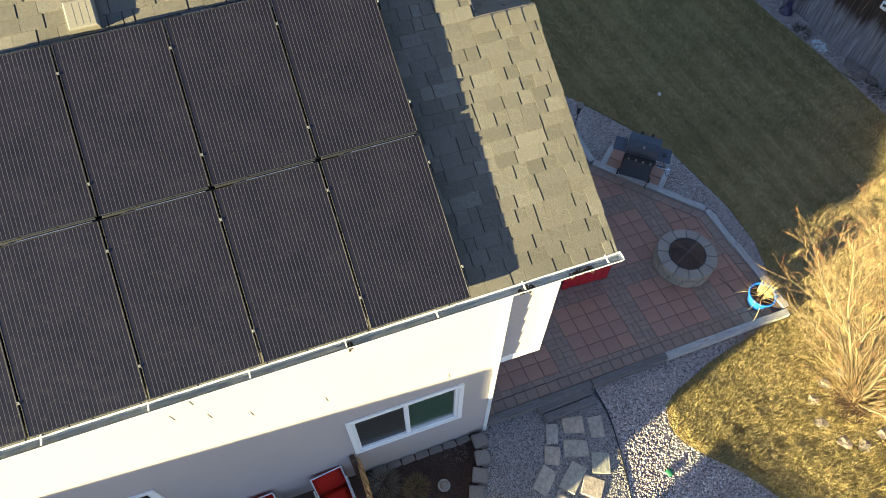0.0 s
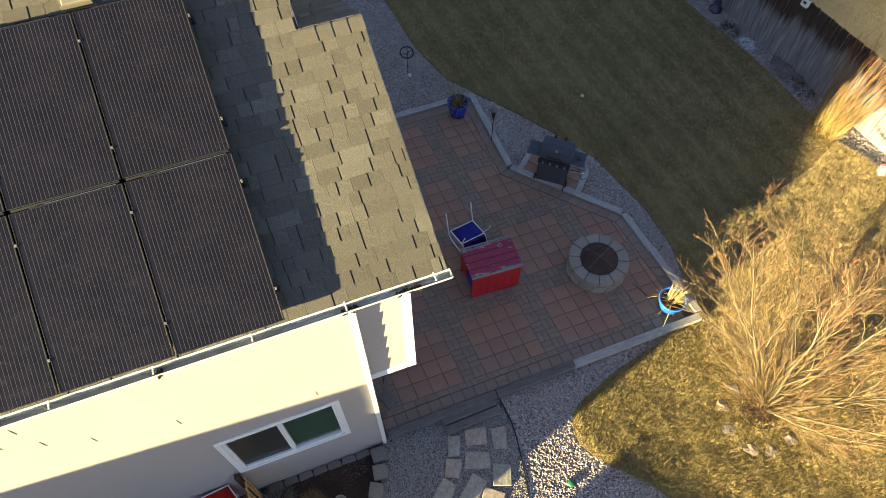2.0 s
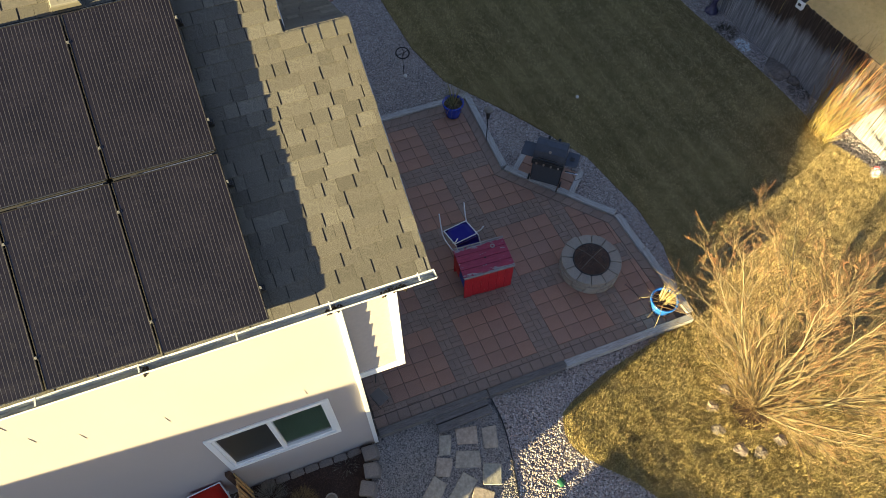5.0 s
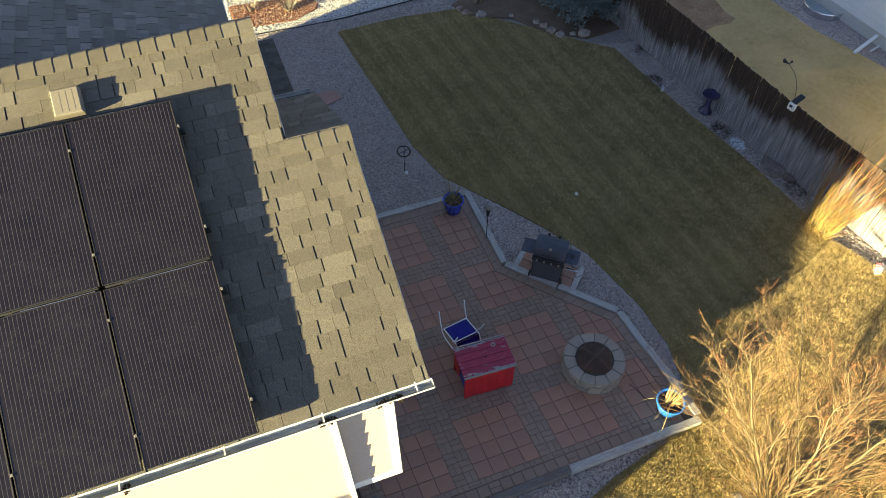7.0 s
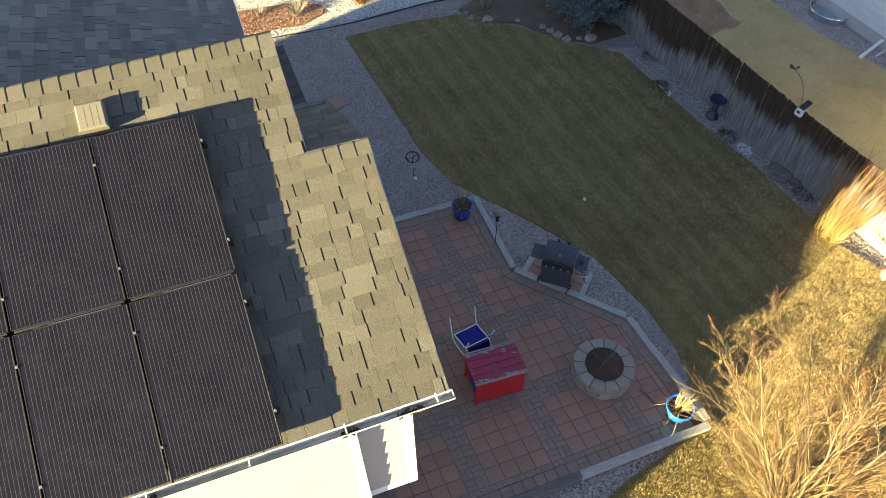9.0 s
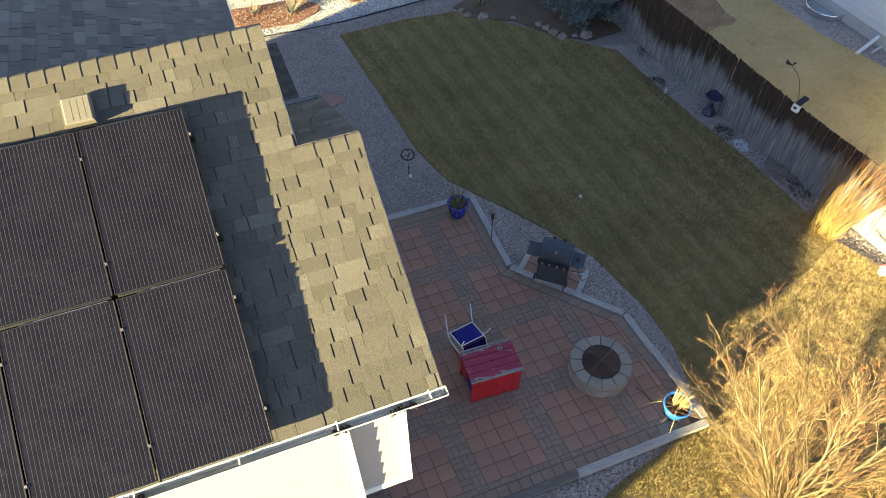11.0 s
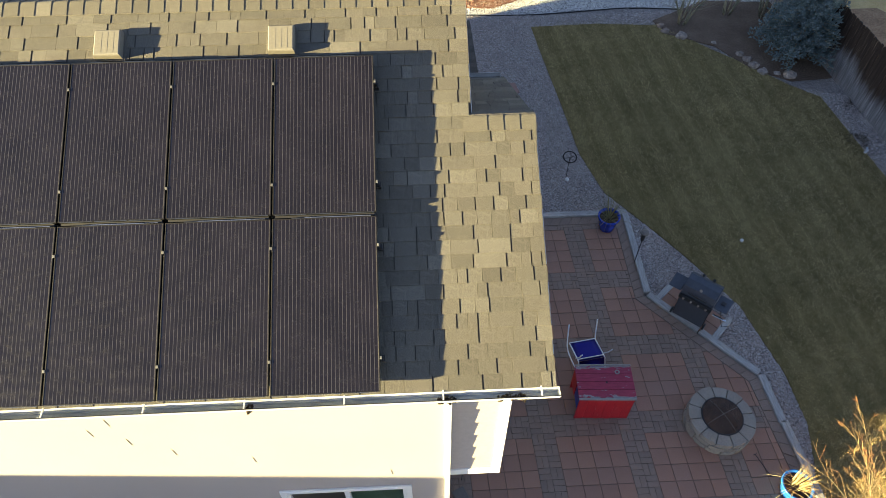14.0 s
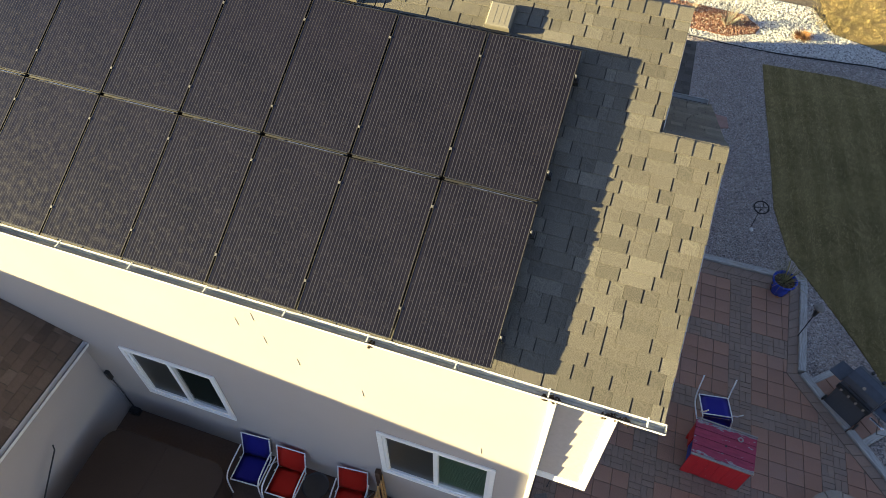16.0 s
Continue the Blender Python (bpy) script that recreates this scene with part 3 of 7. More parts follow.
stack = thing("vent_pipe", "short white plumbing vent pipe behind the ridge", "vent pipe", (-3.28, 3.50, 7.50))
bm = bmesh.new()
tube(bm, [(0, 0, -0.1), (0, 0, 0.30)], 0.036, n=12, caps=False)
tube(bm, [(0, 0, -0.1), (0, 0, 0.30)], 0.030, n=12, caps=False)
part("pipe", bm, M["trim"], stack)
bm = bmesh.new()
box(bm, -0.10, 0.10, -0.04, 0.10, -0.12, 0.075, 0.012)
part("flashing", bm, M["clamp"], stack, "grey metal flashing collar")

# ---- the ground ----
PATIO = [(0.06, 0.16), (6.12, 0.20), (5.90, 2.62), (4.22, 4.54), (4.22, 6.70), (0.06, 6.70)]
PATIO_Z = 0.10
M["earth"] = grained("bare_earth", [(0.10, 0.08, 0.06), (0.17, 0.14, 0.105)], 12, 0.95, 0.8, 0.02, 0.3, 0.4)


def gravel_mat(name, cols, scale, seed=0.0):
    m = mat(name, cols[0], 0.9)
    n = Nodes(m)
    v = n.coords("Object")
    vo = n.add("ShaderNodeTexVoronoi", Scale=scale)
    n.link(v, vo.inputs["Vector"])
    sep = n.add("ShaderNodeSeparateColor")
    n.link(vo.outputs["Color"], sep.inputs[0])
    k = len(cols) - 1
    col = n.ramp(sep.outputs[0], [(i / k, c) for i, c in enumerate(cols)])
    edge = n.ramp(vo.outputs["Distance"], [(0.25, (1, 1, 1)), (0.75, (0.25, 0.25, 0.25))])
    col = n.mix(0.9, col, edge, "MULTIPLY")
    big = n.ramp(n.noise(v, 0.9, 3), [(0.3, (0.82, 0.82, 0.82)), (0.7, (1.12, 1.12, 1.12))])
    n.color(n.mix(0.6, col, big, "MULTIPLY"))
    n.bump(n.math("SUBTRACT", 1.0, vo.outputs["Distance"]), 0.9, 0.025)
    return m


GRAVEL = [(0.339, 0.286, 0.265), (0.509, 0.456, 0.424), (0.403, 0.313, 0.281), (0.615, 0.578, 0.546), (0.297, 0.265, 0.254), (0.477, 0.382, 0.339)]
M["gravel"] = gravel_mat("pink_grey_gravel", GRAVEL, 42)
M["gravel_pink"] = gravel_mat("pale_pink_gravel", [(0.52, 0.42, 0.39), (0.70, 0.61, 0.57), (0.60, 0.46, 0.42), (0.78, 0.72, 0.68)], 30)
M["gravel_fine"] = gravel_mat("fine_grey_gravel", [(0.24, 0.225, 0.215), (0.34, 0.325, 0.31), (0.28, 0.25, 0.23), (0.40, 0.38, 0.36)], 48)
M["gravel_white"] = gravel_mat("white_gravel", [(0.55, 0.54, 0.52), (0.68, 0.67, 0.64), (0.48, 0.46, 0.43), (0.74, 0.73, 0.70)], 22)
M["glass_chip"] = varied("pale_blue_glass_chip", [(0.46, 0.55, 0.60), (0.60, 0.68, 0.72), (0.36, 0.46, 0.52), (0.70, 0.76, 0.78)], 40, 0.3, 0.2, 0.002, "island", 0.3)
M["pebble"] = varied("gravel_stone", GRAVEL, 60, 0.85, 0.4, 0.003, "island", 0.4)


def grass_mat(name, a, b, c, stripe=0.05):
    m = mat(name, a, 0.95, 0, 0.15)
    n = Nodes(m)
    v = n.coords("Object")
    fine, mid, big = n.noise(v, 55, 6, 0.7), n.noise(v, 7, 4, 0.6), n.noise(v, 0.8, 3)
    wave = n.add("ShaderNodeTexWave", Scale=0.56, Distortion=1.6, Detail=3.0)
    turned = n.coords("Object")
    n.t.nodes[-1].inputs["Rotation"].default_value = (0, 0, math.radians(-6))
    n.link(turned, wave.inputs["Vector"])
    f = n.math("ADD", n.math("MULTIPLY", fine, 0.5), n.math("ADD", n.math("MULTIPLY", mid, 0.22), n.math("ADD", n.math("MULTIPLY", big, 0.28 - stripe), n.math("MULTIPLY", wave.outputs["Fac"], stripe))))
    n.color(n.ramp(f, [(0.36, a), (0.5, b), (0.64, c)]))
    n.bump(n.math("ADD", fine, n.math("MULTIPLY", mid, 0.8)), 1.0, 0.05)
    return m


M["grass"] = grass_mat("dormant_lawn", (0.10, 0.078, 0.032), (0.22, 0.17, 0.072), (0.38, 0.295, 0.13), 0.04)
M["grass_dry"] = grass_mat("dry_straw_lawn", (0.46, 0.335, 0.16), (0.74, 0.555, 0.28), (0.86, 0.68, 0.38), 0.0)

M["grass_far"] = grass_mat("far_straw_lawn", (0.20, 0.14, 0.06), (0.34, 0.245, 0.11), (0.48, 0.355, 0.17), 0.0)


def sheet(name, pts, z, material, label, category, kind="structure", curve=0, thick=0.0):
    bm = bmesh.new()
    if curve:
        pts = [(p.x, p.y) for p in smooth_path([(x, y, 0) for x, y in [*pts, pts[0]]], curve)[:-1]]
    if thick:
        prism(bm, pts, z - thick, z)
    else:
        bm.faces.new([bm.verts.new((x, y, z)) for x, y in pts])
    bmesh.ops.triangulate(bm, faces=[f for f in bm.faces if len(f.verts) > 4])
    return tagged(mesh_object(name, bm, material), label, category, kind=kind)


sheet("ground", [(-900, -900), (900, -900), (900, 900), (-900, 900)], -0.03, M["earth"], "bare brown earth reaching the horizon", "ground")
sheet("gravel_bed", [(-2.3, -14), (14, -14), (14, 3), (12.4, 3.2), (11.0, 14.92), (-2.3, 14.92)], -0.006, M["gravel"], "pink and grey landscaping gravel", "gravel")
sheet("gravel_path", [(-0.1, -2.8), (1.55, -2.8), (1.9, -1.6), (2.1, -0.6), (2.12, 0.15), (-0.1, 0.15)], 0.0, M["gravel_fine"], "fine grey crushed gravel beside the steps", "gravel")
LAWN_W = [(6.34, 0.86), (6.52, 1.7), (6.48, 2.7), (6.12, 4.24), (5.38, 5.54), (4.88, 6.28), (4.0, 7.5), (3.66, 8.76), (3.52, 10.4), (3.28, 12.8)]
LAWN_N = [(3.16, 14.1), (5.08, 14.18), (6.82, 14.01), (8.62, 12.25), (9.69, 11.12), (10.3, 10.6), (10.46, 9.32), (10.71, 7.48), (11.07, 5.58), (11.25, 3.93), (11.25, 2.75), (11.9, 1.2), (13.0, -1.5), (16.0, -8.0)]
LAWN_S = [(9.0, -12.0), (6.5, -6.5), (4.7, -3.6), (3.98, -2.44), (3.77, -2.1), (3.43, -1.76), (3.18, -1.45), (3.06, -1.2), (3.05, -0.98), (3.16, -0.67), (3.45, -0.52), (4.22, -0.26), (5.0, -0.1), (5.9, 0.08)]
LAWN = LAWN_W + LAWN_N + LAWN_S
sheet("lawn", LAWN, 0.02, M["grass"], "dormant brown-green lawn with mower stripes", "lawn", thick=0.05)
sheet("white_gravel_strip", [(-3, 14.84), (2.98, 14.70), (6.4, 14.95), (9, 14.6), (12, 15.2), (9, 16.2), (6.4, 15.75), (5.0, 16.2), (4.45, 17.4), (2, 17.6), (-3, 17.4)], -0.002, M["gravel_white"], "white gravel strip behind the house", "gravel")
sheet("far_lawn", [(5.0, 16.2), (6.4, 15.75), (9, 16.2), (30, 18), (30, 60), (0, 60), (4.6, 18)], 0.01, M["grass_far"], "straw-yellow lawn behind the white gravel", "lawn")
sheet("neighbour_lawn", [(10.7, 13.5), (11.05, 10.5), (11.85, 4.0), (13.0, -4), (19.5, -4), (16.85, 7.2), (16.2, 9.4), (15.95, 11.6), (15.3, 15.5), (11.2, 15.0)], 0.0, M["grass_dry"], "dry yellow lawn behind the fence", "lawn")
sheet("neighbour_gravel", [(16.85, 7.2), (19.5, -4), (22, -4), (18.2, 8.0), (17.8, 16), (15.3, 15.5), (15.95, 11.6), (16.2, 9.4)], -0.001, M["gravel_pink"], "gravel strip along the neighbouring house", "gravel")

# ---- patio base and timber edging ----
patio = tagged(mesh_object("patio", (lambda b: (prism(b, PATIO, 0.0, PATIO_Z - 0.012), b)[1])(bmesh.new()), M["joint"]), "paved patio of red squares and grey bricks", "patio", kind="structure")


def timber(a, b, w=0.14, z1=0.14, z0=0.0, label="weathered grey timber edging beam", wood="timber"):
    a, b = Vector((*a, 0)), Vector((*b, 0))
    d = b - a
    ob = mesh_object("edging_timber", boxed(0, d.length, -w / 2, w / 2, 0, z1 - z0, 0.012), M[wood])
    ob.matrix_basis = pose(a.x, a.y, z0, 0, 0, math.degrees(math.atan2(d.y, d.x)))
    return tagged(ob, label, "edging beam", "patio edging")


timber((0.06, 0.08), (2.06, 0.09), wood="timber_dark", label="dark grey timber edging beam")
timber((2.07, 0.09), (3.56, 0.11), wood="timber_dark", label="dark grey timber edging beam")
timber((3.57, 0.11), (6.18, 0.13))
timber((6.20, 0.22), (6.06, 1.75))
timber((6.04, 1.70), (5.96, 2.66))
timber((5.94, 2.70), (5.10, 3.66))
timber((5.08, 3.68), (4.30, 4.56))
timber((4.29, 4.60), (4.29, 6.74))
timber((4.34, 6.78), (1.0, 6.78))
timber((1.0, 6.78), (0.1, 6.78), wood="timber_dark", label="dark grey timber edging beam")
# grill bay beyond the slanting edge
timber((4.44, 4.42), (4.92, 4.86), 0.12, 0.12)
timber((5.30, 3.46), (5.78, 3.92), 0.12, 0.12)

# ---- flat pieces round the patio ----
def rotated(pts, a, at):
    c, s = math.cos(a), math.sin(a)
    return [(at[0] + c * x - s * y, at[1] + s * x + c * y) for x, y in pts]


step = thing("patio_step", "low step of two weathered grey boards", "step")
step.matrix_basis = pose(1.52, -0.115, 0, 0, 0, 1.5)
for y0 in (-0.155, 0.005):
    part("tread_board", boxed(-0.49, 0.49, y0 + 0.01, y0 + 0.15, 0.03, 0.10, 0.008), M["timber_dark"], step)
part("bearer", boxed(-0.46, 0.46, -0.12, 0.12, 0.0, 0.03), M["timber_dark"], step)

FLAGS = [(1.05, -0.47, 0.21, 0.35, -20), (1.46, -0.45, 0.38, 0.29, -14), (1.82, -0.62, 0.25, 0.40, -14), (0.90, -0.81, 0.27, 0.31, -26), (1.33, -0.82, 0.44, 0.31, -20), (1.63, -1.19, 0.34, 0.38, -22), (0.62, -1.14, 0.26, 0.44, -48), (1.08, -1.25, 0.30, 0.52, -50), (1.32, -1.50, 0.34, 0.36, -38), (0.74, -1.62, 0.36, 0.34, -42)]
for k, (fx, fy, fw, fl, fa) in enumerate(FLAGS):
    rnd = random.Random(40 + k)
    pts = []
    for sx, sy in ((-1, -1), (1, -1), (1, 1), (-1, 1)):
        pts.append((sx * fw / 2 * (0.86 + 0.22 * rnd.random()), sy * fl / 2 * (0.86 + 0.22 * rnd.random())))
    if k % 3 == 0:
        pts.insert(2, (fw / 2 * 1.05, fl * 0.1))
    bm = bmesh.new()
    prism(bm, rotated(pts, math.radians(fa), (0, 0)), -0.01, 0.035)
    bmesh.ops.bevel(bm, geom=[e for e in bm.edges if max(v.co.z for v in e.verts) > 0.03], offset=0.009, segments=1, affect="EDGES")
    ob = mesh_object("flagstone", bm, M["flagstone"])
    ob.location = (fx, fy, 0)
    tagged(ob, "buff flagstone slab set in fine gravel", "stepping stone", "stepping stones")

sheet("side_patio", [(-7.2, -14), (-2.2, -14), (-2.2, 0.0), (-7.2, 0.0)], 0.004, grained("brown_concrete", [(0.088, 0.056, 0.042), (0.13, 0.086, 0.066)], 25, 0.85, 0.3, 0.004, 0.8, 0.5), "brown concrete side yard slab", "patio")
sheet("planter_soil", [(-2.14, -1.9), (-0.75, -1.7), (-0.55, -1.0), (-0.22, -0.5), (-0.1, -0.02), (-2.14, -0.02)], 0.05, M["soil"], "dark brown mulch planting bed", "planting bed", thick=0.06)
M["bed_block"] = varied("grey_edging_block", [(0.21, 0.178, 0.152), (0.26, 0.222, 0.19), (0.23, 0.19, 0.162)], 40, 0.9, 0.6, 0.005, amount=0.3)


def edging_block(x, y, turn, w, d, h, z=0.0, label="grey concrete edging block by the planting bed"):
    bm = bmesh.new()
    rnd = random.Random(int(1000 * (x + 3 * y)))
    prism(bm, [(-w / 2, -d / 2), (w / 2 * 0.8, -d / 2 * 0.9), (w / 2, 0), (w / 2 * 0.8, d / 2 * 0.9), (-w / 2, d / 2)], 0, h)
    bmesh.ops.bevel(bm, geom=[e for e in bm.edges if max(v.co.z for v in e.verts) > h - 0.01], offset=0.014, segments=2, affect="EDGES")
    ob = mesh_object("edging_block", bm, M["bed_block"])
    ob.matrix_basis = pose(x, y, z, 0, 0, turn + rnd.uniform(-4, 4))
    return tagged(ob, label, "edging block", "planting bed edging")


for bx, by, ba in ((-0.17, -0.19, -4), (-0.23, -0.47, -14), (-0.38, -0.73, -30), (-0.53, -0.98, -28), (-0.66, -1.25, -20), (-0.76, -1.52, -14)):
    edging_block(bx + 0.02, by, ba, 0.27, 0.25, 0.10)
    edging_block(bx, by, ba + 3, 0.25, 0.25, 0.09, 0.102)
for i in range(7):
    edging_block(-0.42 - 0.245 * i, -0.06, 90, 0.13, 0.235, 0.07, label="grey concrete block laid along the wall")



def edging_strip(pts, label):
    """A thin black plastic strip that parts two kinds of gravel."""
    line = smooth_path([(x, y, 0) for x, y in pts], 5)
    bm = bmesh.new()
    rows = []
    for i, p in enumerate(line):
        d = (line[min(i + 1, len(line) - 1)] - line[max(i - 1, 0)]).normalized()
        side = Vector((-d.y, d.x, 0)) * 0.009
        rows.append([bm.verts.new(q) for q in (p - side + Vector((0, 0, -0.01)), p - side + Vector((0, 0, 0.028)), p + side + Vector((0, 0, 0.028)), p + side + Vector((0, 0, -0.01)))])
    for a, b in zip(rows, rows[1:]):
        for i in range(3):
            bm.faces.new((a[i], b[i], b[i + 1], a[i + 1]))
    bmesh.ops.recalc_face_normals(bm, faces=bm.faces)
    return tagged(mesh_object("landscape_edging", bm, M["black_metal"]), label, "edging strip")


edging_strip([(1.56, -2.8), (1.91, -1.6), (2.11, -0.6), (2.10, 0.0)], "black plastic strip between fine and coarse gravel")
edging_strip([(0.3, 14.83), (2.98, 14.72), (5.0, 14.86), (6.4, 14.94), (9.0, 14.65)], "black plastic strip along the white gravel")
for wx, wz in ((-3.50, 4.36), (-3.11, 4.04), (-2.28, 3.73), (-0.71, 3.14), (-3.82, 4.62), (-3.56, 4.85)):
    wire = thing("wall_wire", "short dark wire end hanging on the cream wall", "wire", (wx, -0.004, wz), group="wire ends")
    bm = bmesh.new()
    tube(bm, [(0, 0.004, 0.07), (0.003, 0.002, 0.02), (0.010, 0.002, -0.09)], 0.0022, n=5)
    part("wire", bm, M["black_metal"], wire)

# ---- planting ----
def blades(count, seed, spread, length, width, lean, curl, z0=0.0, aim=None):
    """A tuft of narrow bent blades as one bmesh."""
    rnd = random.Random(seed)
    bm = bmesh.new()
    for _ in range(count):
        a = rnd.random() * 2 * math.pi
        out = Vector((math.cos(a), math.sin(a), 0))
        base = out * spread * math.sqrt(rnd.random()) + Vector((0, 0, z0))
        if aim is not None and rnd.random() < 0.75:
            out = (out + Vector(aim)).normalized()
        ln = length * rnd.uniform(0.55, 1.1)
        tilt = lean * rnd.uniform(0.3, 1.0)
        side = Vector((-out.y, out.x, 0)) * width * rnd.uniform(0.6, 1.2)
        p, prev = base, None
        for k in range(5):
            t = k / 4
            w = side * (1 - 0.85 * t)
            now = (bm.verts.new(p - w), bm.verts.new(p + w))
            if prev:
                bm.faces.new((prev[0], prev[1], now[1], now[0]))
            prev = now
            ang = tilt + curl * t * rnd.uniform(0.7, 1.2)
            p = p + (out * math.sin(ang) + Vector((0, 0, 1)) * math.cos(ang)) * ln / 4
    return bm


M["straw"] = varied("dry_straw", [(0.42, 0.31, 0.13), (0.55, 0.43, 0.20), (0.36, 0.24, 0.09), (0.60, 0.50, 0.27)], 30, 0.8, 0.1, 0.001, "island", 0.3)
M["straw_orange"] = varied("orange_stems", [(0.44, 0.22, 0.05), (0.52, 0.31, 0.085), (0.34, 0.19, 0.05), (0.60, 0.40, 0.14)], 30, 0.8, 0.1, 0.001, "island", 0.3)
M["leaf_green"] = varied("yucca_leaf", [(0.10, 0.11, 0.045), (0.20, 0.18, 0.08), (0.34, 0.28, 0.14)], 20, 0.7, 0.1, 0.001, "island", 0.3)
M["grey_leaf"] = varied("grey_leaf", [(0.16, 0.15, 0.12), (0.24, 0.22, 0.18), (0.12, 0.10, 0.075)], 20, 0.85, 0.1, 0.001, "island", 0.3)
M["straw_brown"] = varied("brown_straw", [(0.16, 0.11, 0.05), (0.24, 0.17, 0.08), (0.12, 0.08, 0.035)], 30, 0.85, 0.1, 0.001, "island", 0.3)
M["pot_blue"] = grained("blue_glazed_pot", [(0.012, 0.04, 0.34), (0.02, 0.06, 0.45)], 14, 0.22, 0.1, 0.002)
M["pot_cyan"] = grained("light_blue_glazed_pot", [(0.015, 0.11, 0.42), (0.02, 0.16, 0.50)], 14, 0.22, 0.1, 0.002)
M["terracotta"] = grained("terracotta_foot", [(0.33, 0.14, 0.07), (0.42, 0.19, 0.10)], 30, 0.9)


def pot(x, y, r, h, material, label, tuft, tuft_mat):
    p = thing("flower_pot", label, "flower pot", (x, y, PATIO_Z + 0.03))
    bm = bmesh.new()
    lathe(bm, [(0.0, 0.0), (r * 0.74, 0.0), (r * 0.86, h * 0.45), (r * 0.96, h * 0.86), (r * 1.06, h * 0.87), (r * 1.06, h * 0.98), (r * 1.02, h), (r * 0.92, h * 0.98), (r * 0.88, h * 0.8), (0.0, h * 0.8)], 28)
    part("bowl", bm, material, p, smooth=True)
    bm = bmesh.new()
    lathe(bm, [(0, h * 0.84), (r * 0.5, h * 0.85), (r * 0.9, h * 0.82)], 18)
    part("soil", bm, M["soil"], p, "dark potting soil")
    for i in range(3):
        a = 2.1 * i + 0.5
        part("pot_foot", boxed(-0.035, 0.035, -0.025, 0.025, -0.03, 0.001, 0.006, pose(r * 0.66 * math.cos(a), r * 0.66 * math.sin(a), 0, 0, 0, math.degrees(a))), M["terracotta"], p)
    part("grass", tuft, tuft_mat, p, "dry spiky grass")


pot(3.80, 6.36, 0.225, 0.37, M["pot_blue"], "deep blue glazed pot with a spiky green plant", blades(80, 3, 0.07, 0.62, 0.007, 1.0, 0.6, 0.31), M["leaf_green"])
pot(5.72, 0.50, 0.245, 0.32, M["pot_cyan"], "bright blue glazed pot with drooping straw grass", blades(70, 5, 0.12, 0.50, 0.006, 1.3, 1.9, 0.26, (2.6, 1.0, 0)), M["straw"])

for tx, ty, tn, tl, tm, nm, lb in ((-1.90, -0.30, 150, 0.26, "grey_leaf", "dead_perennial", "grey withered perennial clump in the mulch"), (-1.42, -0.55, 160, 0.16, "straw_brown", "low_shrub", "low yellow-brown mounded plant in the mulch"), (-0.62, -0.22, 26, 0.09, "grey_leaf", "dead_perennial", "small withered plant in the mulch")):
    ob = thing(nm, lb, "plant", (tx, ty, 0.05))
    part("foliage", blades(4 * tn, int(90 + tx * 10), 0.19, 0.8 * tl, 0.0026, 1.3, 1.2), M[tm], ob)["kind"] = "stuff"
lamp = thing("well_light", "round glass garden light sunk in the mulch", "garden light", (-0.98, -0.66, 0.05))
bm = bmesh.new()
lathe(bm, [(0, 0.02), (0.075, 0.022), (0.09, 0.035), (0.10, 0.03), (0.105, 0.0), (0, 0)], 22)
part("rim", bm, grained("pale_ring", [(0.30, 0.27, 0.22), (0.40, 0.37, 0.31)], 20, 0.5), lamp)
bm = bmesh.new()
lathe(bm, [(0, 0.045), (0.04, 0.043), (0.074, 0.024)], 20)
part("lens", bm, grained("frosted_lens", [(0.20, 0.17, 0.13), (0.27, 0.23, 0.18)], 9, 0.3), lamp)


# ---- patio furniture ----
M["white_tube"] = grained("white_enamel_tube", [(0.66, 0.68, 0.72), (0.76, 0.78, 0.80)], 20, 0.35, 0.05, 0.001)
M["sling_blue"] = grained("blue_sling_fabric", [(0.018, 0.020, 0.32), (0.03, 0.033, 0.42)], 260, 0.75, 0.3, 0.001, 3, 0.3)
M["sling_red"] = grained("red_sling_fabric", [(0.66, 0.026, 0.014), (0.76, 0.040, 0.022)], 260, 0.75, 0.3, 0.001, 3, 0.3)


def sling(a, b, w, sag):
    """A fabric panel between two lines of points, slightly sagging."""
    bm = bmesh.new()
    rows = []
    for k in range(7):
        t = k / 6
        p = Vector(a).lerp(Vector(b), t)
        rows.append([bm.verts.new((sx * w / 2, p.y, p.z - sag * math.sin(math.pi * t) * (1 - 0.6 * abs(sx)))) for sx in (-1, -0.5, 0, 0.5, 1)])
    for r, q in zip(rows, rows[1:]):
        for i in range(4):
            bm.faces.new((r[i], r[i + 1], q[i + 1], q[i]))
    bmesh.ops.solidify(bm, geom=bm.faces[:], thickness=0.006)
    return bm


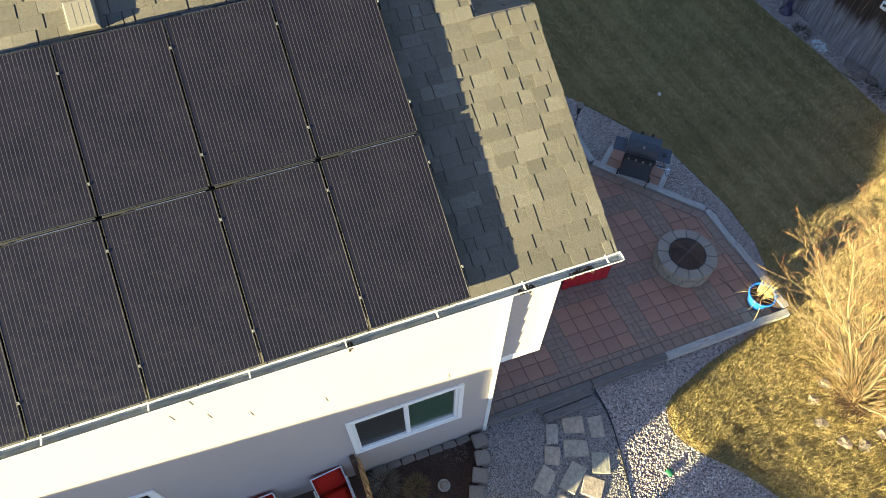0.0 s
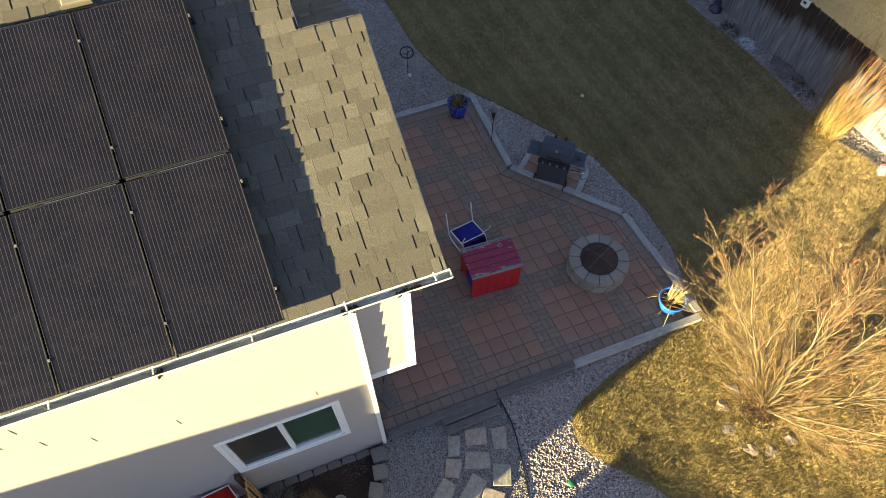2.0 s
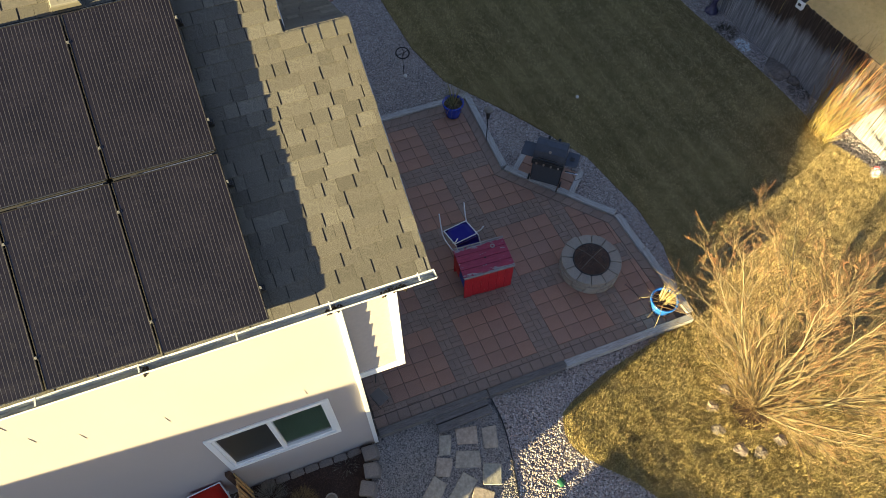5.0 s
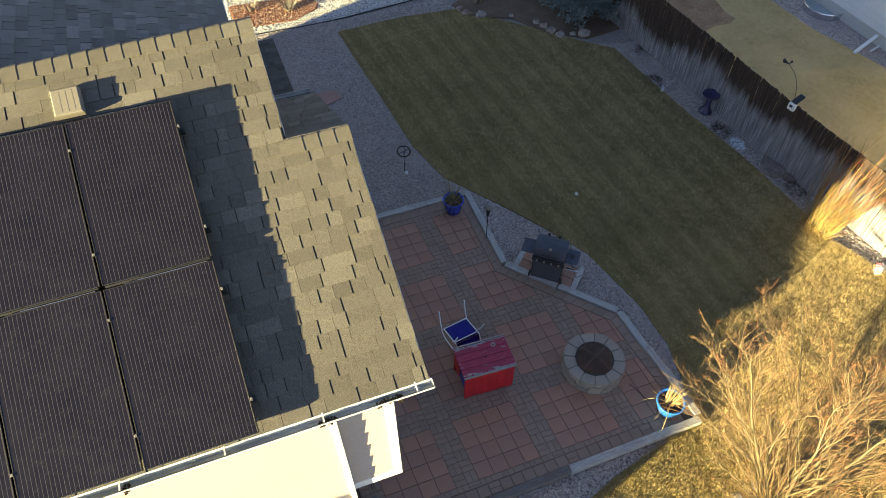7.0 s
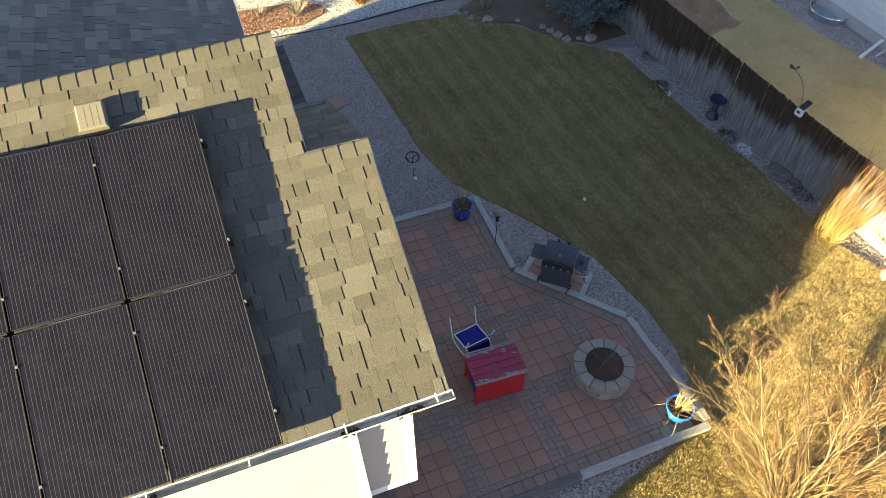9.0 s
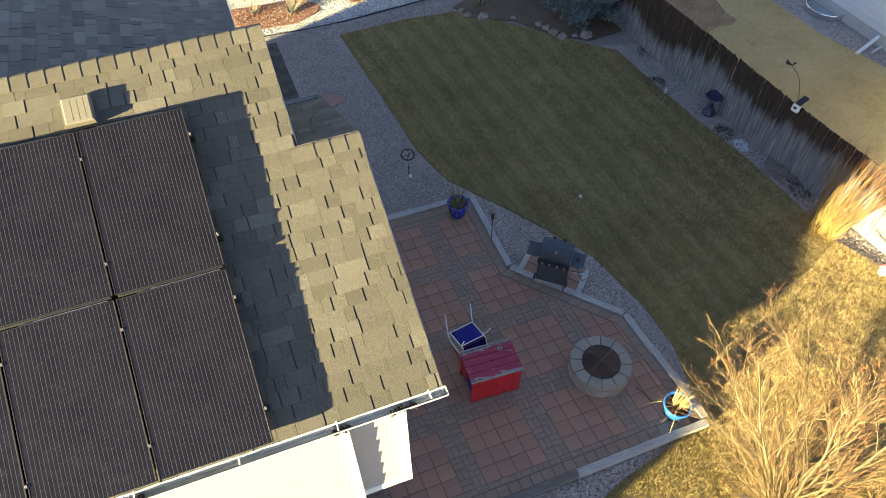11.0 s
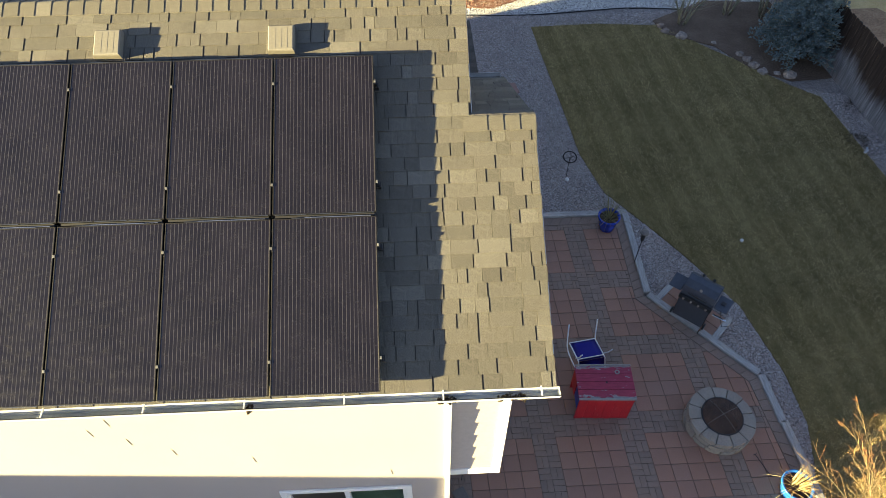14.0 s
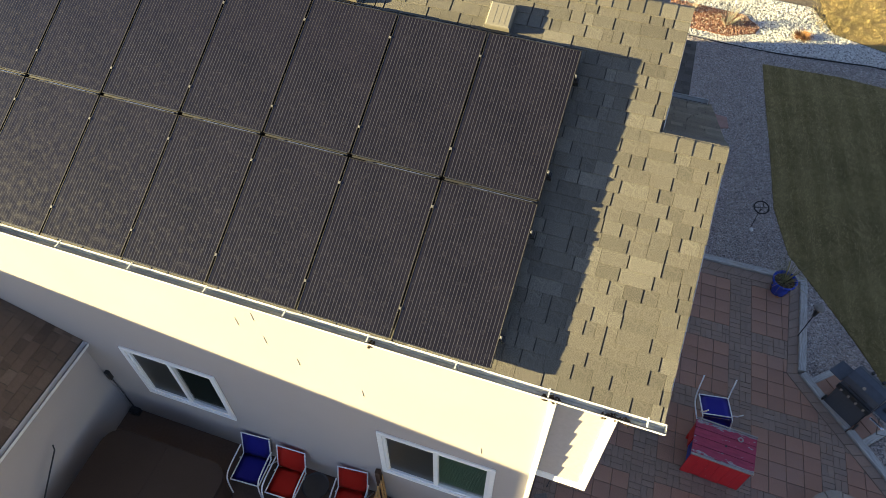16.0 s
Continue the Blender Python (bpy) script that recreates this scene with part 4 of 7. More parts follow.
def sling_chair(fabric, label, m):
    c = thing("sling_chair", label, "patio chair", group="sling chairs")
    c.matrix_basis = m
    part("seat", sling((0, -0.255, 0.435), (0, 0.215, 0.385), 0.485, 0.012), fabric, c, smooth=True)
    part("backrest", sling((0, 0.218, 0.388), (0, 0.368, 0.87), 0.485, 0.0), fabric, c, smooth=True)
    for s in (-1, 1):
        bm = bmesh.new()
        tube(bm, smooth_path([(s * 0.27, -0.34, 0.0), (s * 0.27, -0.31, 0.40), (s * 0.27, -0.25, 0.58), (s * 0.27, -0.10, 0.63), (s * 0.27, 0.27, 0.60)], 4), 0.013, n=8)
        part("arm_leg", bm, M["white_tube"], c)
        bm = bmesh.new()
        tube(bm, smooth_path([(s * 0.245, -0.26, 0.435), (s * 0.245, 0.18, 0.385), (s * 0.245, 0.235, 0.43), (s * 0.245, 0.37, 0.88)], 4), 0.012, n=8)
        part("side_rail", bm, M["white_tube"], c)
        bm = bmesh.new()
        tube(bm, [(s * 0.262, 0.12, 0.40), (s * 0.27, 0.26, 0.2), (s * 0.275, 0.36, 0.0)], 0.012, n=8)
        part("rear_leg", bm, M["white_tube"], c)
    for y, z in ((-0.26, 0.435), (0.37, 0.875), (0.17, 0.375)):
        bm = bmesh.new()
        tube(bm, [(-0.25, y, z), (0.25, y, z)], 0.011, n=8)
        part("cross_bar", bm, M["white_tube"], c)
    return c


sling_chair(M["sling_blue"], "blue fabric sling chair with a white tube frame by the wall", pose(-4.40, -0.42, 0.01, 0, 0, 4))
sling_chair(M["sling_red"], "red fabric sling chair with a white tube frame by the wall", pose(-3.76, -0.44, 0.01, 0, 0, 2))
sling_chair(M["sling_red"], "red fabric sling chair beside the brown picket screen", pose(-2.66, -0.42, 0.01, 0, 0, 6))
sling_chair(M["sling_blue"], "blue sling chair turned upside down behind the red box", pose(2.70, 3.10, PATIO_Z + 0.90, 172, 0, 9))

tb = thing("side_table", "small round dark mesh side table", "side table", (-3.26, -0.36, 0.01))
bm = bmesh.new()
lathe(bm, [(0, 0.44), (0.20, 0.44), (0.22, 0.45), (0.22, 0.465), (0.20, 0.455), (0, 0.455)], 24)
part("tabletop", bm, M["black_metal"], tb)
for i in range(4):
    a = i * math.pi / 2 + 0.4
    bm = bmesh.new()
    tube(bm, [(0.15 * math.cos(a), 0.15 * math.sin(a), 0.44), (0.20 * math.cos(a), 0.20 * math.sin(a), 0)], 0.01)
    part("leg", bm, M["black_metal"], tb)

# red box with a planked lid
M["red_paint"] = grained("red_house_paint", [(0.42, 0.012, 0.010), (0.52, 0.02, 0.014)], 12, 0.55, 0.3, 0.003, 2, 0.4, stretch=(6, 6, 1))


def worn_red():
    """Crimson paint worn to grey wood along the lid's long edges and in scattered flakes."""
    m = mat("weathered_crimson_paint", (0.3, 0.02, 0.05), 0.6)
    n = Nodes(m)
    v = n.coords("Object", (1.2, 5, 5))
    flakes = n.noise(n.coords("Object", (2.2, 7, 7)), 2.3, 6, 0.65)
    sep = n.add("ShaderNodeSeparateXYZ")
    n.link(n.coords("Object"), sep.inputs[0])
    off = n.math("ABSOLUTE", n.math("SUBTRACT", sep.outputs[1], 0.31))
    edge = n.math("MULTIPLY", n.math("MAXIMUM", n.math("SUBTRACT", off, 0.215), 0.0), 2.3)
    wear = n.math("ADD", flakes, edge)
    red = n.ramp(n.noise(v, 6, 5), [(0.3, (0.24, 0.016, 0.045)), (0.7, (0.36, 0.028, 0.07))])
    grey = n.ramp(n.noise(v, 18, 5), [(0.3, (0.17, 0.165, 0.175)), (0.7, (0.33, 0.315, 0.325))])
    n.color(n.mix(n.ramp(wear, [(0.635, (0, 0, 0)), (0.665, (1, 1, 1))]), red, grey))
    n.bump(wear, 0.4, 0.004)
    return m


def flaked_red():
    """Bright red board paint with pale vertical scratches near the foot."""
    m = mat("flaked_red_paint", (0.45, 0.015, 0.012), 0.55)
    n = Nodes(m)
    red = n.ramp(n.noise(n.coords("Object", (6, 6, 1)), 12, 5), [(0.3, (0.37, 0.008, 0.016)), (0.7, (0.50, 0.015, 0.024))])
    scratch = n.noise(n.coords("Object", (26, 26, 2.6)), 1.5, 5, 0.7)
    n.color(n.mix(n.ramp(scratch, [(0.66, (0, 0, 0)), (0.70, (0.8, 0.8, 0.8))]), red, (0.45, 0.36, 0.34)))
    n.bump(scratch, 0.25, 0.003)
    return m


M["red_worn"] = worn_red()
M["red_flaked"] = flaked_red()
M["wood_grey"] = grained("bare_grey_wood", [(0.19, 0.175, 0.17), (0.32, 0.295, 0.28)], 10, 0.85, 0.4, 0.003, 2, 0.3, stretch=(1, 8, 8))
kennel = thing("red_wooden_box", "red painted wooden box with a worn planked lid", "storage box", (2.82, 1.955, PATIO_Z), -3)
for i in range(4):
    part("lid_plank", boxed(-0.49, 0.49, 0.012 + i * 0.155, 0.160 + i * 0.155, 0.0, 0.022, 0.004, pose(0, 0, 0.755 - i * 0.004, -1.5, 0, 0)), M["red_worn"], kennel, "worn crimson lid plank")
part("lid_edge", boxed(-0.49, 0.49, -0.028, 0.008, 0.742, 0.775, 0.005), M["wood_grey"], kennel, "bare grey wood edge")
part("lid_edge", boxed(-0.49, 0.49, 0.634, 0.66, 0.735, 0.766, 0.005), M["wood_grey"], kennel, "bare grey wood edge")
bm = bmesh.new()
lathe(bm, [(0.022, 0), (0.046, 0), (0.046, 0.004), (0.022, 0.004)], 16, pose(0.23, 0.50, 0.773))
part("ring_mark", bm, M["wood_grey"], kennel, "pale worn ring")
bm = bmesh.new()
lathe(bm, [(0, 0.0), (0.016, 0.0), (0.016, 0.003), (0, 0.003)], 12, pose(0.02, 0.30, 0.777))
part("knot", bm, M["black_metal"], kennel)
for i in range(6):
    part("front_board", boxed(-0.47 + i * 0.157, -0.47 + i * 0.157 + 0.154, -0.005, 0.015, 0.012 * ((i * 5) % 3), 0.742, 0.003), M["red_flaked"], kennel, "bright red board with scratches")
    part("back_board", boxed(-0.47 + i * 0.157, -0.47 + i * 0.157 + 0.154, 0.60, 0.62, 0.0, 0.735, 0.003), M["red_paint"], kennel)
part("side_panel", boxed(-0.40, -0.385, 0.016, 0.599, 0.0, 0.74), grained("blue_paint", [(0.015, 0.05, 0.30), (0.02, 0.07, 0.38)], 10, 0.5), kennel, "blue painted side panel")
part("side_panel", boxed(0.44, 0.455, 0.016, 0.599, 0.0, 0.74), M["red_paint"], kennel)
part("side_flap", boxed(-0.47, -0.455, 0.33, 0.599, 0.25, 0.74), M["red_paint"], kennel, "dark red side flap")

# fire pit of two and a half courses of wedge blocks
FP = (4.86, 1.75)
pit = thing("fire_pit", "round stone fire pit with a mesh cover", "fire pit", (*FP, PATIO_Z))
for course, (r0, r1, z0, z1, off, n) in enumerate(((0.36, 0.545, 0.0, 0.10, 0.0, 14), (0.35, 0.54, 0.102, 0.205, 0.22, 13), (0.34, 0.53, 0.207, 0.32, 0.05, 12))):
    for i in range(n):
        a0, a1 = off + 2 * math.pi * (i + 0.02) / n, off + 2 * math.pi * (i + 0.98) / n
        rnd = random.Random(course * 50 + i)
        q = rnd.uniform(-0.012, 0.012)
        pts = [(r0 * math.cos(a0), r0 * math.sin(a0))]
        for k in range(4):
            a = a0 + (a1 - a0) * k / 3
            pts.append(((r1 + q) * math.cos(a), (r1 + q) * math.sin(a)))
        pts.append((r0 * math.cos(a1), r0 * math.sin(a1)))
        bm = bmesh.new()
        prism(bm, pts, z0, z1)
        bmesh.ops.bevel(bm, geom=bm.edges[:], offset=0.009, segments=1, affect="EDGES")
        part("block", bm, M["stone_block"], pit)
bm = bmesh.new()
lathe(bm, [(0.318, 0.02), (0.318, 0.325), (0.324, 0.335), (0.337, 0.335), (0.337, 0.02)], 40)
part("liner", bm, M["black_metal"], pit, "black steel ring liner", smooth=True)
bm = bmesh.new()
lathe(bm, [(0, 0.03), (0.2, 0.045), (0.317, 0.03)], 24)
part("ash_bed", bm, grained("ash", [(0.05, 0.035, 0.028), (0.12, 0.085, 0.065)], 20, 0.95), pit)
mesh_m = mat("fire_screen_mesh", (0.075, 0.042, 0.03), 0.7, 0.2)
n = Nodes(mesh_m)
ch = n.add("ShaderNodeTexChecker", Scale=150.0)
n.link(n.coords("Object"), ch.inputs["Vector"])
tr, mx = n.add("ShaderNodeBsdfTransparent"), n.add("ShaderNodeMixShader")
n.link(n.math("MULTIPLY", ch.outputs["Fac"], 0.55), mx.inputs[0])
n.link(n.bsdf.outputs[0], mx.inputs[1])
n.link(tr.outputs[0], mx.inputs[2])
n.link(mx.outputs[0], n.t.nodes["Material Output"].inputs["Surface"])
n.color(n.ramp(n.noise(n.coords("Object"), 7, 4), [(0.3, (0.05, 0.03, 0.022)), (0.7, (0.13, 0.065, 0.04))]))
bm = bmesh.new()
lathe(bm, [(0.0, 0.40), (0.12, 0.392), (0.22, 0.368), (0.318, 0.335)], 36)
screen = part("spark_screen", bm, mesh_m, pit, "rusty domed mesh screen", smooth=True)
for a in (25, 115):
    bm = bmesh.new()
    c, s = math.cos(math.radians(a)), math.sin(math.radians(a))
    tube(bm, [(k * c, k * s, 0.405 - 0.64 * k * k) for k in (-0.315, -0.22, -0.11, 0, 0.11, 0.22, 0.315)], 0.005, n=6)
    part("screen_rib", bm, grained("dull_wire", [(0.10, 0.085, 0.075), (0.15, 0.13, 0.115)], 20, 0.6), screen, "dull wire rib")
pit.scale = (1.055, 1.055, 1.0)
poker = thing("fire_poker", "thin iron fire poker lying on the pavers", "fire poker", (5.42, 0.98, PATIO_Z + 0.012), -70)
bm = bmesh.new()
tube(bm, [(-0.2, 0, 0), (0.2, 0, 0), (0.24, 0.02, 0)], 0.006)
part("shaft", bm, M["black_metal"], poker)
bm = bmesh.new()
tube(bm, [(-0.2, -0.03, 0), (-0.2, 0.03, 0)], 0.006)
part("grip", bm, M["black_metal"], poker)

# gas grill on its own small pad
M["grill_enamel"] = grained("slate_black_enamel", [(0.040, 0.048, 0.064), (0.058, 0.069, 0.09)], 9, 0.38, 0.05, 0.001)
M["grill_cloth"] = grained("grill_panel", [(0.044, 0.050, 0.062), (0.060, 0.068, 0.083)], 30, 0.5, 0.2, 0.002)
grill = thing("gas_grill", "black gas grill with domed lid and two side shelves", "grill", (5.05, 4.09, 0.10), -40)
grill.scale = (0.88, 0.88, 0.88)
bm = bmesh.new()
prof = [(-0.25, 0.80), (-0.27, 0.90), (-0.22, 1.04), (-0.08, 1.13), (0.08, 1.13), (0.21, 1.05), (0.25, 0.92), (0.24, 0.80)]
a = [bm.verts.new((-0.36, y, z)) for y, z in prof]
b = [bm.verts.new((0.36, y, z)) for y, z in prof]
bm.faces.new(a)
bm.faces.new(b[::-1])
for i in range(len(prof) - 1):
    bm.faces.new((a[i], b[i], b[i + 1], a[i + 1]))
bmesh.ops.recalc_face_normals(bm, faces=bm.faces)
bmesh.ops.bevel(bm, geom=[e for e in bm.edges if abs(e.verts[0].co.x - e.verts[1].co.x) < 0.01], offset=0.012, segments=2, affect="EDGES")
lid = part("lid", bm, M["grill_enamel"], grill, "dark domed lid")
bm = bmesh.new()
tube(bm, [(-0.2, -0.29, 0.95), (-0.2, -0.33, 0.95), (0.2, -0.33, 0.95), (0.2, -0.29, 0.95)], 0.012, n=8)
part("handle", bm, M["black_metal"], lid)
bm = bmesh.new()
lathe(bm, [(0, 0.01), (0.028, 0.01), (0.034, 0.0), (0, 0)], 16, pose(0.0, -0.20, 1.065, 55, 0, 0))
part("gauge", bm, M["bed_block"], lid, "round silver thermometer")
for hx in (-0.12, 0.12):
    bm = bmesh.new()
    lathe(bm, [(0, 0.075), (0.030, 0.075), (0.034, 0.066), (0.034, 0.05), (0.022, 0.045), (0.022, 0.0), (0, 0)], 14, pose(hx, 0.185, 1.055))
    part("vent_cap", bm, M["black_metal"], lid, "black round vent cap")
part("firebox", boxed(-0.36, 0.36, -0.25, 0.24, 0.58, 0.795, 0.012), M["grill_enamel"], grill)
part("control_panel", boxed(-0.37, 0.37, -0.31, -0.252, 0.66, 0.79, 0.01), M["black_metal"], grill)
for kx in (-0.25, -0.08, 0.09, 0.26):
    bm = bmesh.new()
    lathe(bm, [(0, 0.04), (0.02, 0.038), (0.026, 0.0), (0, 0)], 14, pose(kx, -0.312, 0.725, 90, 0, 0))
    part("knob", bm, M["bed_block"], grill, "silver control knob")
for s in (-1, 1):
    part("side_shelf", boxed(min(s * 0.375, s * 0.66), max(s * 0.375, s * 0.66), -0.22, 0.20, 0.77, 0.80, 0.012), M["grill_enamel"], grill, "dark side shelf")
    for y in (-0.2, 0.2):
        part("leg", boxed(s * 0.33 - 0.02, s * 0.33 + 0.02, y - 0.02, y + 0.02, 0.06 if s > 0 else 0.0, 0.58), M["black_metal"], grill)
    bm = bmesh.new()
    lathe(bm, [(0, -0.02), (0.07, -0.02), (0.08, -0.01), (0.08, 0.01), (0.07, 0.02), (0, 0.02)], 18, pose(s * 0.38, -0.24, 0.081, 0, 90, 0))
    part("wheel", bm, M["black_metal"], grill)
part("front_door", boxed(-0.335, 0.335, -0.285, -0.262, 0.045, 0.655, 0.008), M["grill_cloth"], grill, "dark front panel")
part("bottom_shelf", boxed(-0.34, 0.34, -0.21, 0.21, 0.10, 0.12), M["black_metal"], grill)
bm = bmesh.new()
lathe(bm, [(0, 0.13), (0.11, 0.13), (0.14, 0.18), (0.14, 0.34), (0.10, 0.42), (0.03, 0.44), (0.03, 0.47), (0, 0.47)], 20)
part("gas_bottle", bm, two_tone("bottle_white", (0.5, 0.5, 0.5), (0.6, 0.6, 0.6), 0.5), grill)
bm = bmesh.new()
tube(bm, [(0.52, -0.20, 0.80), (0.60, -0.26, 0.62), (0.70, -0.30, 0.45), (0.82, -0.18, 0.45)], 0.008)
part("hose", bm, M["black_metal"], grill)
part("side_burner", boxed(0.46, 0.56, -0.06, 0.04, 0.801, 0.83, 0.01), M["black_metal"], grill)
part("tool_rack", boxed(0.42, 0.72, -0.28, -0.235, 0.62, 0.64, 0.004), M["aluminium"], grill, "bright tool rail")

# grey folding seat under the overhang
seat = thing("folding_seat", "small grey folding seat under the overhanging room", "stool", (0.26, 0.62, PATIO_Z), 25)
seat.scale = (0.72, 0.72, 0.72)
part("seat", boxed(-0.15, 0.15, -0.19, 0.19, 0.28, 0.31, 0.015), grained("grey_vinyl", [(0.12, 0.108, 0.098), (0.17, 0.155, 0.142)], 30, 0.6), seat)
for s in (-1, 1):
    bm = bmesh.new()
    tube(bm, [(s * 0.13, -0.17, 0.0), (s * 0.13, 0.15, 0.28)], 0.009)
    tube(bm, [(s * 0.115, 0.17, 0.0), (s * 0.115, -0.15, 0.28)], 0.009)
    part("leg", bm, M["black_metal"], seat)
bist = thing("iron_stand", "black wrought iron plant stand beneath the overhang", "plant stand", (0.38, 1.12, PATIO_Z))
for i in range(3):
    a = 2.09 * i
    bm = bmesh.new()
    tube(bm, smooth_path([(0.06 * math.cos(a), 0.06 * math.sin(a), 0.5), (0.13 * math.cos(a), 0.13 * math.sin(a), 0.3), (0.18 * math.cos(a), 0.18 * math.sin(a), 0.0)], 4), 0.008)
    part("leg", bm, M["black_metal"], bist)
bm = bmesh.new()
lathe(bm, [(0.0, 0.49), (0.15, 0.49), (0.15, 0.505), (0.0, 0.505)], 20)
part("plate", bm, M["black_metal"], bist)

# ---- the sheltered side yard ----
M["tub_cover"] = grained("brown_vinyl_cover", [(0.024, 0.014, 0.011), (0.040, 0.024, 0.018)], 60, 0.6, 0.3, 0.003, 1.2, 0.5)
tub = thing("hot_tub", "square hot tub under a dark brown vinyl cover", "hot tub", (-5.66, -1.78, 0.004))
bm = bmesh.new()


def rounded(hx, hy, r, n=6):
    pts = []
    for cx, cy, a0 in ((hx - r, -hy + r, -90), (hx - r, hy - r, 0), (-hx + r, hy - r, 90), (-hx + r, -hy + r, 180)):
        for k in range(n + 1):
            a = math.radians(a0 + 90 * k / n)
            pts.append((cx + r * math.cos(a), cy + r * math.sin(a)))
    return pts


prism(bm, rounded(1.06, 1.10, 0.28), 0.0, 0.76)
part("cabinet", bm, grained("tub_cabinet", [(0.035, 0.02, 0.015), (0.06, 0.035, 0.025)], 9, 0.6, 0.3, 0.003, stretch=(9, 9, 1)), tub, "dark brown cabinet")
for s in (-1, 1):
    bm = bmesh.new()
    pts = [p for p in rounded(1.10, 1.14, 0.30) if s * p[0] > 0.0]
    pts = sorted(pts, key=lambda p: s * p[1])
    pts = [(s * 0.0015, -s * 1.14)] + pts + [(s * 0.0015, s * 1.14)]
    lo = prism(bm, pts, 0.762, 0.86)
    for v in bm.verts:
        if v.co.z > 0.8:
            v.co.z += 0.035 * (1 - abs(v.co.x) / 1.1)
    bmesh.ops.recalc_face_normals(bm, faces=bm.faces)
    part("cover_half", bm, M["tub_cover"], tub, "padded vinyl cover half")
pipe = thing("electric_conduit", "grey conduit with a switch box on the wall", "conduit", (-7.02, -0.03, 0))
bm = bmesh.new()
tube(bm, [(0, 0, 0.1), (0, 0, 1.25)], 0.014, n=8)
part("tube", bm, M["aluminium"], pipe)
part("switch_box", boxed(-0.035, 0.035, -0.04, 0.028, 1.25, 1.47, 0.006), M["black_metal"], pipe)
part("base_box", boxed(-0.08, 0.1, -0.10, 0.025, 0.0, 0.12, 0.01), M["black_metal"], pipe)
arm = thing("cover_lifter", "black steel cover lifter arm by the wing wall", "lifter", (-7.05, -2.1, 0))
bm = bmesh.new()
tube(bm, [(0.0, 0.75, 1.45), (0.05, 0.70, 1.40), (0.12, 0.05, 0.95), (0.15, 0.0, 0.45)], 0.012, n=8)
part("arm", bm, M["black_metal"], arm)
part("bracket", boxed(0.09, 0.2, -0.05, 0.05, 0.0, 0.45, 0.01), M["black_metal"], arm)

picket = thing("picket_screen", "short screen of warm brown wooden boards at the planting bed", "screen fence", (-2.16, 0, 0))
M["picket"] = grained("warm_cedar", [(0.30, 0.15, 0.055), (0.46, 0.26, 0.10), (0.52, 0.33, 0.15)], 10, 0.75, 0.4, 0.003, 2, 0.35, stretch=(9, 9, 1))
for i in range(19):
    y = -0.09 - i * 0.094
    part("board", boxed(-0.011, 0.011, -0.043, 0.043, 0.0, 1.14, 0.003, pose(0.012 * (i % 2), y, 0, 0, 0, 22)), M["picket"], picket)
part("post", boxed(-0.12, -0.04, -0.10, -0.02, 0, 1.24, 0.006), grained("dark_post", [(0.045, 0.022, 0.013), (0.09, 0.045, 0.025)], 9, 0.8, 0.4, 0.004, stretch=(8, 8, 1)), picket, "dark brown post")
part("rail", boxed(-0.045, -0.022, -1.8, -0.1, 0.85, 0.94, 0.004), M["picket"], picket)

# ---- garden things ----
M["iron"] = grained("rusty_iron", [(0.015, 0.012, 0.011), (0.04, 0.03, 0.025)], 30, 0.7, 0.2, 0.001)
lampp = thing("path_light", "tall black garden light on a thin stake with a brown cap", "garden light", (4.21, 5.40, 0))
bm = bmesh.new()
tube(bm, [(0, 0, 0), (0, 0, 0.84)], 0.009, n=8)
part("stake", bm, M["black_metal"], lampp)
bm = bmesh.new()
lathe(bm, [(0, 0.82), (0.034, 0.82), (0.040, 0.90), (0.052, 1.04), (0, 1.04)], 16)
part("lantern", bm, M["black_metal"], lampp)
bm = bmesh.new()
lathe(bm, [(0.045, 1.04), (0.092, 1.05), (0.086, 1.075), (0.045, 1.10), (0, 1.106)], 18)
part("cap", bm, grained("brown_lamp_cap", [(0.13, 0.115, 0.10), (0.19, 0.17, 0.15)], 20, 0.5), lampp, "brown-grey round cap")
orn = thing("garden_spinner", "rusty iron ring ornament on a stake", "garden ornament", (3.20, 8.02, 0))
bm = bmesh.new()
tube(bm, [(0, 0, 0), (0, 0, 0.62)], 0.008, n=6)
part("stake", bm, M["iron"], orn)
bm = bmesh.new()
tube(bm, [(0.15 * math.cos(a), 0.15 * math.sin(a), 0.66 + 0.03 * math.sin(a)) for a in [2 * math.pi * k / 28 for k in range(29)]], 0.015, n=6)
part("hoop", bm, M["iron"], orn)
for a in (0.3, 1.3):
    bm = bmesh.new()
    tube(bm, smooth_path([(-0.15 * math.cos(a), -0.15 * math.sin(a), 0.66), (0.03, 0.02, 0.64), (0.15 * math.cos(a), 0.15 * math.sin(a), 0.66)], 5), 0.008, n=5)
    part("scroll", bm, M["iron"], orn)
M["white_paint"] = grained("chalky_white", [(0.62, 0.62, 0.60), (0.74, 0.74, 0.72)], 15, 0.6)


def ball(name, at, r, material, label, category, squash=1.0):
    bm = bmesh.new()
    bmesh.ops.create_icosphere(bm, subdivisions=2, radius=r)
    for v in bm.verts:
        v.co *= 1 + 0.12 * noise.noise(v.co * (1.6 / r) + Vector(at))
        v.co.z *= squash
    ob = mesh_object(name, bm, material, smooth=True)
    ob.location = (at[0], at[1], at[2] + r * squash * 0.9)
    return tagged(ob, label, category)


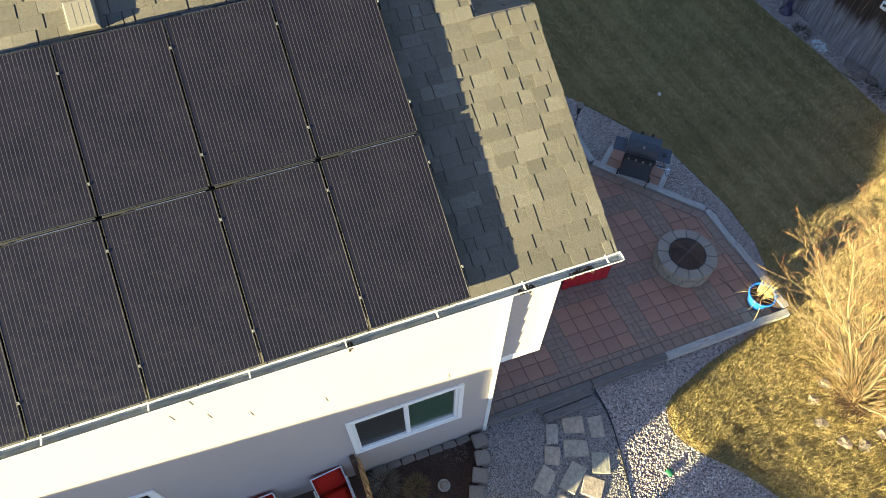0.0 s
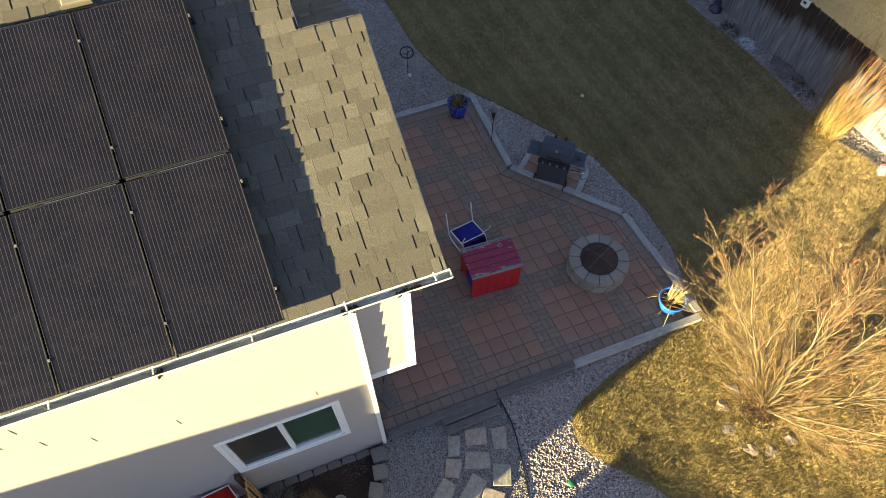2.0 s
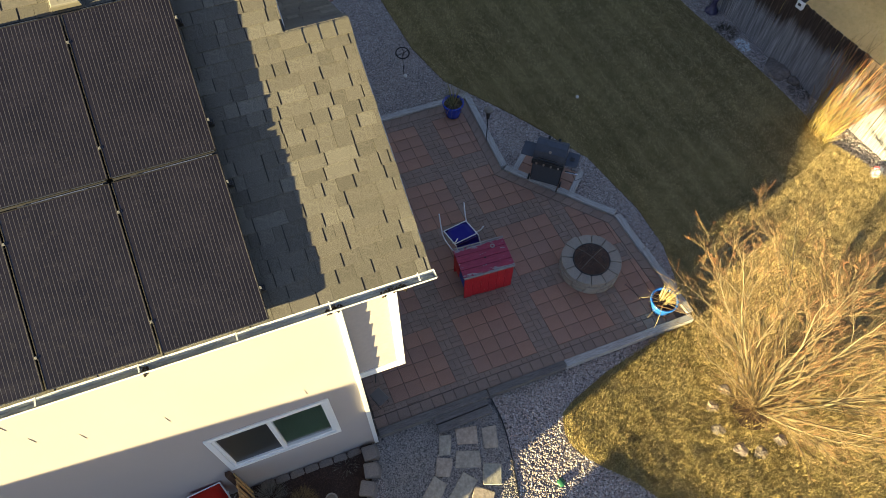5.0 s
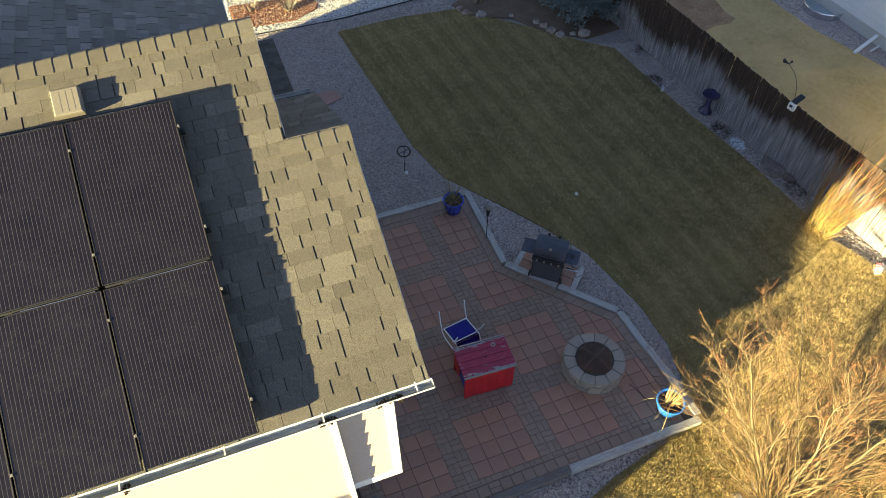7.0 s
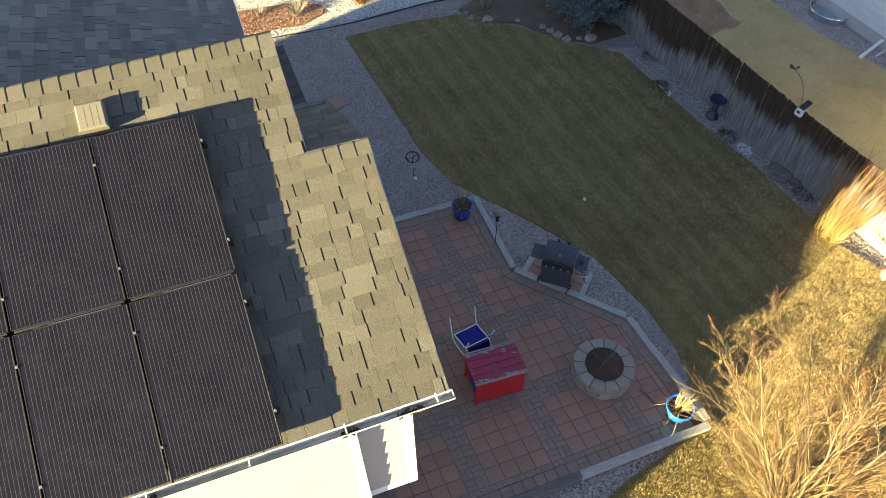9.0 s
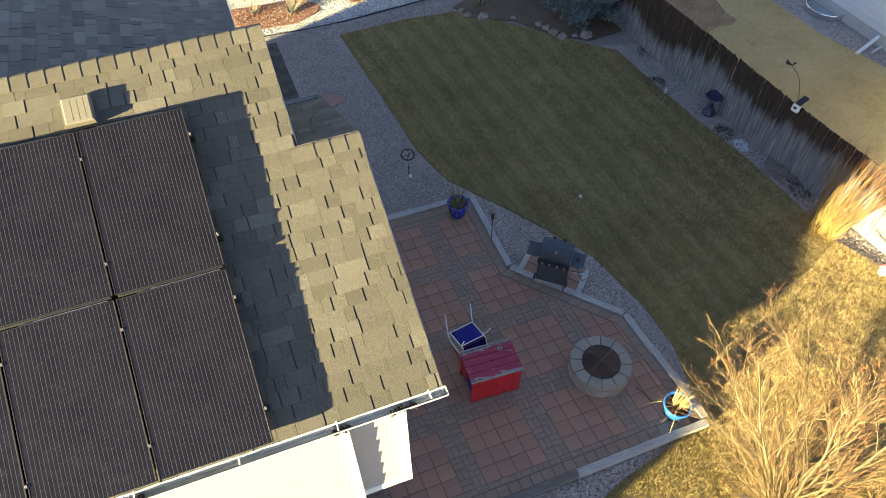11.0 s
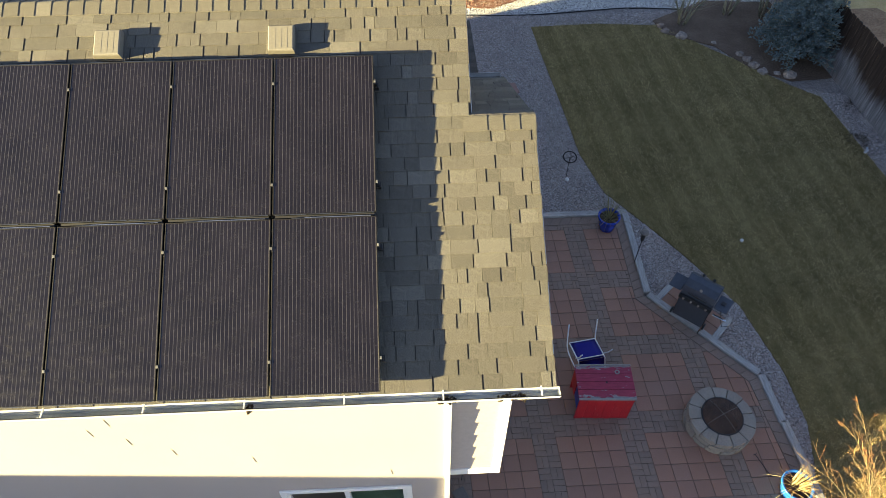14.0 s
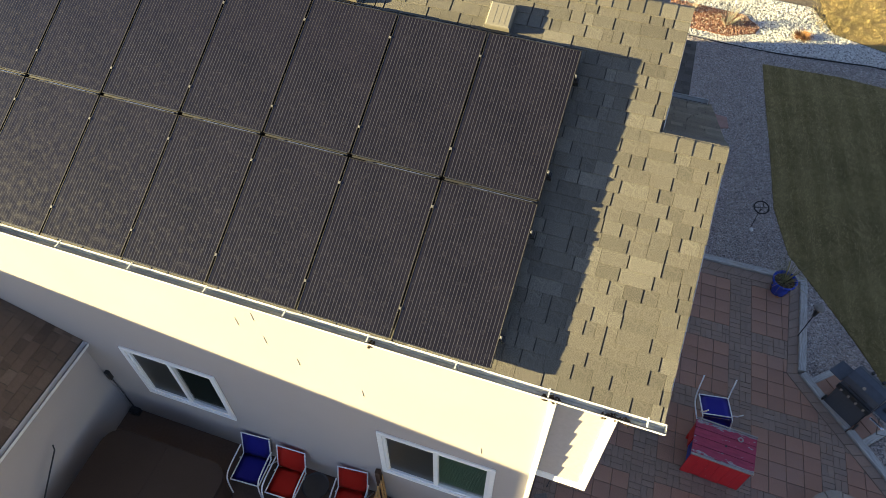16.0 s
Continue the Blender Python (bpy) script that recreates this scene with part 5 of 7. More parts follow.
ball("glass_float", (3.21, 7.93, 0.0), 0.045, M["white_paint"], "small pale glass ball at the foot of the ornament", "ornament")
ball("toy_ball", (6.67, 5.90, 0.03), 0.04, M["white_paint"], "small white toy ball on the lawn", "ball")
ball("toy_ball", (3.99, 5.0, 0.0), 0.03, M["white_paint"], "tiny pale stone in the gravel", "stone")
bush = thing("dry_bush", "round dry orange-brown bush on white gravel", "bush", (4.14, 15.75, 0.0))
part("foliage", blades(900, 21, 0.12, 0.23, 0.005, 1.45, 0.35), varied("dry_bush_leaf", [(0.26, 0.12, 0.045), (0.36, 0.18, 0.07), (0.18, 0.08, 0.03), (0.44, 0.24, 0.10)], 20, 0.9, 0.1, 0.001, "island", 0.3), bush)["kind"] = "stuff"
ball("valve_cap", (2.63, -1.72, 0.0), 0.07, grained("green_plastic", [(0.012, 0.09, 0.045), (0.02, 0.14, 0.07)], 15, 0.5), "green plastic sprinkler cap in the gravel", "sprinkler cap", 0.5)
bath = thing("bird_bath", "dark purple-blue ceramic bird bath by the fence", "bird bath", (11.16, 7.40, 0.0))
M["bath"] = grained("purple_blue_glaze", [(0.024, 0.022, 0.060), (0.040, 0.037, 0.09)], 9, 0.3, 0.1, 0.002)
bm = bmesh.new()
lathe(bm, [(0, 0), (0.17, 0.0), (0.16, 0.05), (0.09, 0.12), (0.065, 0.30), (0.085, 0.48), (0, 0.48)], 22)
part("pedestal", bm, M["bath"], bath, smooth=True)
bm = bmesh.new()
lathe(bm, [(0, 0.48), (0.11, 0.485), (0.195, 0.52), (0.22, 0.56), (0.212, 0.57), (0.17, 0.535), (0.09, 0.51), (0, 0.505)], 28)
part("bowl", bm, M["bath"], bath, smooth=True)
scrap = thing("paper_scrap", "torn pale blue-white paper lying on the gravel edge", "litter", (10.62, 8.56, 0.0), 40)
part("sheet", boxed(-0.13, 0.09, -0.03, 0.03, 0.0, 0.02, 0.006, pose(0, 0, 0.004, 4, 6, 0)), M["white_paint"], scrap)
part("flap", boxed(-0.05, 0.05, -0.02, 0.02, 0.0, 0.015, 0.004, pose(0.08, 0.03, 0.012, 0, -22, 35)), M["glass_chip"], scrap, "pale blue torn flap")

for k, (rx, ry, rr, sq, lb) in enumerate(((11.52, 5.04, 0.35, 0.30, "flat brown boulder by the fence"), (11.62, 4.62, 0.15, 0.6, "brown boulder by the fence"), (6.90, 13.96, 0.11, 0.6, ""), (6.98, 13.70, 0.13, 0.55, ""), (7.37, 13.43, 0.16, 0.6, ""), (8.20, 13.08, 0.08, 0.7, ""), (8.76, 12.50, 0.11, 0.7, ""), (8.88, 12.25, 0.13, 0.7, ""), (8.96, 11.96, 0.14, 0.8, ""), (9.13, 11.70, 0.13, 0.7, ""), (9.78, 11.50, 0.17, 0.7, ""), (9.50, 11.62, 0.10, 0.6, ""), (5.66, -1.47, 0.115, 0.4, ""), (5.53, -1.86, 0.115, 0.4, ""), (5.70, -2.28, 0.115, 0.4, ""), (6.0, -2.44, 0.115, 0.4, ""), (6.42, -2.38, 0.115, 0.4, ""), (6.02, -1.28, 0.115, 0.4, ""), (6.45, -1.22, 0.115, 0.4, ""))):
    bm = bmesh.new()
    bmesh.ops.create_icosphere(bm, subdivisions=2, radius=rr)
    for v in bm.verts:
        d = v.co.normalized()
        v.co *= 1 + 0.42 * noise.noise(d * 1.5 + Vector((k * 3.1, 0, 0))) + 0.26 * noise.noise(d * 3.4 + Vector((0, k, 0)))
        v.co.z *= sq
    ob = mesh_object("boulder", bm, M["rock_dark"] if lb.startswith(("flat", "brown")) else M["rock"])
    ob.matrix_basis = pose(rx, ry, rr * sq * 0.45, 0, 0, k * 47)
    lb = lb or ("tan rock in the ring round the bare tree" if ry < 0 else "tan rock edging the planting bed")
    tagged(ob, lb, "boulder", "" if "fence" in lb else ("tree ring rocks" if ry < 0 else "bed edging rocks"))
bag = thing("litter_bag", "crumpled white plastic bag with pink and red print by the fence", "litter", (11.70, 1.74, 0.0), 25)
for nm, sx, sy, sz, dx, dy, mt, lb, seed in (("sheet", 0.22, 0.10, 0.05, 0.0, 0.0, M["white_paint"], "", 1), ("printed_side", 0.07, 0.06, 0.07, 0.07, 0.05, grained("pink_print", [(0.50, 0.10, 0.14), (0.62, 0.22, 0.26)], 18, 0.5), "pink printed side", 2)):
    bm = bmesh.new()
    bmesh.ops.create_icosphere(bm, subdivisions=3, radius=1.0)
    for v in bm.verts:
        k = 1 + 0.45 * noise.noise(v.co * 2.3 + Vector((seed * 5, 0, 0))) + 0.25 * noise.noise(v.co * 6 + Vector((0, seed, 0)))
        v.co = Vector((dx + v.co.x * sx * k, dy + v.co.y * sy * k, max(0.0, sz * 0.5 + v.co.z * sz * k)))
    part(nm, bm, mt, bag, lb)
ob = mesh_object("splash_slab", (lambda b: (prism(b, rotated([(-0.35, -0.2), (0.3, -0.27), (0.38, 0.12), (0.05, 0.3), (-0.3, 0.24)], 0.4, (0, 0)), -0.01, 0.04), b)[1])(bmesh.new()), grained("red_sandstone", [(0.26, 0.15, 0.12), (0.34, 0.20, 0.165)], 15, 0.9))
ob.location = (2.10, 11.28, 0)
tagged(ob, "reddish sandstone slab lying on the gravel", "stone slab")
M["bed_soil"] = grained("dark_bark_soil", [(0.065, 0.042, 0.029), (0.13, 0.087, 0.06), (0.21, 0.15, 0.108)], 26, 0.95, 1.0, 0.02, 1.6, 0.35)
sheet("rear_bed", [(6.75, 14.25), (7.0, 13.55), (8.2, 12.95), (8.85, 11.9), (9.8, 11.3), (11.0, 11.4), (10.9, 15.0), (8.5, 15.2)], 0.035, M["bed_soil"], "dark mulch bed under the bare shrubs", "planting bed", thick=0.06)
sheet("mulch_ring", [(0.4, 15.25), (2.16, 15.12), (2.9, 15.5), (3.0, 15.85), (2.5, 16.35), (0.4, 16.5)], 0.02, grained("red_mulch", [(0.15, 0.06, 0.035), (0.26, 0.115, 0.065), (0.36, 0.19, 0.11)], 16, 0.95, 1.0, 0.03, 2.0, 0.3), "red bark mulch bed on white gravel", "mulch", thick=0.04)
MULCH_RING = [(0.4, 15.25), (2.16, 15.12), (2.9, 15.5), (3.0, 15.85), (2.5, 16.35), (0.4, 16.5)]
for k, (gx, gy, gl, gn) in enumerate(((2.09, 15.72, 0.65, 80), (1.0, 16.1, 0.35, 50))):
    ob = thing("dry_grass_clump", "pale grey dry grass clump in red mulch", "grass clump", (gx, gy, 0.03), group="dry grass clumps")
    part("blade_mass", blades(gn, 20 + k, 0.14, gl, 0.009, 0.9, 0.5), M["grey_leaf"], ob)["kind"] = "stuff"
sheet("tree_bed", [(6.24 + 0.34 * math.cos(a), -1.80 + 0.32 * math.sin(a)) for a in [2 * math.pi * k / 18 for k in range(18)]], 0.045, M["soil"], "dark mulch ring at the foot of the bare tree", "mulch", thick=0.04)
M["bare_soil"] = grained("bare_brown_soil", [(0.17, 0.095, 0.05), (0.34, 0.205, 0.115), (0.50, 0.32, 0.19)], 22, 0.95, 1.0, 0.02, 1.6, 0.4)
sheet("bare_patch", [(11.1, 10.5), (12.0, 10.55), (13.13, 10.44), (13.7, 10.58), (14.1, 10.52), (14.38, 10.68), (14.3, 11.1), (14.42, 11.8), (14.2, 12.6), (14.4, 13.4), (13.6, 14.6), (10.8, 14.6)], 0.012, M["bare_soil"], "bare brown soil patch behind the fence", "soil", thick=0.03)

# ---- wooden fence ----
def fence_wood():
    m = mat("weathered_fence_board", (0.2, 0.15, 0.11), 0.85, 0, 0.25)
    n = Nodes(m)
    place = n.add("ShaderNodeNewGeometry").outputs["Position"]

    def scaled(sx, sy, sz):
        mp = n.add("ShaderNodeMapping")
        mp.inputs["Scale"].default_value = (sx, sy, sz)
        n.link(place, mp.inputs["Vector"])
        return mp.outputs["Vector"]

    sep = n.add("ShaderNodeSeparateXYZ")
    n.link(place, sep.inputs[0])
    info = n.add("ShaderNodeObjectInfo")
    grain = n.noise(scaled(14, 14, 0.35), 4, 5, 0.7)
    streak = n.noise(scaled(9, 9, 0.7), 1.6, 3)
    drift = n.noise(scaled(0.55, 0.55, 0.1), 1.2, 3)
    edge = n.math("ADD", n.math("MULTIPLY", sep.outputs[2], 0.62), n.math("ADD", n.math("MULTIPLY", streak, 0.30), n.math("ADD", n.math("MULTIPLY", drift, 0.95), n.math("MULTIPLY", info.outputs["Random"], 0.10))))
    edge = n.math("ADD", edge, n.math("MULTIPLY", sep.outputs[1], 0.022))
    grey = n.ramp(grain, [(0.34, (0.075, 0.074, 0.078)), (0.52, (0.165, 0.164, 0.173)), (0.68, (0.33, 0.33, 0.348))])
    brown = n.ramp(grain, [(0.36, (0.018, 0.012, 0.010)), (0.60, (0.056, 0.038, 0.028)), (0.70, (0.26, 0.19, 0.13))])
    n.color(n.mix(n.math("SMOOTH_MIN", 1.0, n.math("MAXIMUM", 0.0, n.math("MULTIPLY", n.math("SUBTRACT", edge, 1.30), 5.0)), 0.1), grey, brown))
    n.bump(grain, 0.5, 0.004)
    return m


M["fence"] = fence_wood()
fence = thing("wooden_fence", "tall weathered grey-brown board fence along the garden", "fence")
bm = bmesh.new()
prism(bm, [(-0.0475, -0.009), (0.0475, -0.009), (0.0475, 0.009), (-0.0475, 0.009)], 0.02, 1.70)
for v in bm.verts:
    if v.co.z > 1.6:
        v.co.x *= 0.72
lo = [v for v in bm.verts]
bmesh.ops.bisect_plane(bm, geom=bm.verts[:] + bm.edges[:] + bm.faces[:], plane_co=(0, 0, 1.66), plane_no=(0, 0, 1))
for v in bm.verts:
    if 1.6 < v.co.z < 1.69:
        v.co.x = math.copysign(0.0475, v.co.x)
board_mesh = bpy.data.meshes.new("board")
bm.to_mesh(board_mesh)
bm.free()
board_mesh.materials.append(M["fence"])
fline = [Vector(p) for p in ((10.45, 15.5), (10.88, 11.7), (11.24, 8.6), (11.55, 5.5), (11.88, 3.2), (12.95, -4.5))]
rnd = random.Random(8)
for a, b in zip(fline, fline[1:]):
    d = b - a
    ang = math.degrees(math.atan2(d.y, d.x))
    n = int(d.length / 0.1)
    for i in range(n):
        p = a + d * ((i + 0.5) / n)
        ob = new("board", board_mesh)
        ob.parent = fence
        ob.matrix_basis = pose(p.x, p.y, rnd.uniform(-0.012, 0.012), rnd.uniform(-0.5, 0.5), rnd.uniform(-0.4, 0.4), ang + rnd.uniform(-2.5, 2.5))
    side = Vector((-d.y, d.x)).normalized() * 0.03
    for z in (0.35, 0.95, 1.45):
        bm = boxed(0, d.length, -0.02, 0.02, z, z + 0.085)
        bmesh.ops.transform(bm, matrix=pose(a.x + side.x, a.y + side.y, 0, 0, 0, ang), verts=bm.verts)
        part("rail", bm, M["fence"], fence)
    for k in range(int(d.length / 2.4) + 1):
        p = a + d.normalized() * (2.4 * k + 0.2) + side * 3.0
        part("post", boxed(p.x - 0.045, p.x + 0.045, p.y - 0.045, p.y + 0.045, 0, 1.62, 0.006), M["fence"], fence)
flight = thing("fence_light", "white and black solar light on the fence top", "solar light", (11.55, 5.36, 1.60), 12)
part("housing", boxed(-0.11, -0.02, -0.09, 0.09, -0.02, 0.16, 0.02), M["white_paint"], flight, "white housing")
part("sensor", boxed(-0.125, -0.11, -0.04, 0.04, 0.07, 0.13, 0.006), M["black_metal"], flight)
part("solar_cap", boxed(-0.06, 0.22, -0.07, 0.07, 0.0, 0.03, 0.006, pose(0, 0, 0.17, 0, -18, 0)), M["black_metal"], flight, "black solar cap")
vane = thing("garden_stake", "black wire stake with a bird figure behind the fence", "garden ornament", (12.75, 6.3, 0))
bm = bmesh.new()
tube(bm, smooth_path([(0, 0, 0), (0.03, 0.05, 0.75), (0.05, 0.30, 1.20), (0.0, 0.62, 1.40)], 6), 0.007, n=6)
part("wire", bm, M["black_metal"], vane)
bm = bmesh.new()
tube(bm, [(0.02, 0.02, 0.42), (0.028, 0.04, 0.62)], 0.022, 0.012, 6)
part("weight", bm, M["black_metal"], vane)
for k, (bx, by, bz) in enumerate(((-0.12, 0.10, 0.10), (0.10, 0.02, 0.03), (-0.02, 0.16, -0.03))):
    bm = bmesh.new()
    tube(bm, [(0, 0.62, 1.40), (bx * 0.6, 0.62 + by * 0.6, 1.40 + bz * 0.6), (bx, 0.62 + by, 1.40 + bz)], 0.010, 0.034, 6)
    part("vane_blade", bm, M["black_metal"], vane)

# ---- neighbouring house ----
nb = thing("neighbour_house", "pale grey neighbouring house with a concrete foundation", "house")
a, b = Vector((16.75, 15.6)), Vector((18.2, -2.2))
ang = math.degrees(math.atan2((b - a).y, (b - a).x))
nb.matrix_basis = pose(a.x, a.y, 0, 0, 0, ang)
ln = (b - a).length
part("foundation", boxed(0, ln, 0.0, 6.0, 0, 0.35), grained("concrete", [(0.44, 0.43, 0.40), (0.56, 0.54, 0.50)], 20, 0.9), nb, "grey concrete foundation")
M["neighbour_siding"] = grained("pale_grey_siding_paint", [(0.66, 0.66, 0.65), (0.74, 0.74, 0.73)], 20, 0.6, 0.1, 0.002)
for i in range(12):
    part("siding_board", boxed(0, ln, -0.03, 0.05, 0.352 + i * 0.2, 0.55 + i * 0.2, 0.006), M["neighbour_siding"], nb)
part("wall_core", boxed(0.01, ln - 0.01, 0.06, 5.9, 0.36, 2.76), M["neighbour_siding"], nb)
bm = bmesh.new()
slab(bm, [(-0.3, -0.15, 2.76), (ln + 0.3, -0.15, 2.76), (ln + 0.3, 3.0, 4.1), (-0.3, 3.0, 4.1)], 0.15)
slab(bm, [(-0.3, 3.0, 4.1), (ln + 0.3, 3.0, 4.1), (ln + 0.3, 6.4, 2.76), (-0.3, 6.4, 2.76)], 0.15)
part("roof", bm, M["shingle_dark"], nb)
well = thing("window_well", "corrugated galvanised steel window well", "window well", (17.17, 10.15, 0), ang)
bm = bmesh.new()
for layer in (0.0, 0.02):
    ring = []
    for k in range(25):
        a_ = math.pi * k / 24
        ring.append([bm.verts.new(((0.62 - layer) * math.cos(a_), -(0.62 - layer) * math.sin(a_), z)) for z in (0.0, 0.06, 0.12, 0.18)])
    for r, q in zip(ring, ring[1:]):
        for i in range(3):
            bm.faces.new((r[i], r[i + 1], q[i + 1], q[i]))
part("steel_wall", bm, M["aluminium"], well)
bm = bmesh.new()
tube(bm, [(0.62 * math.cos(math.pi * k / 24), -0.62 * math.sin(math.pi * k / 24), 0.19) for k in range(25)], 0.025, n=8)
part("rim", bm, M["aluminium"], well)
bm = bmesh.new()
prism(bm, [(0.58 * math.cos(-math.pi * k / 16), 0.58 * math.sin(-math.pi * k / 16)) for k in range(16, -1, -1)], 0.03, 0.05)
part("cover_sheet", bm, grained("cloudy_cover", [(0.30, 0.36, 0.38), (0.40, 0.46, 0.48)], 8, 0.25), well)
dsp = thing("downspout_extension", "white metal downspout extension lying on the gravel", "downspout", (16.40, 8.0, 0.06), 16)
part("pipe", boxed(0, 0.98, -0.045, 0.045, 0.0, 0.07, 0.012, pose(0, 0, 0, 0, -10, 0)), M["trim"], dsp)
part("strap", boxed(0.52, 0.95, -0.22, -0.17, -0.05, 0.0, 0.01), M["trim"], dsp)

# ---- woody plants ----
M["bark_tan"] = varied("pale_tan_bark", [(0.135, 0.105, 0.060), (0.17, 0.136, 0.08), (0.112, 0.087, 0.049)], 40, 0.85, 0.6, 0.003, "island", 0.4)
M["twig"] = varied("golden_twig", [(0.165, 0.110, 0.054), (0.215, 0.148, 0.075), (0.15, 0.090, 0.042), (0.24, 0.172, 0.092)], 40, 0.85, 0.3, 0.002, "island", 0.3)
M["twig_red"] = varied("red_twig", [(0.27, 0.10, 0.045), (0.33, 0.15, 0.07), (0.24, 0.13, 0.06)], 40, 0.85, 0.3, 0.002, "island", 0.3)
M["bark_grey"] = varied("grey_green_bark", [(0.22, 0.21, 0.15), (0.30, 0.28, 0.20), (0.18, 0.17, 0.12)], 30, 0.9, 0.6, 0.003, "island", 0.4)


def grown(rnd, p, d, length, bend, steps, up=0.0):
    """A wandering line of points from p in the direction d."""
    pts = [Vector(p)]
    d = Vector(d).normalized()
    for _ in range(steps):
        d = (d + Vector((rnd.uniform(-1, 1), rnd.uniform(-1, 1), rnd.uniform(-1, 1) + up)) * bend).normalized()
        pts.append(pts[-1] + d * length / steps)
    return pts


def bare_tree(name, label, at, seed, stems, length, spread, radius, forks, twigs, mats, favour=None, lift=0.0):
    """Many stems from one foot, each with limbs and fine twigs."""
    rnd = random.Random(seed)
    t = thing(name, label, "tree", at)
    wood, fine, tips = bmesh.new(), bmesh.new(), bmesh.new()
    for i in range(stems):
        a = 2 * math.pi * (i + 0.6 * rnd.random()) / stems
        lean = spread * rnd.uniform(0.35, 1.0)
        d = Vector((math.cos(a) * math.sin(lean), math.sin(a) * math.sin(lean), math.cos(lean)))
        if favour is not None:
            d = (d + Vector(favour) * rnd.uniform(0.0, 0.85)).normalized()
        ln = length * rnd.uniform(0.7, 1.1)
        pts = grown(rnd, (0.10 * math.cos(a), 0.10 * math.sin(a), 0), d, ln, 0.15, 9, lift)
        r = radius * rnd.uniform(0.55, 1.0)
        tube(wood, pts, r, r * 0.22, 6)
        for j in range(forks):
            k = rnd.randint(2, 8)
            d1 = (pts[k] - pts[k - 1]).normalized()
            side = Vector((rnd.uniform(-1, 1), rnd.uniform(-1, 1), rnd.uniform(-0.3, 0.9)))
            l1 = ln * rnd.uniform(0.28, 0.6) * (1.15 - 0.06 * k)
            p1 = grown(rnd, pts[k], d1 + side * 0.95, l1, 0.16, 6, 0.05)
            tube(fine, p1, r * 0.30, r * 0.09, 4)
            for m in range(twigs):
                k2 = rnd.randint(1, 6)
                d2 = (p1[k2] - p1[k2 - 1]).normalized()
                side = Vector((rnd.uniform(-1, 1), rnd.uniform(-1, 1), rnd.uniform(-0.4, 0.9)))
                p2 = grown(rnd, p1[k2], d2 + side * 0.8, l1 * rnd.uniform(0.25, 0.6), 0.16, 3, 0.05)
                tube(tips if rnd.random() < 0.35 else fine, p2, r * 0.10, r * 0.035, 3, False)
                for _ in range(2):
                    p3 = grown(rnd, p2[rnd.randint(1, 3)], d2 + Vector((rnd.uniform(-1, 1), rnd.uniform(-1, 1), rnd.uniform(-0.3, 0.9))) * 0.9, l1 * rnd.uniform(0.12, 0.3), 0.18, 2)
                    tube(tips if rnd.random() < 0.5 else fine, p3, r * 0.06, r * 0.03, 3, False)
    part("trunk", wood, mats[0], t, smooth=True)
    part("branch_mass", fine, mats[1], t, "fine bare branches")["kind"] = "stuff"
    part("twig_mass", tips, mats[2], t, "reddish twig tips")["kind"] = "stuff"
    return t


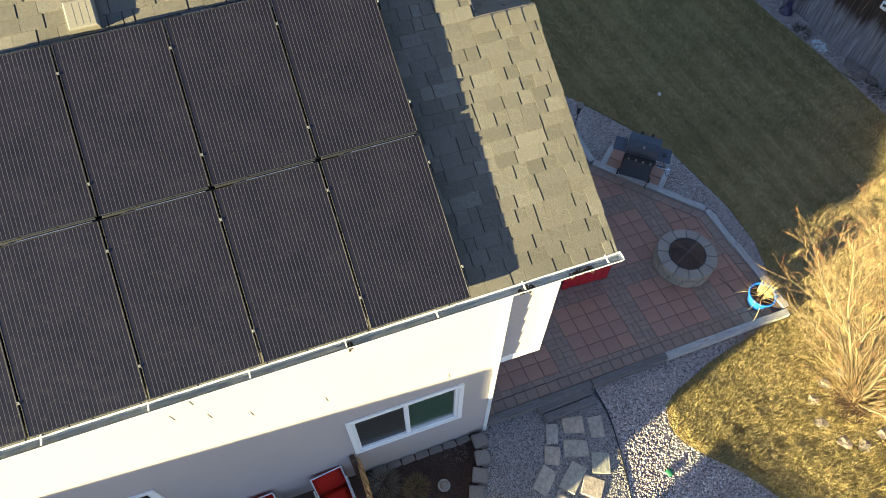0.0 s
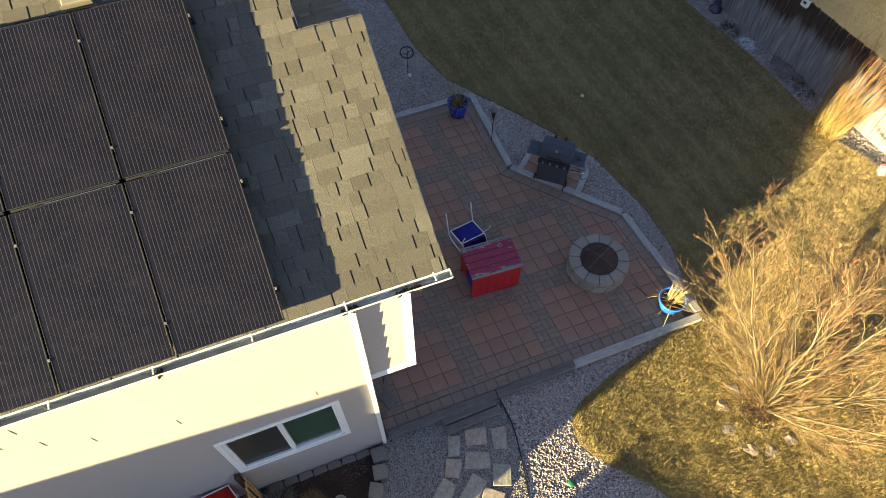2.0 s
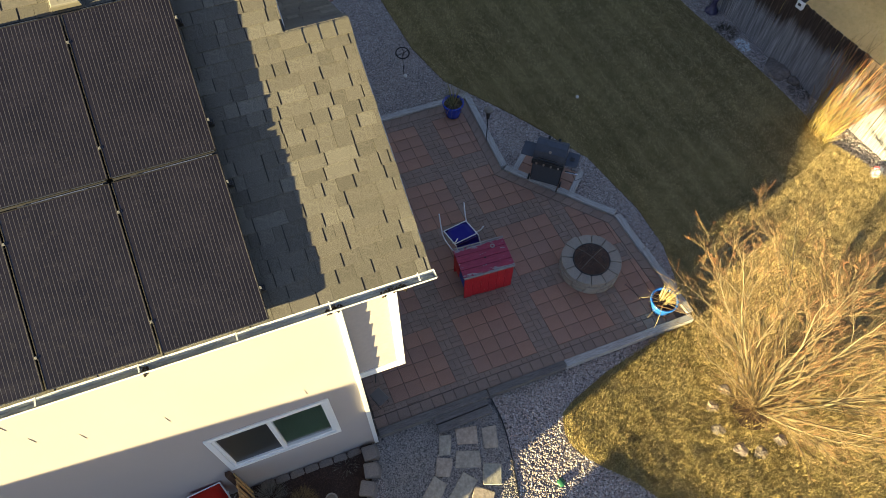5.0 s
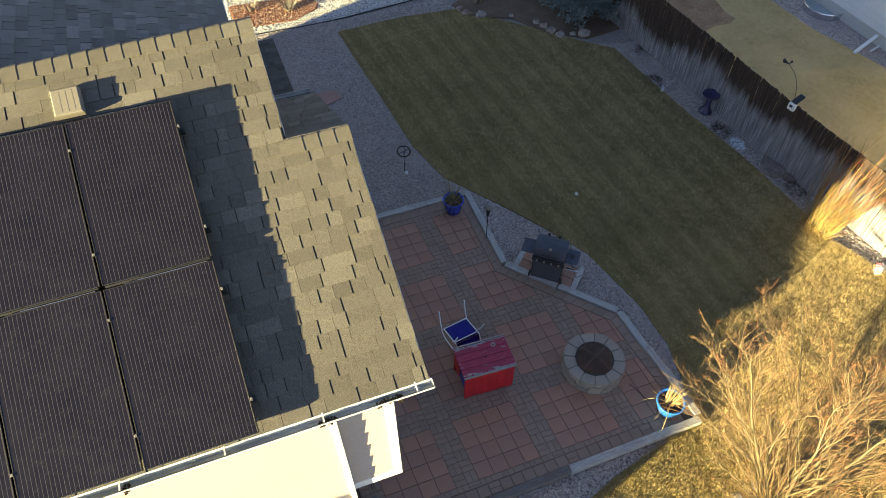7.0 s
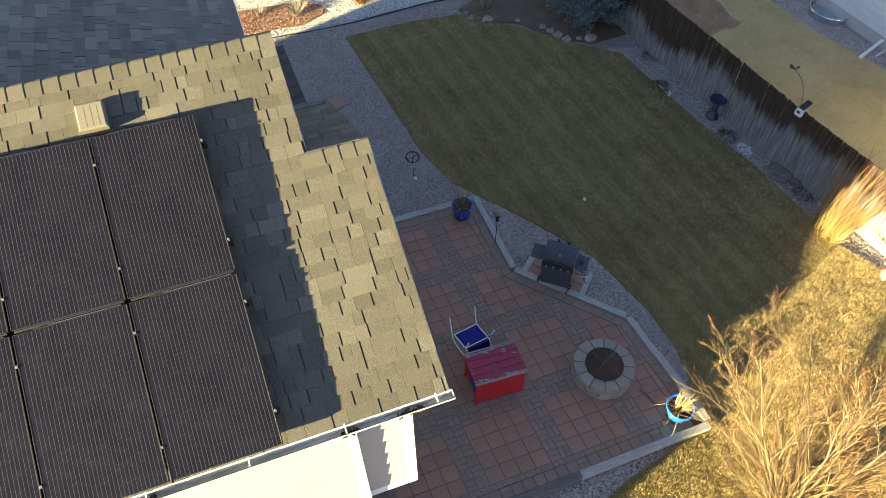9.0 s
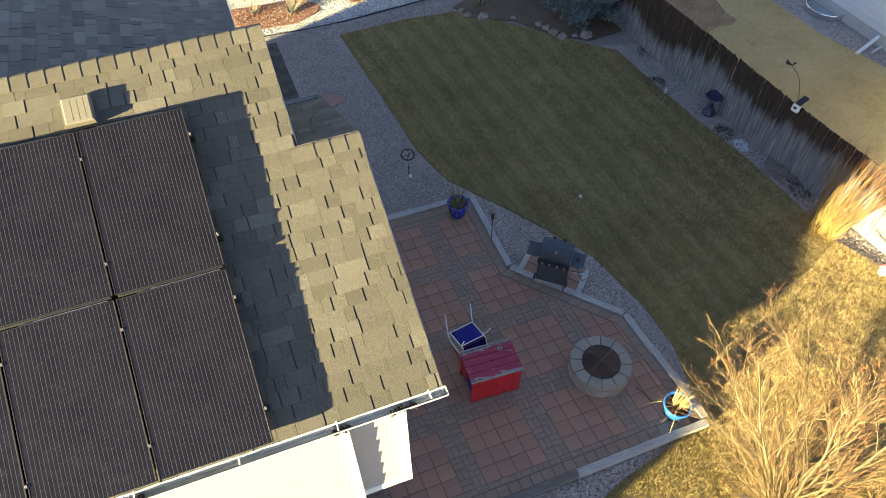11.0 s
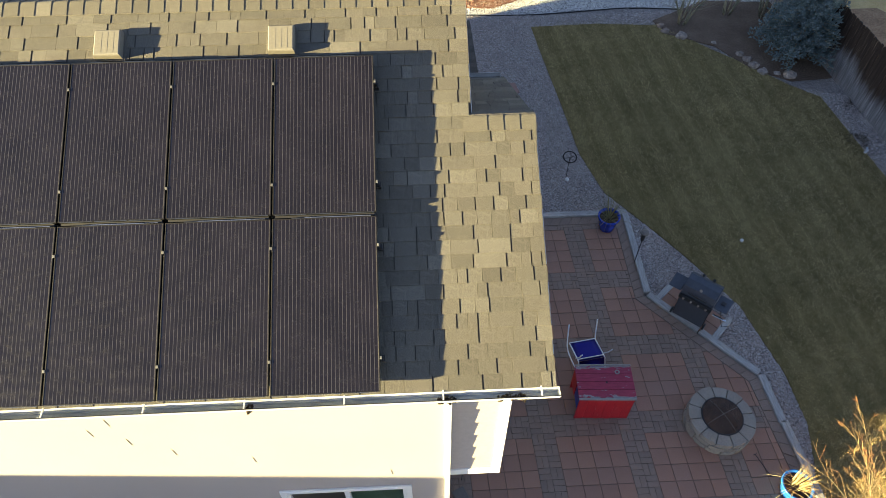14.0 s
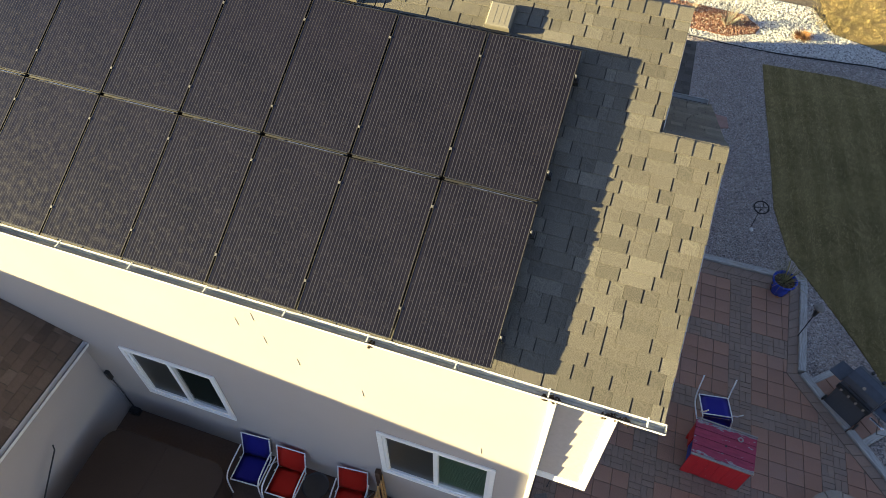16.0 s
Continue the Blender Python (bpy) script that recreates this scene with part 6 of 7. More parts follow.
def golden_tree(at, seed):
    """Pale leaning stems from one foot, each with limbs, side branches and red-tipped twigs."""
    rnd = random.Random(seed)
    t = thing("bare_tree", "leafless golden multi-stemmed tree in a ring of rocks", "tree", at)
    limbs, fine, tips = bmesh.new(), bmesh.new(), bmesh.new()

    def aside(d, amount):
        e = Vector((rnd.gauss(0, 1), rnd.gauss(0, 1), rnd.gauss(0.25, 0.7)))
        return (d + (e - d * e.dot(d)).normalized() * amount).normalized()

    # azimuth, lean from upright, length, radius
    stems = [(84, 0.95, 3.1, 0.025), (78, 0.80, 3.0, 0.033), (60, 0.95, 3.4, 0.030), (44, 0.62, 2.9, 0.034), (22, 0.92, 3.4, 0.031), (4, 0.55, 2.8, 0.034), (-14, 0.95, 3.3, 0.030), (-36, 0.72, 2.9, 0.028), (-58, 1.0, 2.9, 0.025), (-95, 0.85, 2.3, 0.021), (122, 0.80, 1.6, 0.016), (228, 0.7, 1.3, 0.013), (30, 0.25, 2.6, 0.030), (100, 0.55, 2.2, 0.020)]
    for az, lean, ln, r in stems:
        a = math.radians(az + rnd.uniform(-6, 6))
        d = Vector((math.cos(a) * math.sin(lean), math.sin(a) * math.sin(lean), math.cos(lean)))
        pts = grown(rnd, (0.07 * math.cos(a), 0.07 * math.sin(a), 0), d, ln, 0.15, 12, 0.10)
        bm = bmesh.new()
        tube(bm, pts[:7], r * 1.25, r * 0.62, 7)
        tube(bm, pts[6:], r * 0.62, r * 0.14, 7)
        part("trunk", bm, M["bark_tan"], t, smooth=True)
        for j in range(int(6 + ln * 3.4)):
            k = rnd.randint(1, 11)
            d1 = aside((pts[k] - pts[k - 1]).normalized(), rnd.uniform(0.35, 0.8))
            l1 = ln * rnd.uniform(0.22, 0.46) * (1.2 - 0.05 * k)
            r1 = max(0.006, r * (1 - 0.075 * k) * rnd.uniform(0.38, 0.6))
            p1 = grown(rnd, pts[k], d1, l1, 0.13, 7, 0.05)
            tube(limbs, p1, r1, 0.0032, 5)
            for m in range(rnd.randint(8, 12)):
                k2 = rnd.randint(1, 7)
                d2 = aside((p1[k2] - p1[k2 - 1]).normalized(), rnd.uniform(0.4, 0.9))
                l2 = l1 * rnd.uniform(0.22, 0.55)
                p2 = grown(rnd, p1[k2], d2, l2, 0.15, 4, 0.04)
                tube(fine, p2, 0.0040, 0.0020, 3, False)
                for _ in range(rnd.randint(1, 3)):
                    d3 = aside((p2[-1] - p2[-2]).normalized(), rnd.uniform(0.4, 0.9))
                    p3 = grown(rnd, p2[rnd.randint(2, 4)], d3, l2 * rnd.uniform(0.25, 0.5), 0.15, 2)
                    tube(tips if rnd.random() < 0.3 + 0.35 * (k > 7) + 0.25 * (math.cos(a) > 0.6) else fine, p3, 0.0030, 0.0018, 3, False)
    for _ in range(110):
        a = rnd.uniform(-1.6, 3.6)
        lean = rnd.uniform(0.3, 1.25)
        d = Vector((math.cos(a) * math.sin(lean), math.sin(a) * math.sin(lean), math.cos(lean)))
        p = grown(rnd, (0.16 * math.cos(a) * rnd.random(), 0.16 * math.sin(a) * rnd.random(), 0), d, rnd.uniform(0.5, 1.5), 0.16, 7, 0.05)
        tube(fine, p, 0.0062, 0.0024, 4, False)
        for _ in range(3):
            k = rnd.randint(2, 6)
            tube(fine, grown(rnd, p[k], aside((p[k] - p[k - 1]).normalized(), 0.7), rnd.uniform(0.15, 0.45), 0.15, 3), 0.0034, 0.002, 3, False)
    part("limb_mass", limbs, M["bark_tan"], t, "pale bare limbs")["kind"] = "stuff"
    part("branch_mass", fine, M["twig"], t, "fine bare branches")["kind"] = "stuff"
    part("twig_mass", tips, M["twig_red"], t, "reddish twig tips")["kind"] = "stuff"


golden_tree((6.38, -1.74, 0.04), 12)
for k, (sx, sy, sl) in enumerate(((7.56, 14.07, 2.4), (9.0, 14.5, 2.6), (10.0, 14.25, 2.5))):
    bare_tree("bare_shrub", "leafless grey upright shrub in the mulch bed", (sx, sy, 0.02), 30 + k, 7, sl, 0.30, 0.035, 6, 4, (M["bark_grey"], M["bark_grey"], M["twig"]))
M["dark_leaf"] = varied("withered_dark_leaf", [(0.05, 0.04, 0.028), (0.09, 0.075, 0.055), (0.035, 0.028, 0.02)], 20, 0.9, 0.1, 0.001, "island", 0.3)
def fence_shrub():
    """Stiff upright canes in a long clump, yellow-green at the foot and red towards the tips."""
    rnd = random.Random(77)
    t = thing("red_twig_shrub", "leafless shrub of golden canes with red tips against the fence", "shrub", (11.28, 3.16, 0))
    low, high, side = bmesh.new(), bmesh.new(), bmesh.new()
    for i in range(125):
        y = rnd.uniform(-0.36, 0.40)
        p = Vector((rnd.uniform(-0.16, 0.18), y, 0))
        d = Vector((rnd.gauss(0.06, 0.13), 0.32 * y + rnd.gauss(-0.08, 0.14), 1)).normalized()
        ln = rnd.uniform(0.9, 2.25) if rnd.random() < 0.75 else rnd.uniform(0.4, 1.0)
        pts = grown(rnd, p, d, ln, 0.045, 8, 0.0)
        cut = rnd.randint(5, 7)
        tube(low, pts[: cut + 1], 0.0062, 0.0042, 4, False)
        tube(high, pts[cut:], 0.0042, 0.0020, 4, False)
        for _ in range(3):
            k = rnd.randint(3, 7)
            e = (d + Vector((rnd.gauss(0, 0.35), rnd.gauss(0, 0.35), 0.1))).normalized()
            tube(side, grown(rnd, pts[k], e, ln * rnd.uniform(0.12, 0.3), 0.08, 3), 0.0034, 0.002, 3, False)
    part("cane_mass", low, M["cane_gold"], t, "golden canes")["kind"] = "stuff"
    part("cane_tip_mass", high, M["cane_red"], t, "orange-red cane tips")["kind"] = "stuff"
    part("side_twig_mass", side, M["cane_red"], t, "orange-red side twigs")["kind"] = "stuff"
    part("foliage", blades(160, 78, 0.30, 0.42, 0.004, 1.1, 0.7), M["straw_orange"], t, "dry grass at the foot")["kind"] = "stuff"


M["cane_gold"] = varied("golden_cane", [(0.20, 0.155, 0.048), (0.27, 0.21, 0.075), (0.16, 0.13, 0.036), (0.26, 0.18, 0.07)], 30, 0.8, 0.1, 0.001, "island", 0.3)
M["cane_red"] = varied("orange_red_cane", [(0.21, 0.085, 0.035), (0.26, 0.125, 0.048), (0.18, 0.06, 0.03), (0.25, 0.15, 0.065)], 30, 0.8, 0.1, 0.001, "island", 0.3)
fence_shrub()
for k, (bx, by) in enumerate(((10.55, 8.93), (11.08, 6.62), (11.6, 4.3), (11.02, 10.2))):
    ob = thing("dead_perennial", "dark withered clump in the fence gravel", "plant", (bx, by, 0), group="withered clumps")
    part("foliage", blades(260, 60 + k, 0.22, 0.15, 0.006, 1.3, 0.7), M["dark_leaf"], ob)["kind"] = "stuff"


def spruce(at, height, radius, seed):
    rnd = random.Random(seed)
    t = thing("blue_spruce", "dense blue-green spruce beside the fence", "tree", at)
    bm = bmesh.new()
    tube(bm, [(0, 0, 0), (0, 0, height)], 0.07, 0.01, 8)
    part("trunk", bm, M["bark_grey"], t)
    limbs, needles = bmesh.new(), bmesh.new()
    for i in range(400):
        z = height * (0.06 + 0.90 * (i / 400) ** 0.9)
        ln = radius * (1 - (z / height)) ** 0.8 * rnd.uniform(0.75, 1.15) + 0.06
        a = i * 2.4 + rnd.uniform(-0.3, 0.3)
        d = Vector((math.cos(a), math.sin(a), rnd.uniform(-0.05, 0.3))).normalized()
        pts = [Vector((0, 0, z)) + d * ln * k / 4 + Vector((0, 0, 0.04 * k * k / 16)) for k in range(5)]
        tube(limbs, pts, 0.014, 0.005, 4)
        for m in range(int(14 + ln * 40)):
            s = rnd.uniform(0.25, 1.0)
            p = Vector((0, 0, z)) + d * ln * s
            side = Vector((-d.y, d.x, 0)) * rnd.uniform(-1, 1) * 0.28 * ln * (1.2 - s) + Vector((0, 0, rnd.uniform(-0.03, 0.06)))
            q = p + side
            e = (d * rnd.uniform(0.3, 1) + side.normalized() * rnd.uniform(0.2, 1) + Vector((0, 0, rnd.uniform(0, 0.7)))).normalized() * rnd.uniform(0.05, 0.09)
            w = e.cross(Vector((rnd.uniform(-1, 1), rnd.uniform(-1, 1), rnd.uniform(-1, 1)))).normalized() * 0.017
            w2 = e.cross(w).normalized() * 0.017
            tip = needles.verts.new(q + e)
            base = [needles.verts.new(q + x) for x in (w, w2, -w, -w2)]
            mid = [needles.verts.new(q + e * 0.5 + x * 1.1) for x in (w, w2, -w, -w2)]
            for k in range(4):
                needles.faces.new((base[k], base[(k + 1) % 4], mid[(k + 1) % 4], mid[k]))
                needles.faces.new((mid[k], mid[(k + 1) % 4], tip))
    part("limb_mass", limbs, M["bark_grey"], t)["kind"] = "stuff"
    part("needle_mass", needles, varied("blue_needles", [(0.08, 0.12, 0.125), (0.15, 0.21, 0.22), (0.11, 0.155, 0.15), (0.22, 0.29, 0.31)], 90, 0.8, 0.6, 0.004, "island", 0.5), t, "blue-green needle clumps")["kind"] = "stuff"


spruce((10.3, 12.55, 0.03), 2.5, 1.28, 5)


# ---- loose stones and grass ----
def inside(px, py, poly):
    """Which of the points lie in the outline."""
    hit = np.zeros(len(px), bool)
    n = len(poly)
    for i in range(n):
        (x0, y0), (x1, y1) = poly[i], poly[(i + 1) % n]
        cross = ((y0 > py) != (y1 > py)) & (px < (x1 - x0) * (py - y0) / ((y1 - y0) if y1 != y0 else 1e-9) + x0)
        hit ^= cross
    return hit


def scatter(region, per_m2, seed, keep_out=()):
    g = np.random.default_rng(seed)
    xs, ys = [p[0] for p in region], [p[1] for p in region]
    n = int((max(xs) - min(xs)) * (max(ys) - min(ys)) * per_m2)
    px, py = g.uniform(min(xs), max(xs), n), g.uniform(min(ys), max(ys), n)
    ok = inside(px, py, region)
    for k in keep_out:
        ok &= ~inside(px, py, k)
    return px[ok], py[ok], g


def stones(name, region, per_m2, size, seed, material, label, keep_out=(), z=0.0):
    """Loose stones as one joined heap of small lumps."""
    px, py, g = scatter(region, per_m2, seed, keep_out)
    n = len(px)
    unit = np.array([(1, 0, 0), (-1, 0, 0), (0, 1, 0), (0, -1, 0), (0, 0, 1), (0, 0, -1), (0.62, 0.62, 0.5), (-0.62, -0.62, 0.5), (0.62, -0.62, 0.5), (-0.62, 0.62, 0.5)])
    tri = np.array([(4, 6, 0), (4, 0, 8), (4, 8, 3), (4, 3, 7), (4, 7, 1), (4, 1, 9), (4, 9, 2), (4, 2, 6), (5, 0, 6), (5, 6, 2), (5, 2, 9), (5, 9, 1), (5, 1, 7), (5, 7, 3), (5, 3, 8), (5, 8, 0)])[:, [0, 2, 1]]
    tri = tri[:, [0, 2, 1]]
    r = size * g.uniform(0.55, 1.25, n)
    shape = unit[None] * (1 + 0.25 * g.uniform(-1, 1, (n, 10, 1))) * (r[:, None, None] * g.uniform(0.65, 1.3, (n, 1, 3)))
    shape[:, :, 2] *= 0.7
    a = g.uniform(0, 2 * np.pi, n)
    c, s = np.cos(a)[:, None], np.sin(a)[:, None]
    x = c * shape[:, :, 0] - s * shape[:, :, 1] + px[:, None]
    y = s * shape[:, :, 0] + c * shape[:, :, 1] + py[:, None]
    zz = shape[:, :, 2] + (z + r * g.uniform(0.0, 0.45, n))[:, None]
    co = np.stack([x, y, zz], -1).reshape(-1, 3)
    faces = (tri[None] + 10 * np.arange(n)[:, None, None]).reshape(-1, 3)
    me = bpy.data.meshes.new(name)
    me.from_pydata(co.tolist(), [], faces.tolist())
    me.materials.append(material)
    ob = new(name, me)
    return tagged(ob, label, "gravel", kind="stuff")


PATH_OUT = [(-0.1, -2.8), (1.55, -2.8), (1.9, -1.6), (2.1, -0.6), (2.12, 0.15), (-0.1, 0.15)]
PATIO_OUT = [(-0.2, 0.0), (6.27, 0.05), (6.02, 2.75), (4.37, 4.6), (4.37, 6.86), (-0.2, 6.86)]
PAD_OUT = [(4.40, 4.48), (5.36, 3.40), (5.86, 3.88), (4.95, 4.92)]
outs = (LAWN, PATH_OUT, PATIO_OUT, PAD_OUT)
stones("gravel_stones", [(1.5, -4.5), (5.2, -4.5), (6.6, 0.9), (6.6, 3.0), (6.1, 4.4), (4.0, 7.6), (4.2, 4.3), (6.2, 0.1), (1.9, 0.1)], 1500, 0.0170, 1, M["pebble"], "pink and grey gravel stones beside the patio", outs)
stones("gravel_stones", [(0.8, 6.9), (4.3, 6.9), (3.7, 8.7), (3.25, 13.0), (3.2, 14.8), (0.8, 14.8)], 1350, 0.0155, 2, M["pebble"], "pink and grey gravel stones behind the patio", outs)
stones("gravel_stones", [(3.0, 14.1), (9.0, 14.1), (9.0, 14.7), (3.0, 14.7)], 700, 0.0185, 6, M["pebble"], "gravel stones along the top of the lawn", outs)
stones("gravel_stones", [(10.0, 11.0), (11.2, 10.6), (12.3, 3.2), (14.0, -3), (12.6, -3), (11.2, 2.6), (10.4, 9.0)], 700, 0.02, 3, M["pebble"], "gravel stones along the fence", outs)
stones("glass_chips", [(11.20 + 0.17 * math.cos(k), 6.06 + 0.26 * math.sin(k)) for k in range(6)], 900, 0.022, 9, M["glass_chip"], "heap of pale blue glass chips on the gravel", z=0.02)
M["pebble_fine"] = varied("fine_gravel_stone", [(0.27, 0.245, 0.23), (0.37, 0.34, 0.32), (0.31, 0.27, 0.245), (0.43, 0.40, 0.375)], 60, 0.85, 0.4, 0.003, "island", 0.4)
stones("fine_gravel_stones", PATH_OUT, 2300, 0.012, 4, M["pebble_fine"], "fine crushed grey gravel round the flagstones")
M["pebble_white"] = varied("white_gravel_stone", [(0.55, 0.54, 0.52), (0.68, 0.67, 0.64), (0.48, 0.46, 0.43), (0.74, 0.73, 0.70)], 60, 0.85, 0.4, 0.003, "island", 0.4)
stones("white_gravel_stones", [(0.3, 14.85), (6.4, 14.95), (6.3, 15.7), (5.0, 16.2), (4.4, 17.4), (0.3, 17.4)], 650, 0.024, 5, M["pebble_white"], "white gravel stones behind the house", (MULCH_RING,))
M["bark_chip"] = varied("red_bark_chip", [(0.22, 0.095, 0.06), (0.33, 0.17, 0.115), (0.15, 0.06, 0.04), (0.46, 0.36, 0.28), (0.28, 0.12, 0.08)], 40, 0.9, 0.3, 0.003, "island", 0.4)
stones("bark_chips", MULCH_RING, 800, 0.024, 8, M["bark_chip"], "red bark chips spread on the white gravel", z=0.02)


def lumps(px, py, size, seed):
    """Smooth random values from 0 to 1 over the plan, in lumps of the given size."""
    grid = np.random.default_rng(seed).uniform(0, 1, (257, 257))
    x, y = px / size + 1000, py / size + 1000
    i, j = np.floor(x).astype(int), np.floor(y).astype(int)
    u, w = x - i, y - j
    u, w = u * u * (3 - 2 * u), w * w * (3 - 2 * w)
    at = lambda a, b: grid[a % 257, b % 257]
    return (at(i, j) * (1 - u) + at(i + 1, j) * u) * (1 - w) + (at(i, j + 1) * (1 - u) + at(i + 1, j + 1) * u) * w


def turf(name, region, per_m2, height, seed, material, label, keep_out=(), flop=1.3, clump=0.0):
    """Short grass as single bent blades joined into one sheet; clump gathers them into tufts."""
    px, py, g = scatter(region, per_m2, seed, keep_out)
    tuft = 0.6 * lumps(px, py, 0.11, seed + 500) + 0.4 * lumps(px, py, 0.30, seed + 501)
    if clump:
        ok = g.uniform(0, 1, len(px)) < 1 - clump * (1 - np.clip((tuft - 0.25) / 0.4, 0, 1))
        px, py, tuft = px[ok], py[ok], tuft[ok]
    n = len(px)
    a = g.uniform(0, 2 * np.pi, n)
    h = height * g.uniform(0.5, 1.3, n) * (1 + clump * 1.6 * (tuft - 0.45))
    lean = g.uniform(0.15, flop, n)
    w = 0.0027 * g.uniform(0.7, 1.6, n)
    dx, dy = np.cos(a), np.sin(a)
    base = np.stack([px, py, np.full(n, 0.018)], -1)
    side = np.stack([-dy * w, dx * w, np.zeros(n)], -1)
    tip = base + np.stack([dx * h * np.sin(lean), dy * h * np.sin(lean), h * np.cos(lean)], -1)
    co = np.stack([base - side, base + side, tip + side * 0.3, tip - side * 0.3], 1).reshape(-1, 3)
    faces = (np.array([0, 1, 2, 3])[None] + 4 * np.arange(n)[:, None])
    me = bpy.data.meshes.new(name)
    me.from_pydata(co.tolist(), [], faces.tolist())
    me.materials.append(material)
    ob = new(name, me)
    return tagged(ob, label, "grass", kind="stuff")


def lawn_blade():
    """Dormant blades, browner and greener by broad patches and faint mower stripes."""
    m = mat("dormant_blade", (0.3, 0.22, 0.1), 0.9, 0, 0.15)
    n = Nodes(m)
    v = n.coords("Object")
    rnd = n.island()
    brown = n.ramp(rnd, [(0.0, (0.434, 0.326, 0.142)), (0.35, (0.484, 0.368, 0.167)), (0.7, (0.553, 0.424, 0.205)), (1.0, (0.623, 0.487, 0.252))])
    green = n.ramp(rnd, [(0.0, (0.229, 0.184, 0.070)), (0.35, (0.279, 0.222, 0.090)), (0.7, (0.340, 0.266, 0.112)), (1.0, (0.411, 0.318, 0.146))])
    patch = n.noise(v, 0.55, 5, 0.65)
    turned = n.add("ShaderNodeMapping")
    turned.inputs["Rotation"].default_value = (0, 0, math.radians(-6))
    n.link(v, turned.inputs["Vector"])
    wave = n.add("ShaderNodeTexWave", Scale=0.56, Distortion=1.4, Detail=3.0)
    n.link(turned.outputs["Vector"], wave.inputs["Vector"])
    fine = n.add("ShaderNodeTexWave", Scale=1.75, Distortion=2.2, Detail=3.0)
    n.link(turned.outputs["Vector"], fine.inputs["Vector"])
    lines = n.math("SUBTRACT", n.math("ADD", n.math("MULTIPLY", wave.outputs["Fac"], 0.10), n.math("MULTIPLY", fine.outputs["Fac"], 0.13)), 0.04)
    mottle = n.noise(v, 3.6, 4, 0.6)
    f = n.math("ADD", n.math("ADD", n.math("MULTIPLY", patch, 0.50), n.math("MULTIPLY", mottle, 0.35)), lines)
    col = n.mix(n.ramp(f, [(0.42, (0, 0, 0)), (0.58, (1, 1, 1))]), green, brown)
    # brighter light toward the east fence is put into the colour, with noise
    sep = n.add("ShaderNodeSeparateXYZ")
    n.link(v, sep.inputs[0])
    east_light = n.math("ADD", n.math("MULTIPLY", n.math("SUBTRACT", sep.outputs[0], 3.0), 0.085), n.math("MULTIPLY", n.math("SUBTRACT", n.noise(v, 0.9, 4), 0.5), 1.2))
    n.color(n.mix(n.ramp(east_light, [(0.15, (0, 0, 0)), (0.8, (0.38, 0.38, 0.38))]), col, (0.64, 0.525, 0.31)))
    return m


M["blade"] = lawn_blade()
# lighter lawn blades for the sunlit area; sunlight is put into this colour
M["blade_sunlit"] = varied("sunlit_straw_blade", [(0.50, 0.375, 0.165), (0.57, 0.435, 0.205), (0.45, 0.338, 0.145), (0.63, 0.49, 0.25), (0.41, 0.315, 0.13)], 3, 0.9, 0.0, 0.001, "island", 0.3)
M["blade_pale"] = varied("pale_straw_blade", [(0.66, 0.49, 0.215), (0.78, 0.59, 0.28), (0.58, 0.43, 0.18), (0.82, 0.64, 0.33)], 3, 0.9, 0.0, 0.001, "island", 0.3)
M["blade_olive"] = varied("olive_blade", [(0.25, 0.195, 0.07), (0.36, 0.28, 0.11), (0.20, 0.17, 0.055), (0.50, 0.385, 0.17), (0.40, 0.275, 0.10)], 3, 0.9, 0.0, 0.001, "island", 0.2)
TREE_OUT = [(6.26 + 0.26 * math.cos(k), -1.80 + 0.24 * math.sin(k)) for k in range(6)]
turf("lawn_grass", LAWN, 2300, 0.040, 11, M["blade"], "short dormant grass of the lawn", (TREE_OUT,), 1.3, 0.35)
# outline traces the lit part of the lawn, just inside the shadow edge
SUNNY = [(6.05, 0.2), (6.6, -0.9), (8.6, -2.2), (13.2, -2.6), (12.4, 0.2), (11.3, 2.75), (10.2, 2.3), (8.3, 1.85), (7.2, 1.3), (6.4, 0.8)]
turf("lawn_grass", SUNNY, 10500, 0.048, 12, M["blade_sunlit"], "longer straw-coloured grass by the fence corner, paler for the sun on it", (TREE_OUT, PATIO_OUT), 1.3, 0.5)
# olive colour, also darkened for the shadow streaks south of SUNNY
turf("lawn_grass", [(3.98, -2.44), (3.43, -1.76), (3.06, -1.2), (3.16, -0.67), (4.22, -0.26), (6.05, 0.2), (6.6, -0.9), (8.6, -2.2), (12.5, -2.6), (12.8, -4.5), (5.2, -4.5)], 4800, 0.060, 14, M["blade_olive"], "olive-brown grass round the bare tree", (TREE_OUT, PATIO_OUT, SUNNY), 1.2, 0.6)
turf("lawn_grass", [(4.6, -0.2), (6.05, 0.2), (6.6, -0.9), (8.6, -2.2), (12.5, -2.6), (12.5, -4.2), (8.0, -4.2), (5.4, -2.0)], 2600, 0.05, 15, M["blade_sunlit"], "straw-coloured grass among the olive grass, paler for the sun on it", (TREE_OUT, PATIO_OUT, SUNNY), 1.2, 0.8)
turf("lawn_grass", SUNNY, 700, 0.07, 17, M["blade_sunlit"], "longer tufts in the straw-coloured grass, paler for the sun on them", (TREE_OUT, PATIO_OUT), 1.2, 0.6)
turf("far_grass", [(4.37, 16.88), (4.68, 16.2), (6.35, 15.75), (9, 16.3), (11, 17), (11, 20), (4.6, 20)], 1800, 0.05, 16, M["blade_olive"], "straw-coloured grass behind the white gravel", (), 1.2, 0.8)
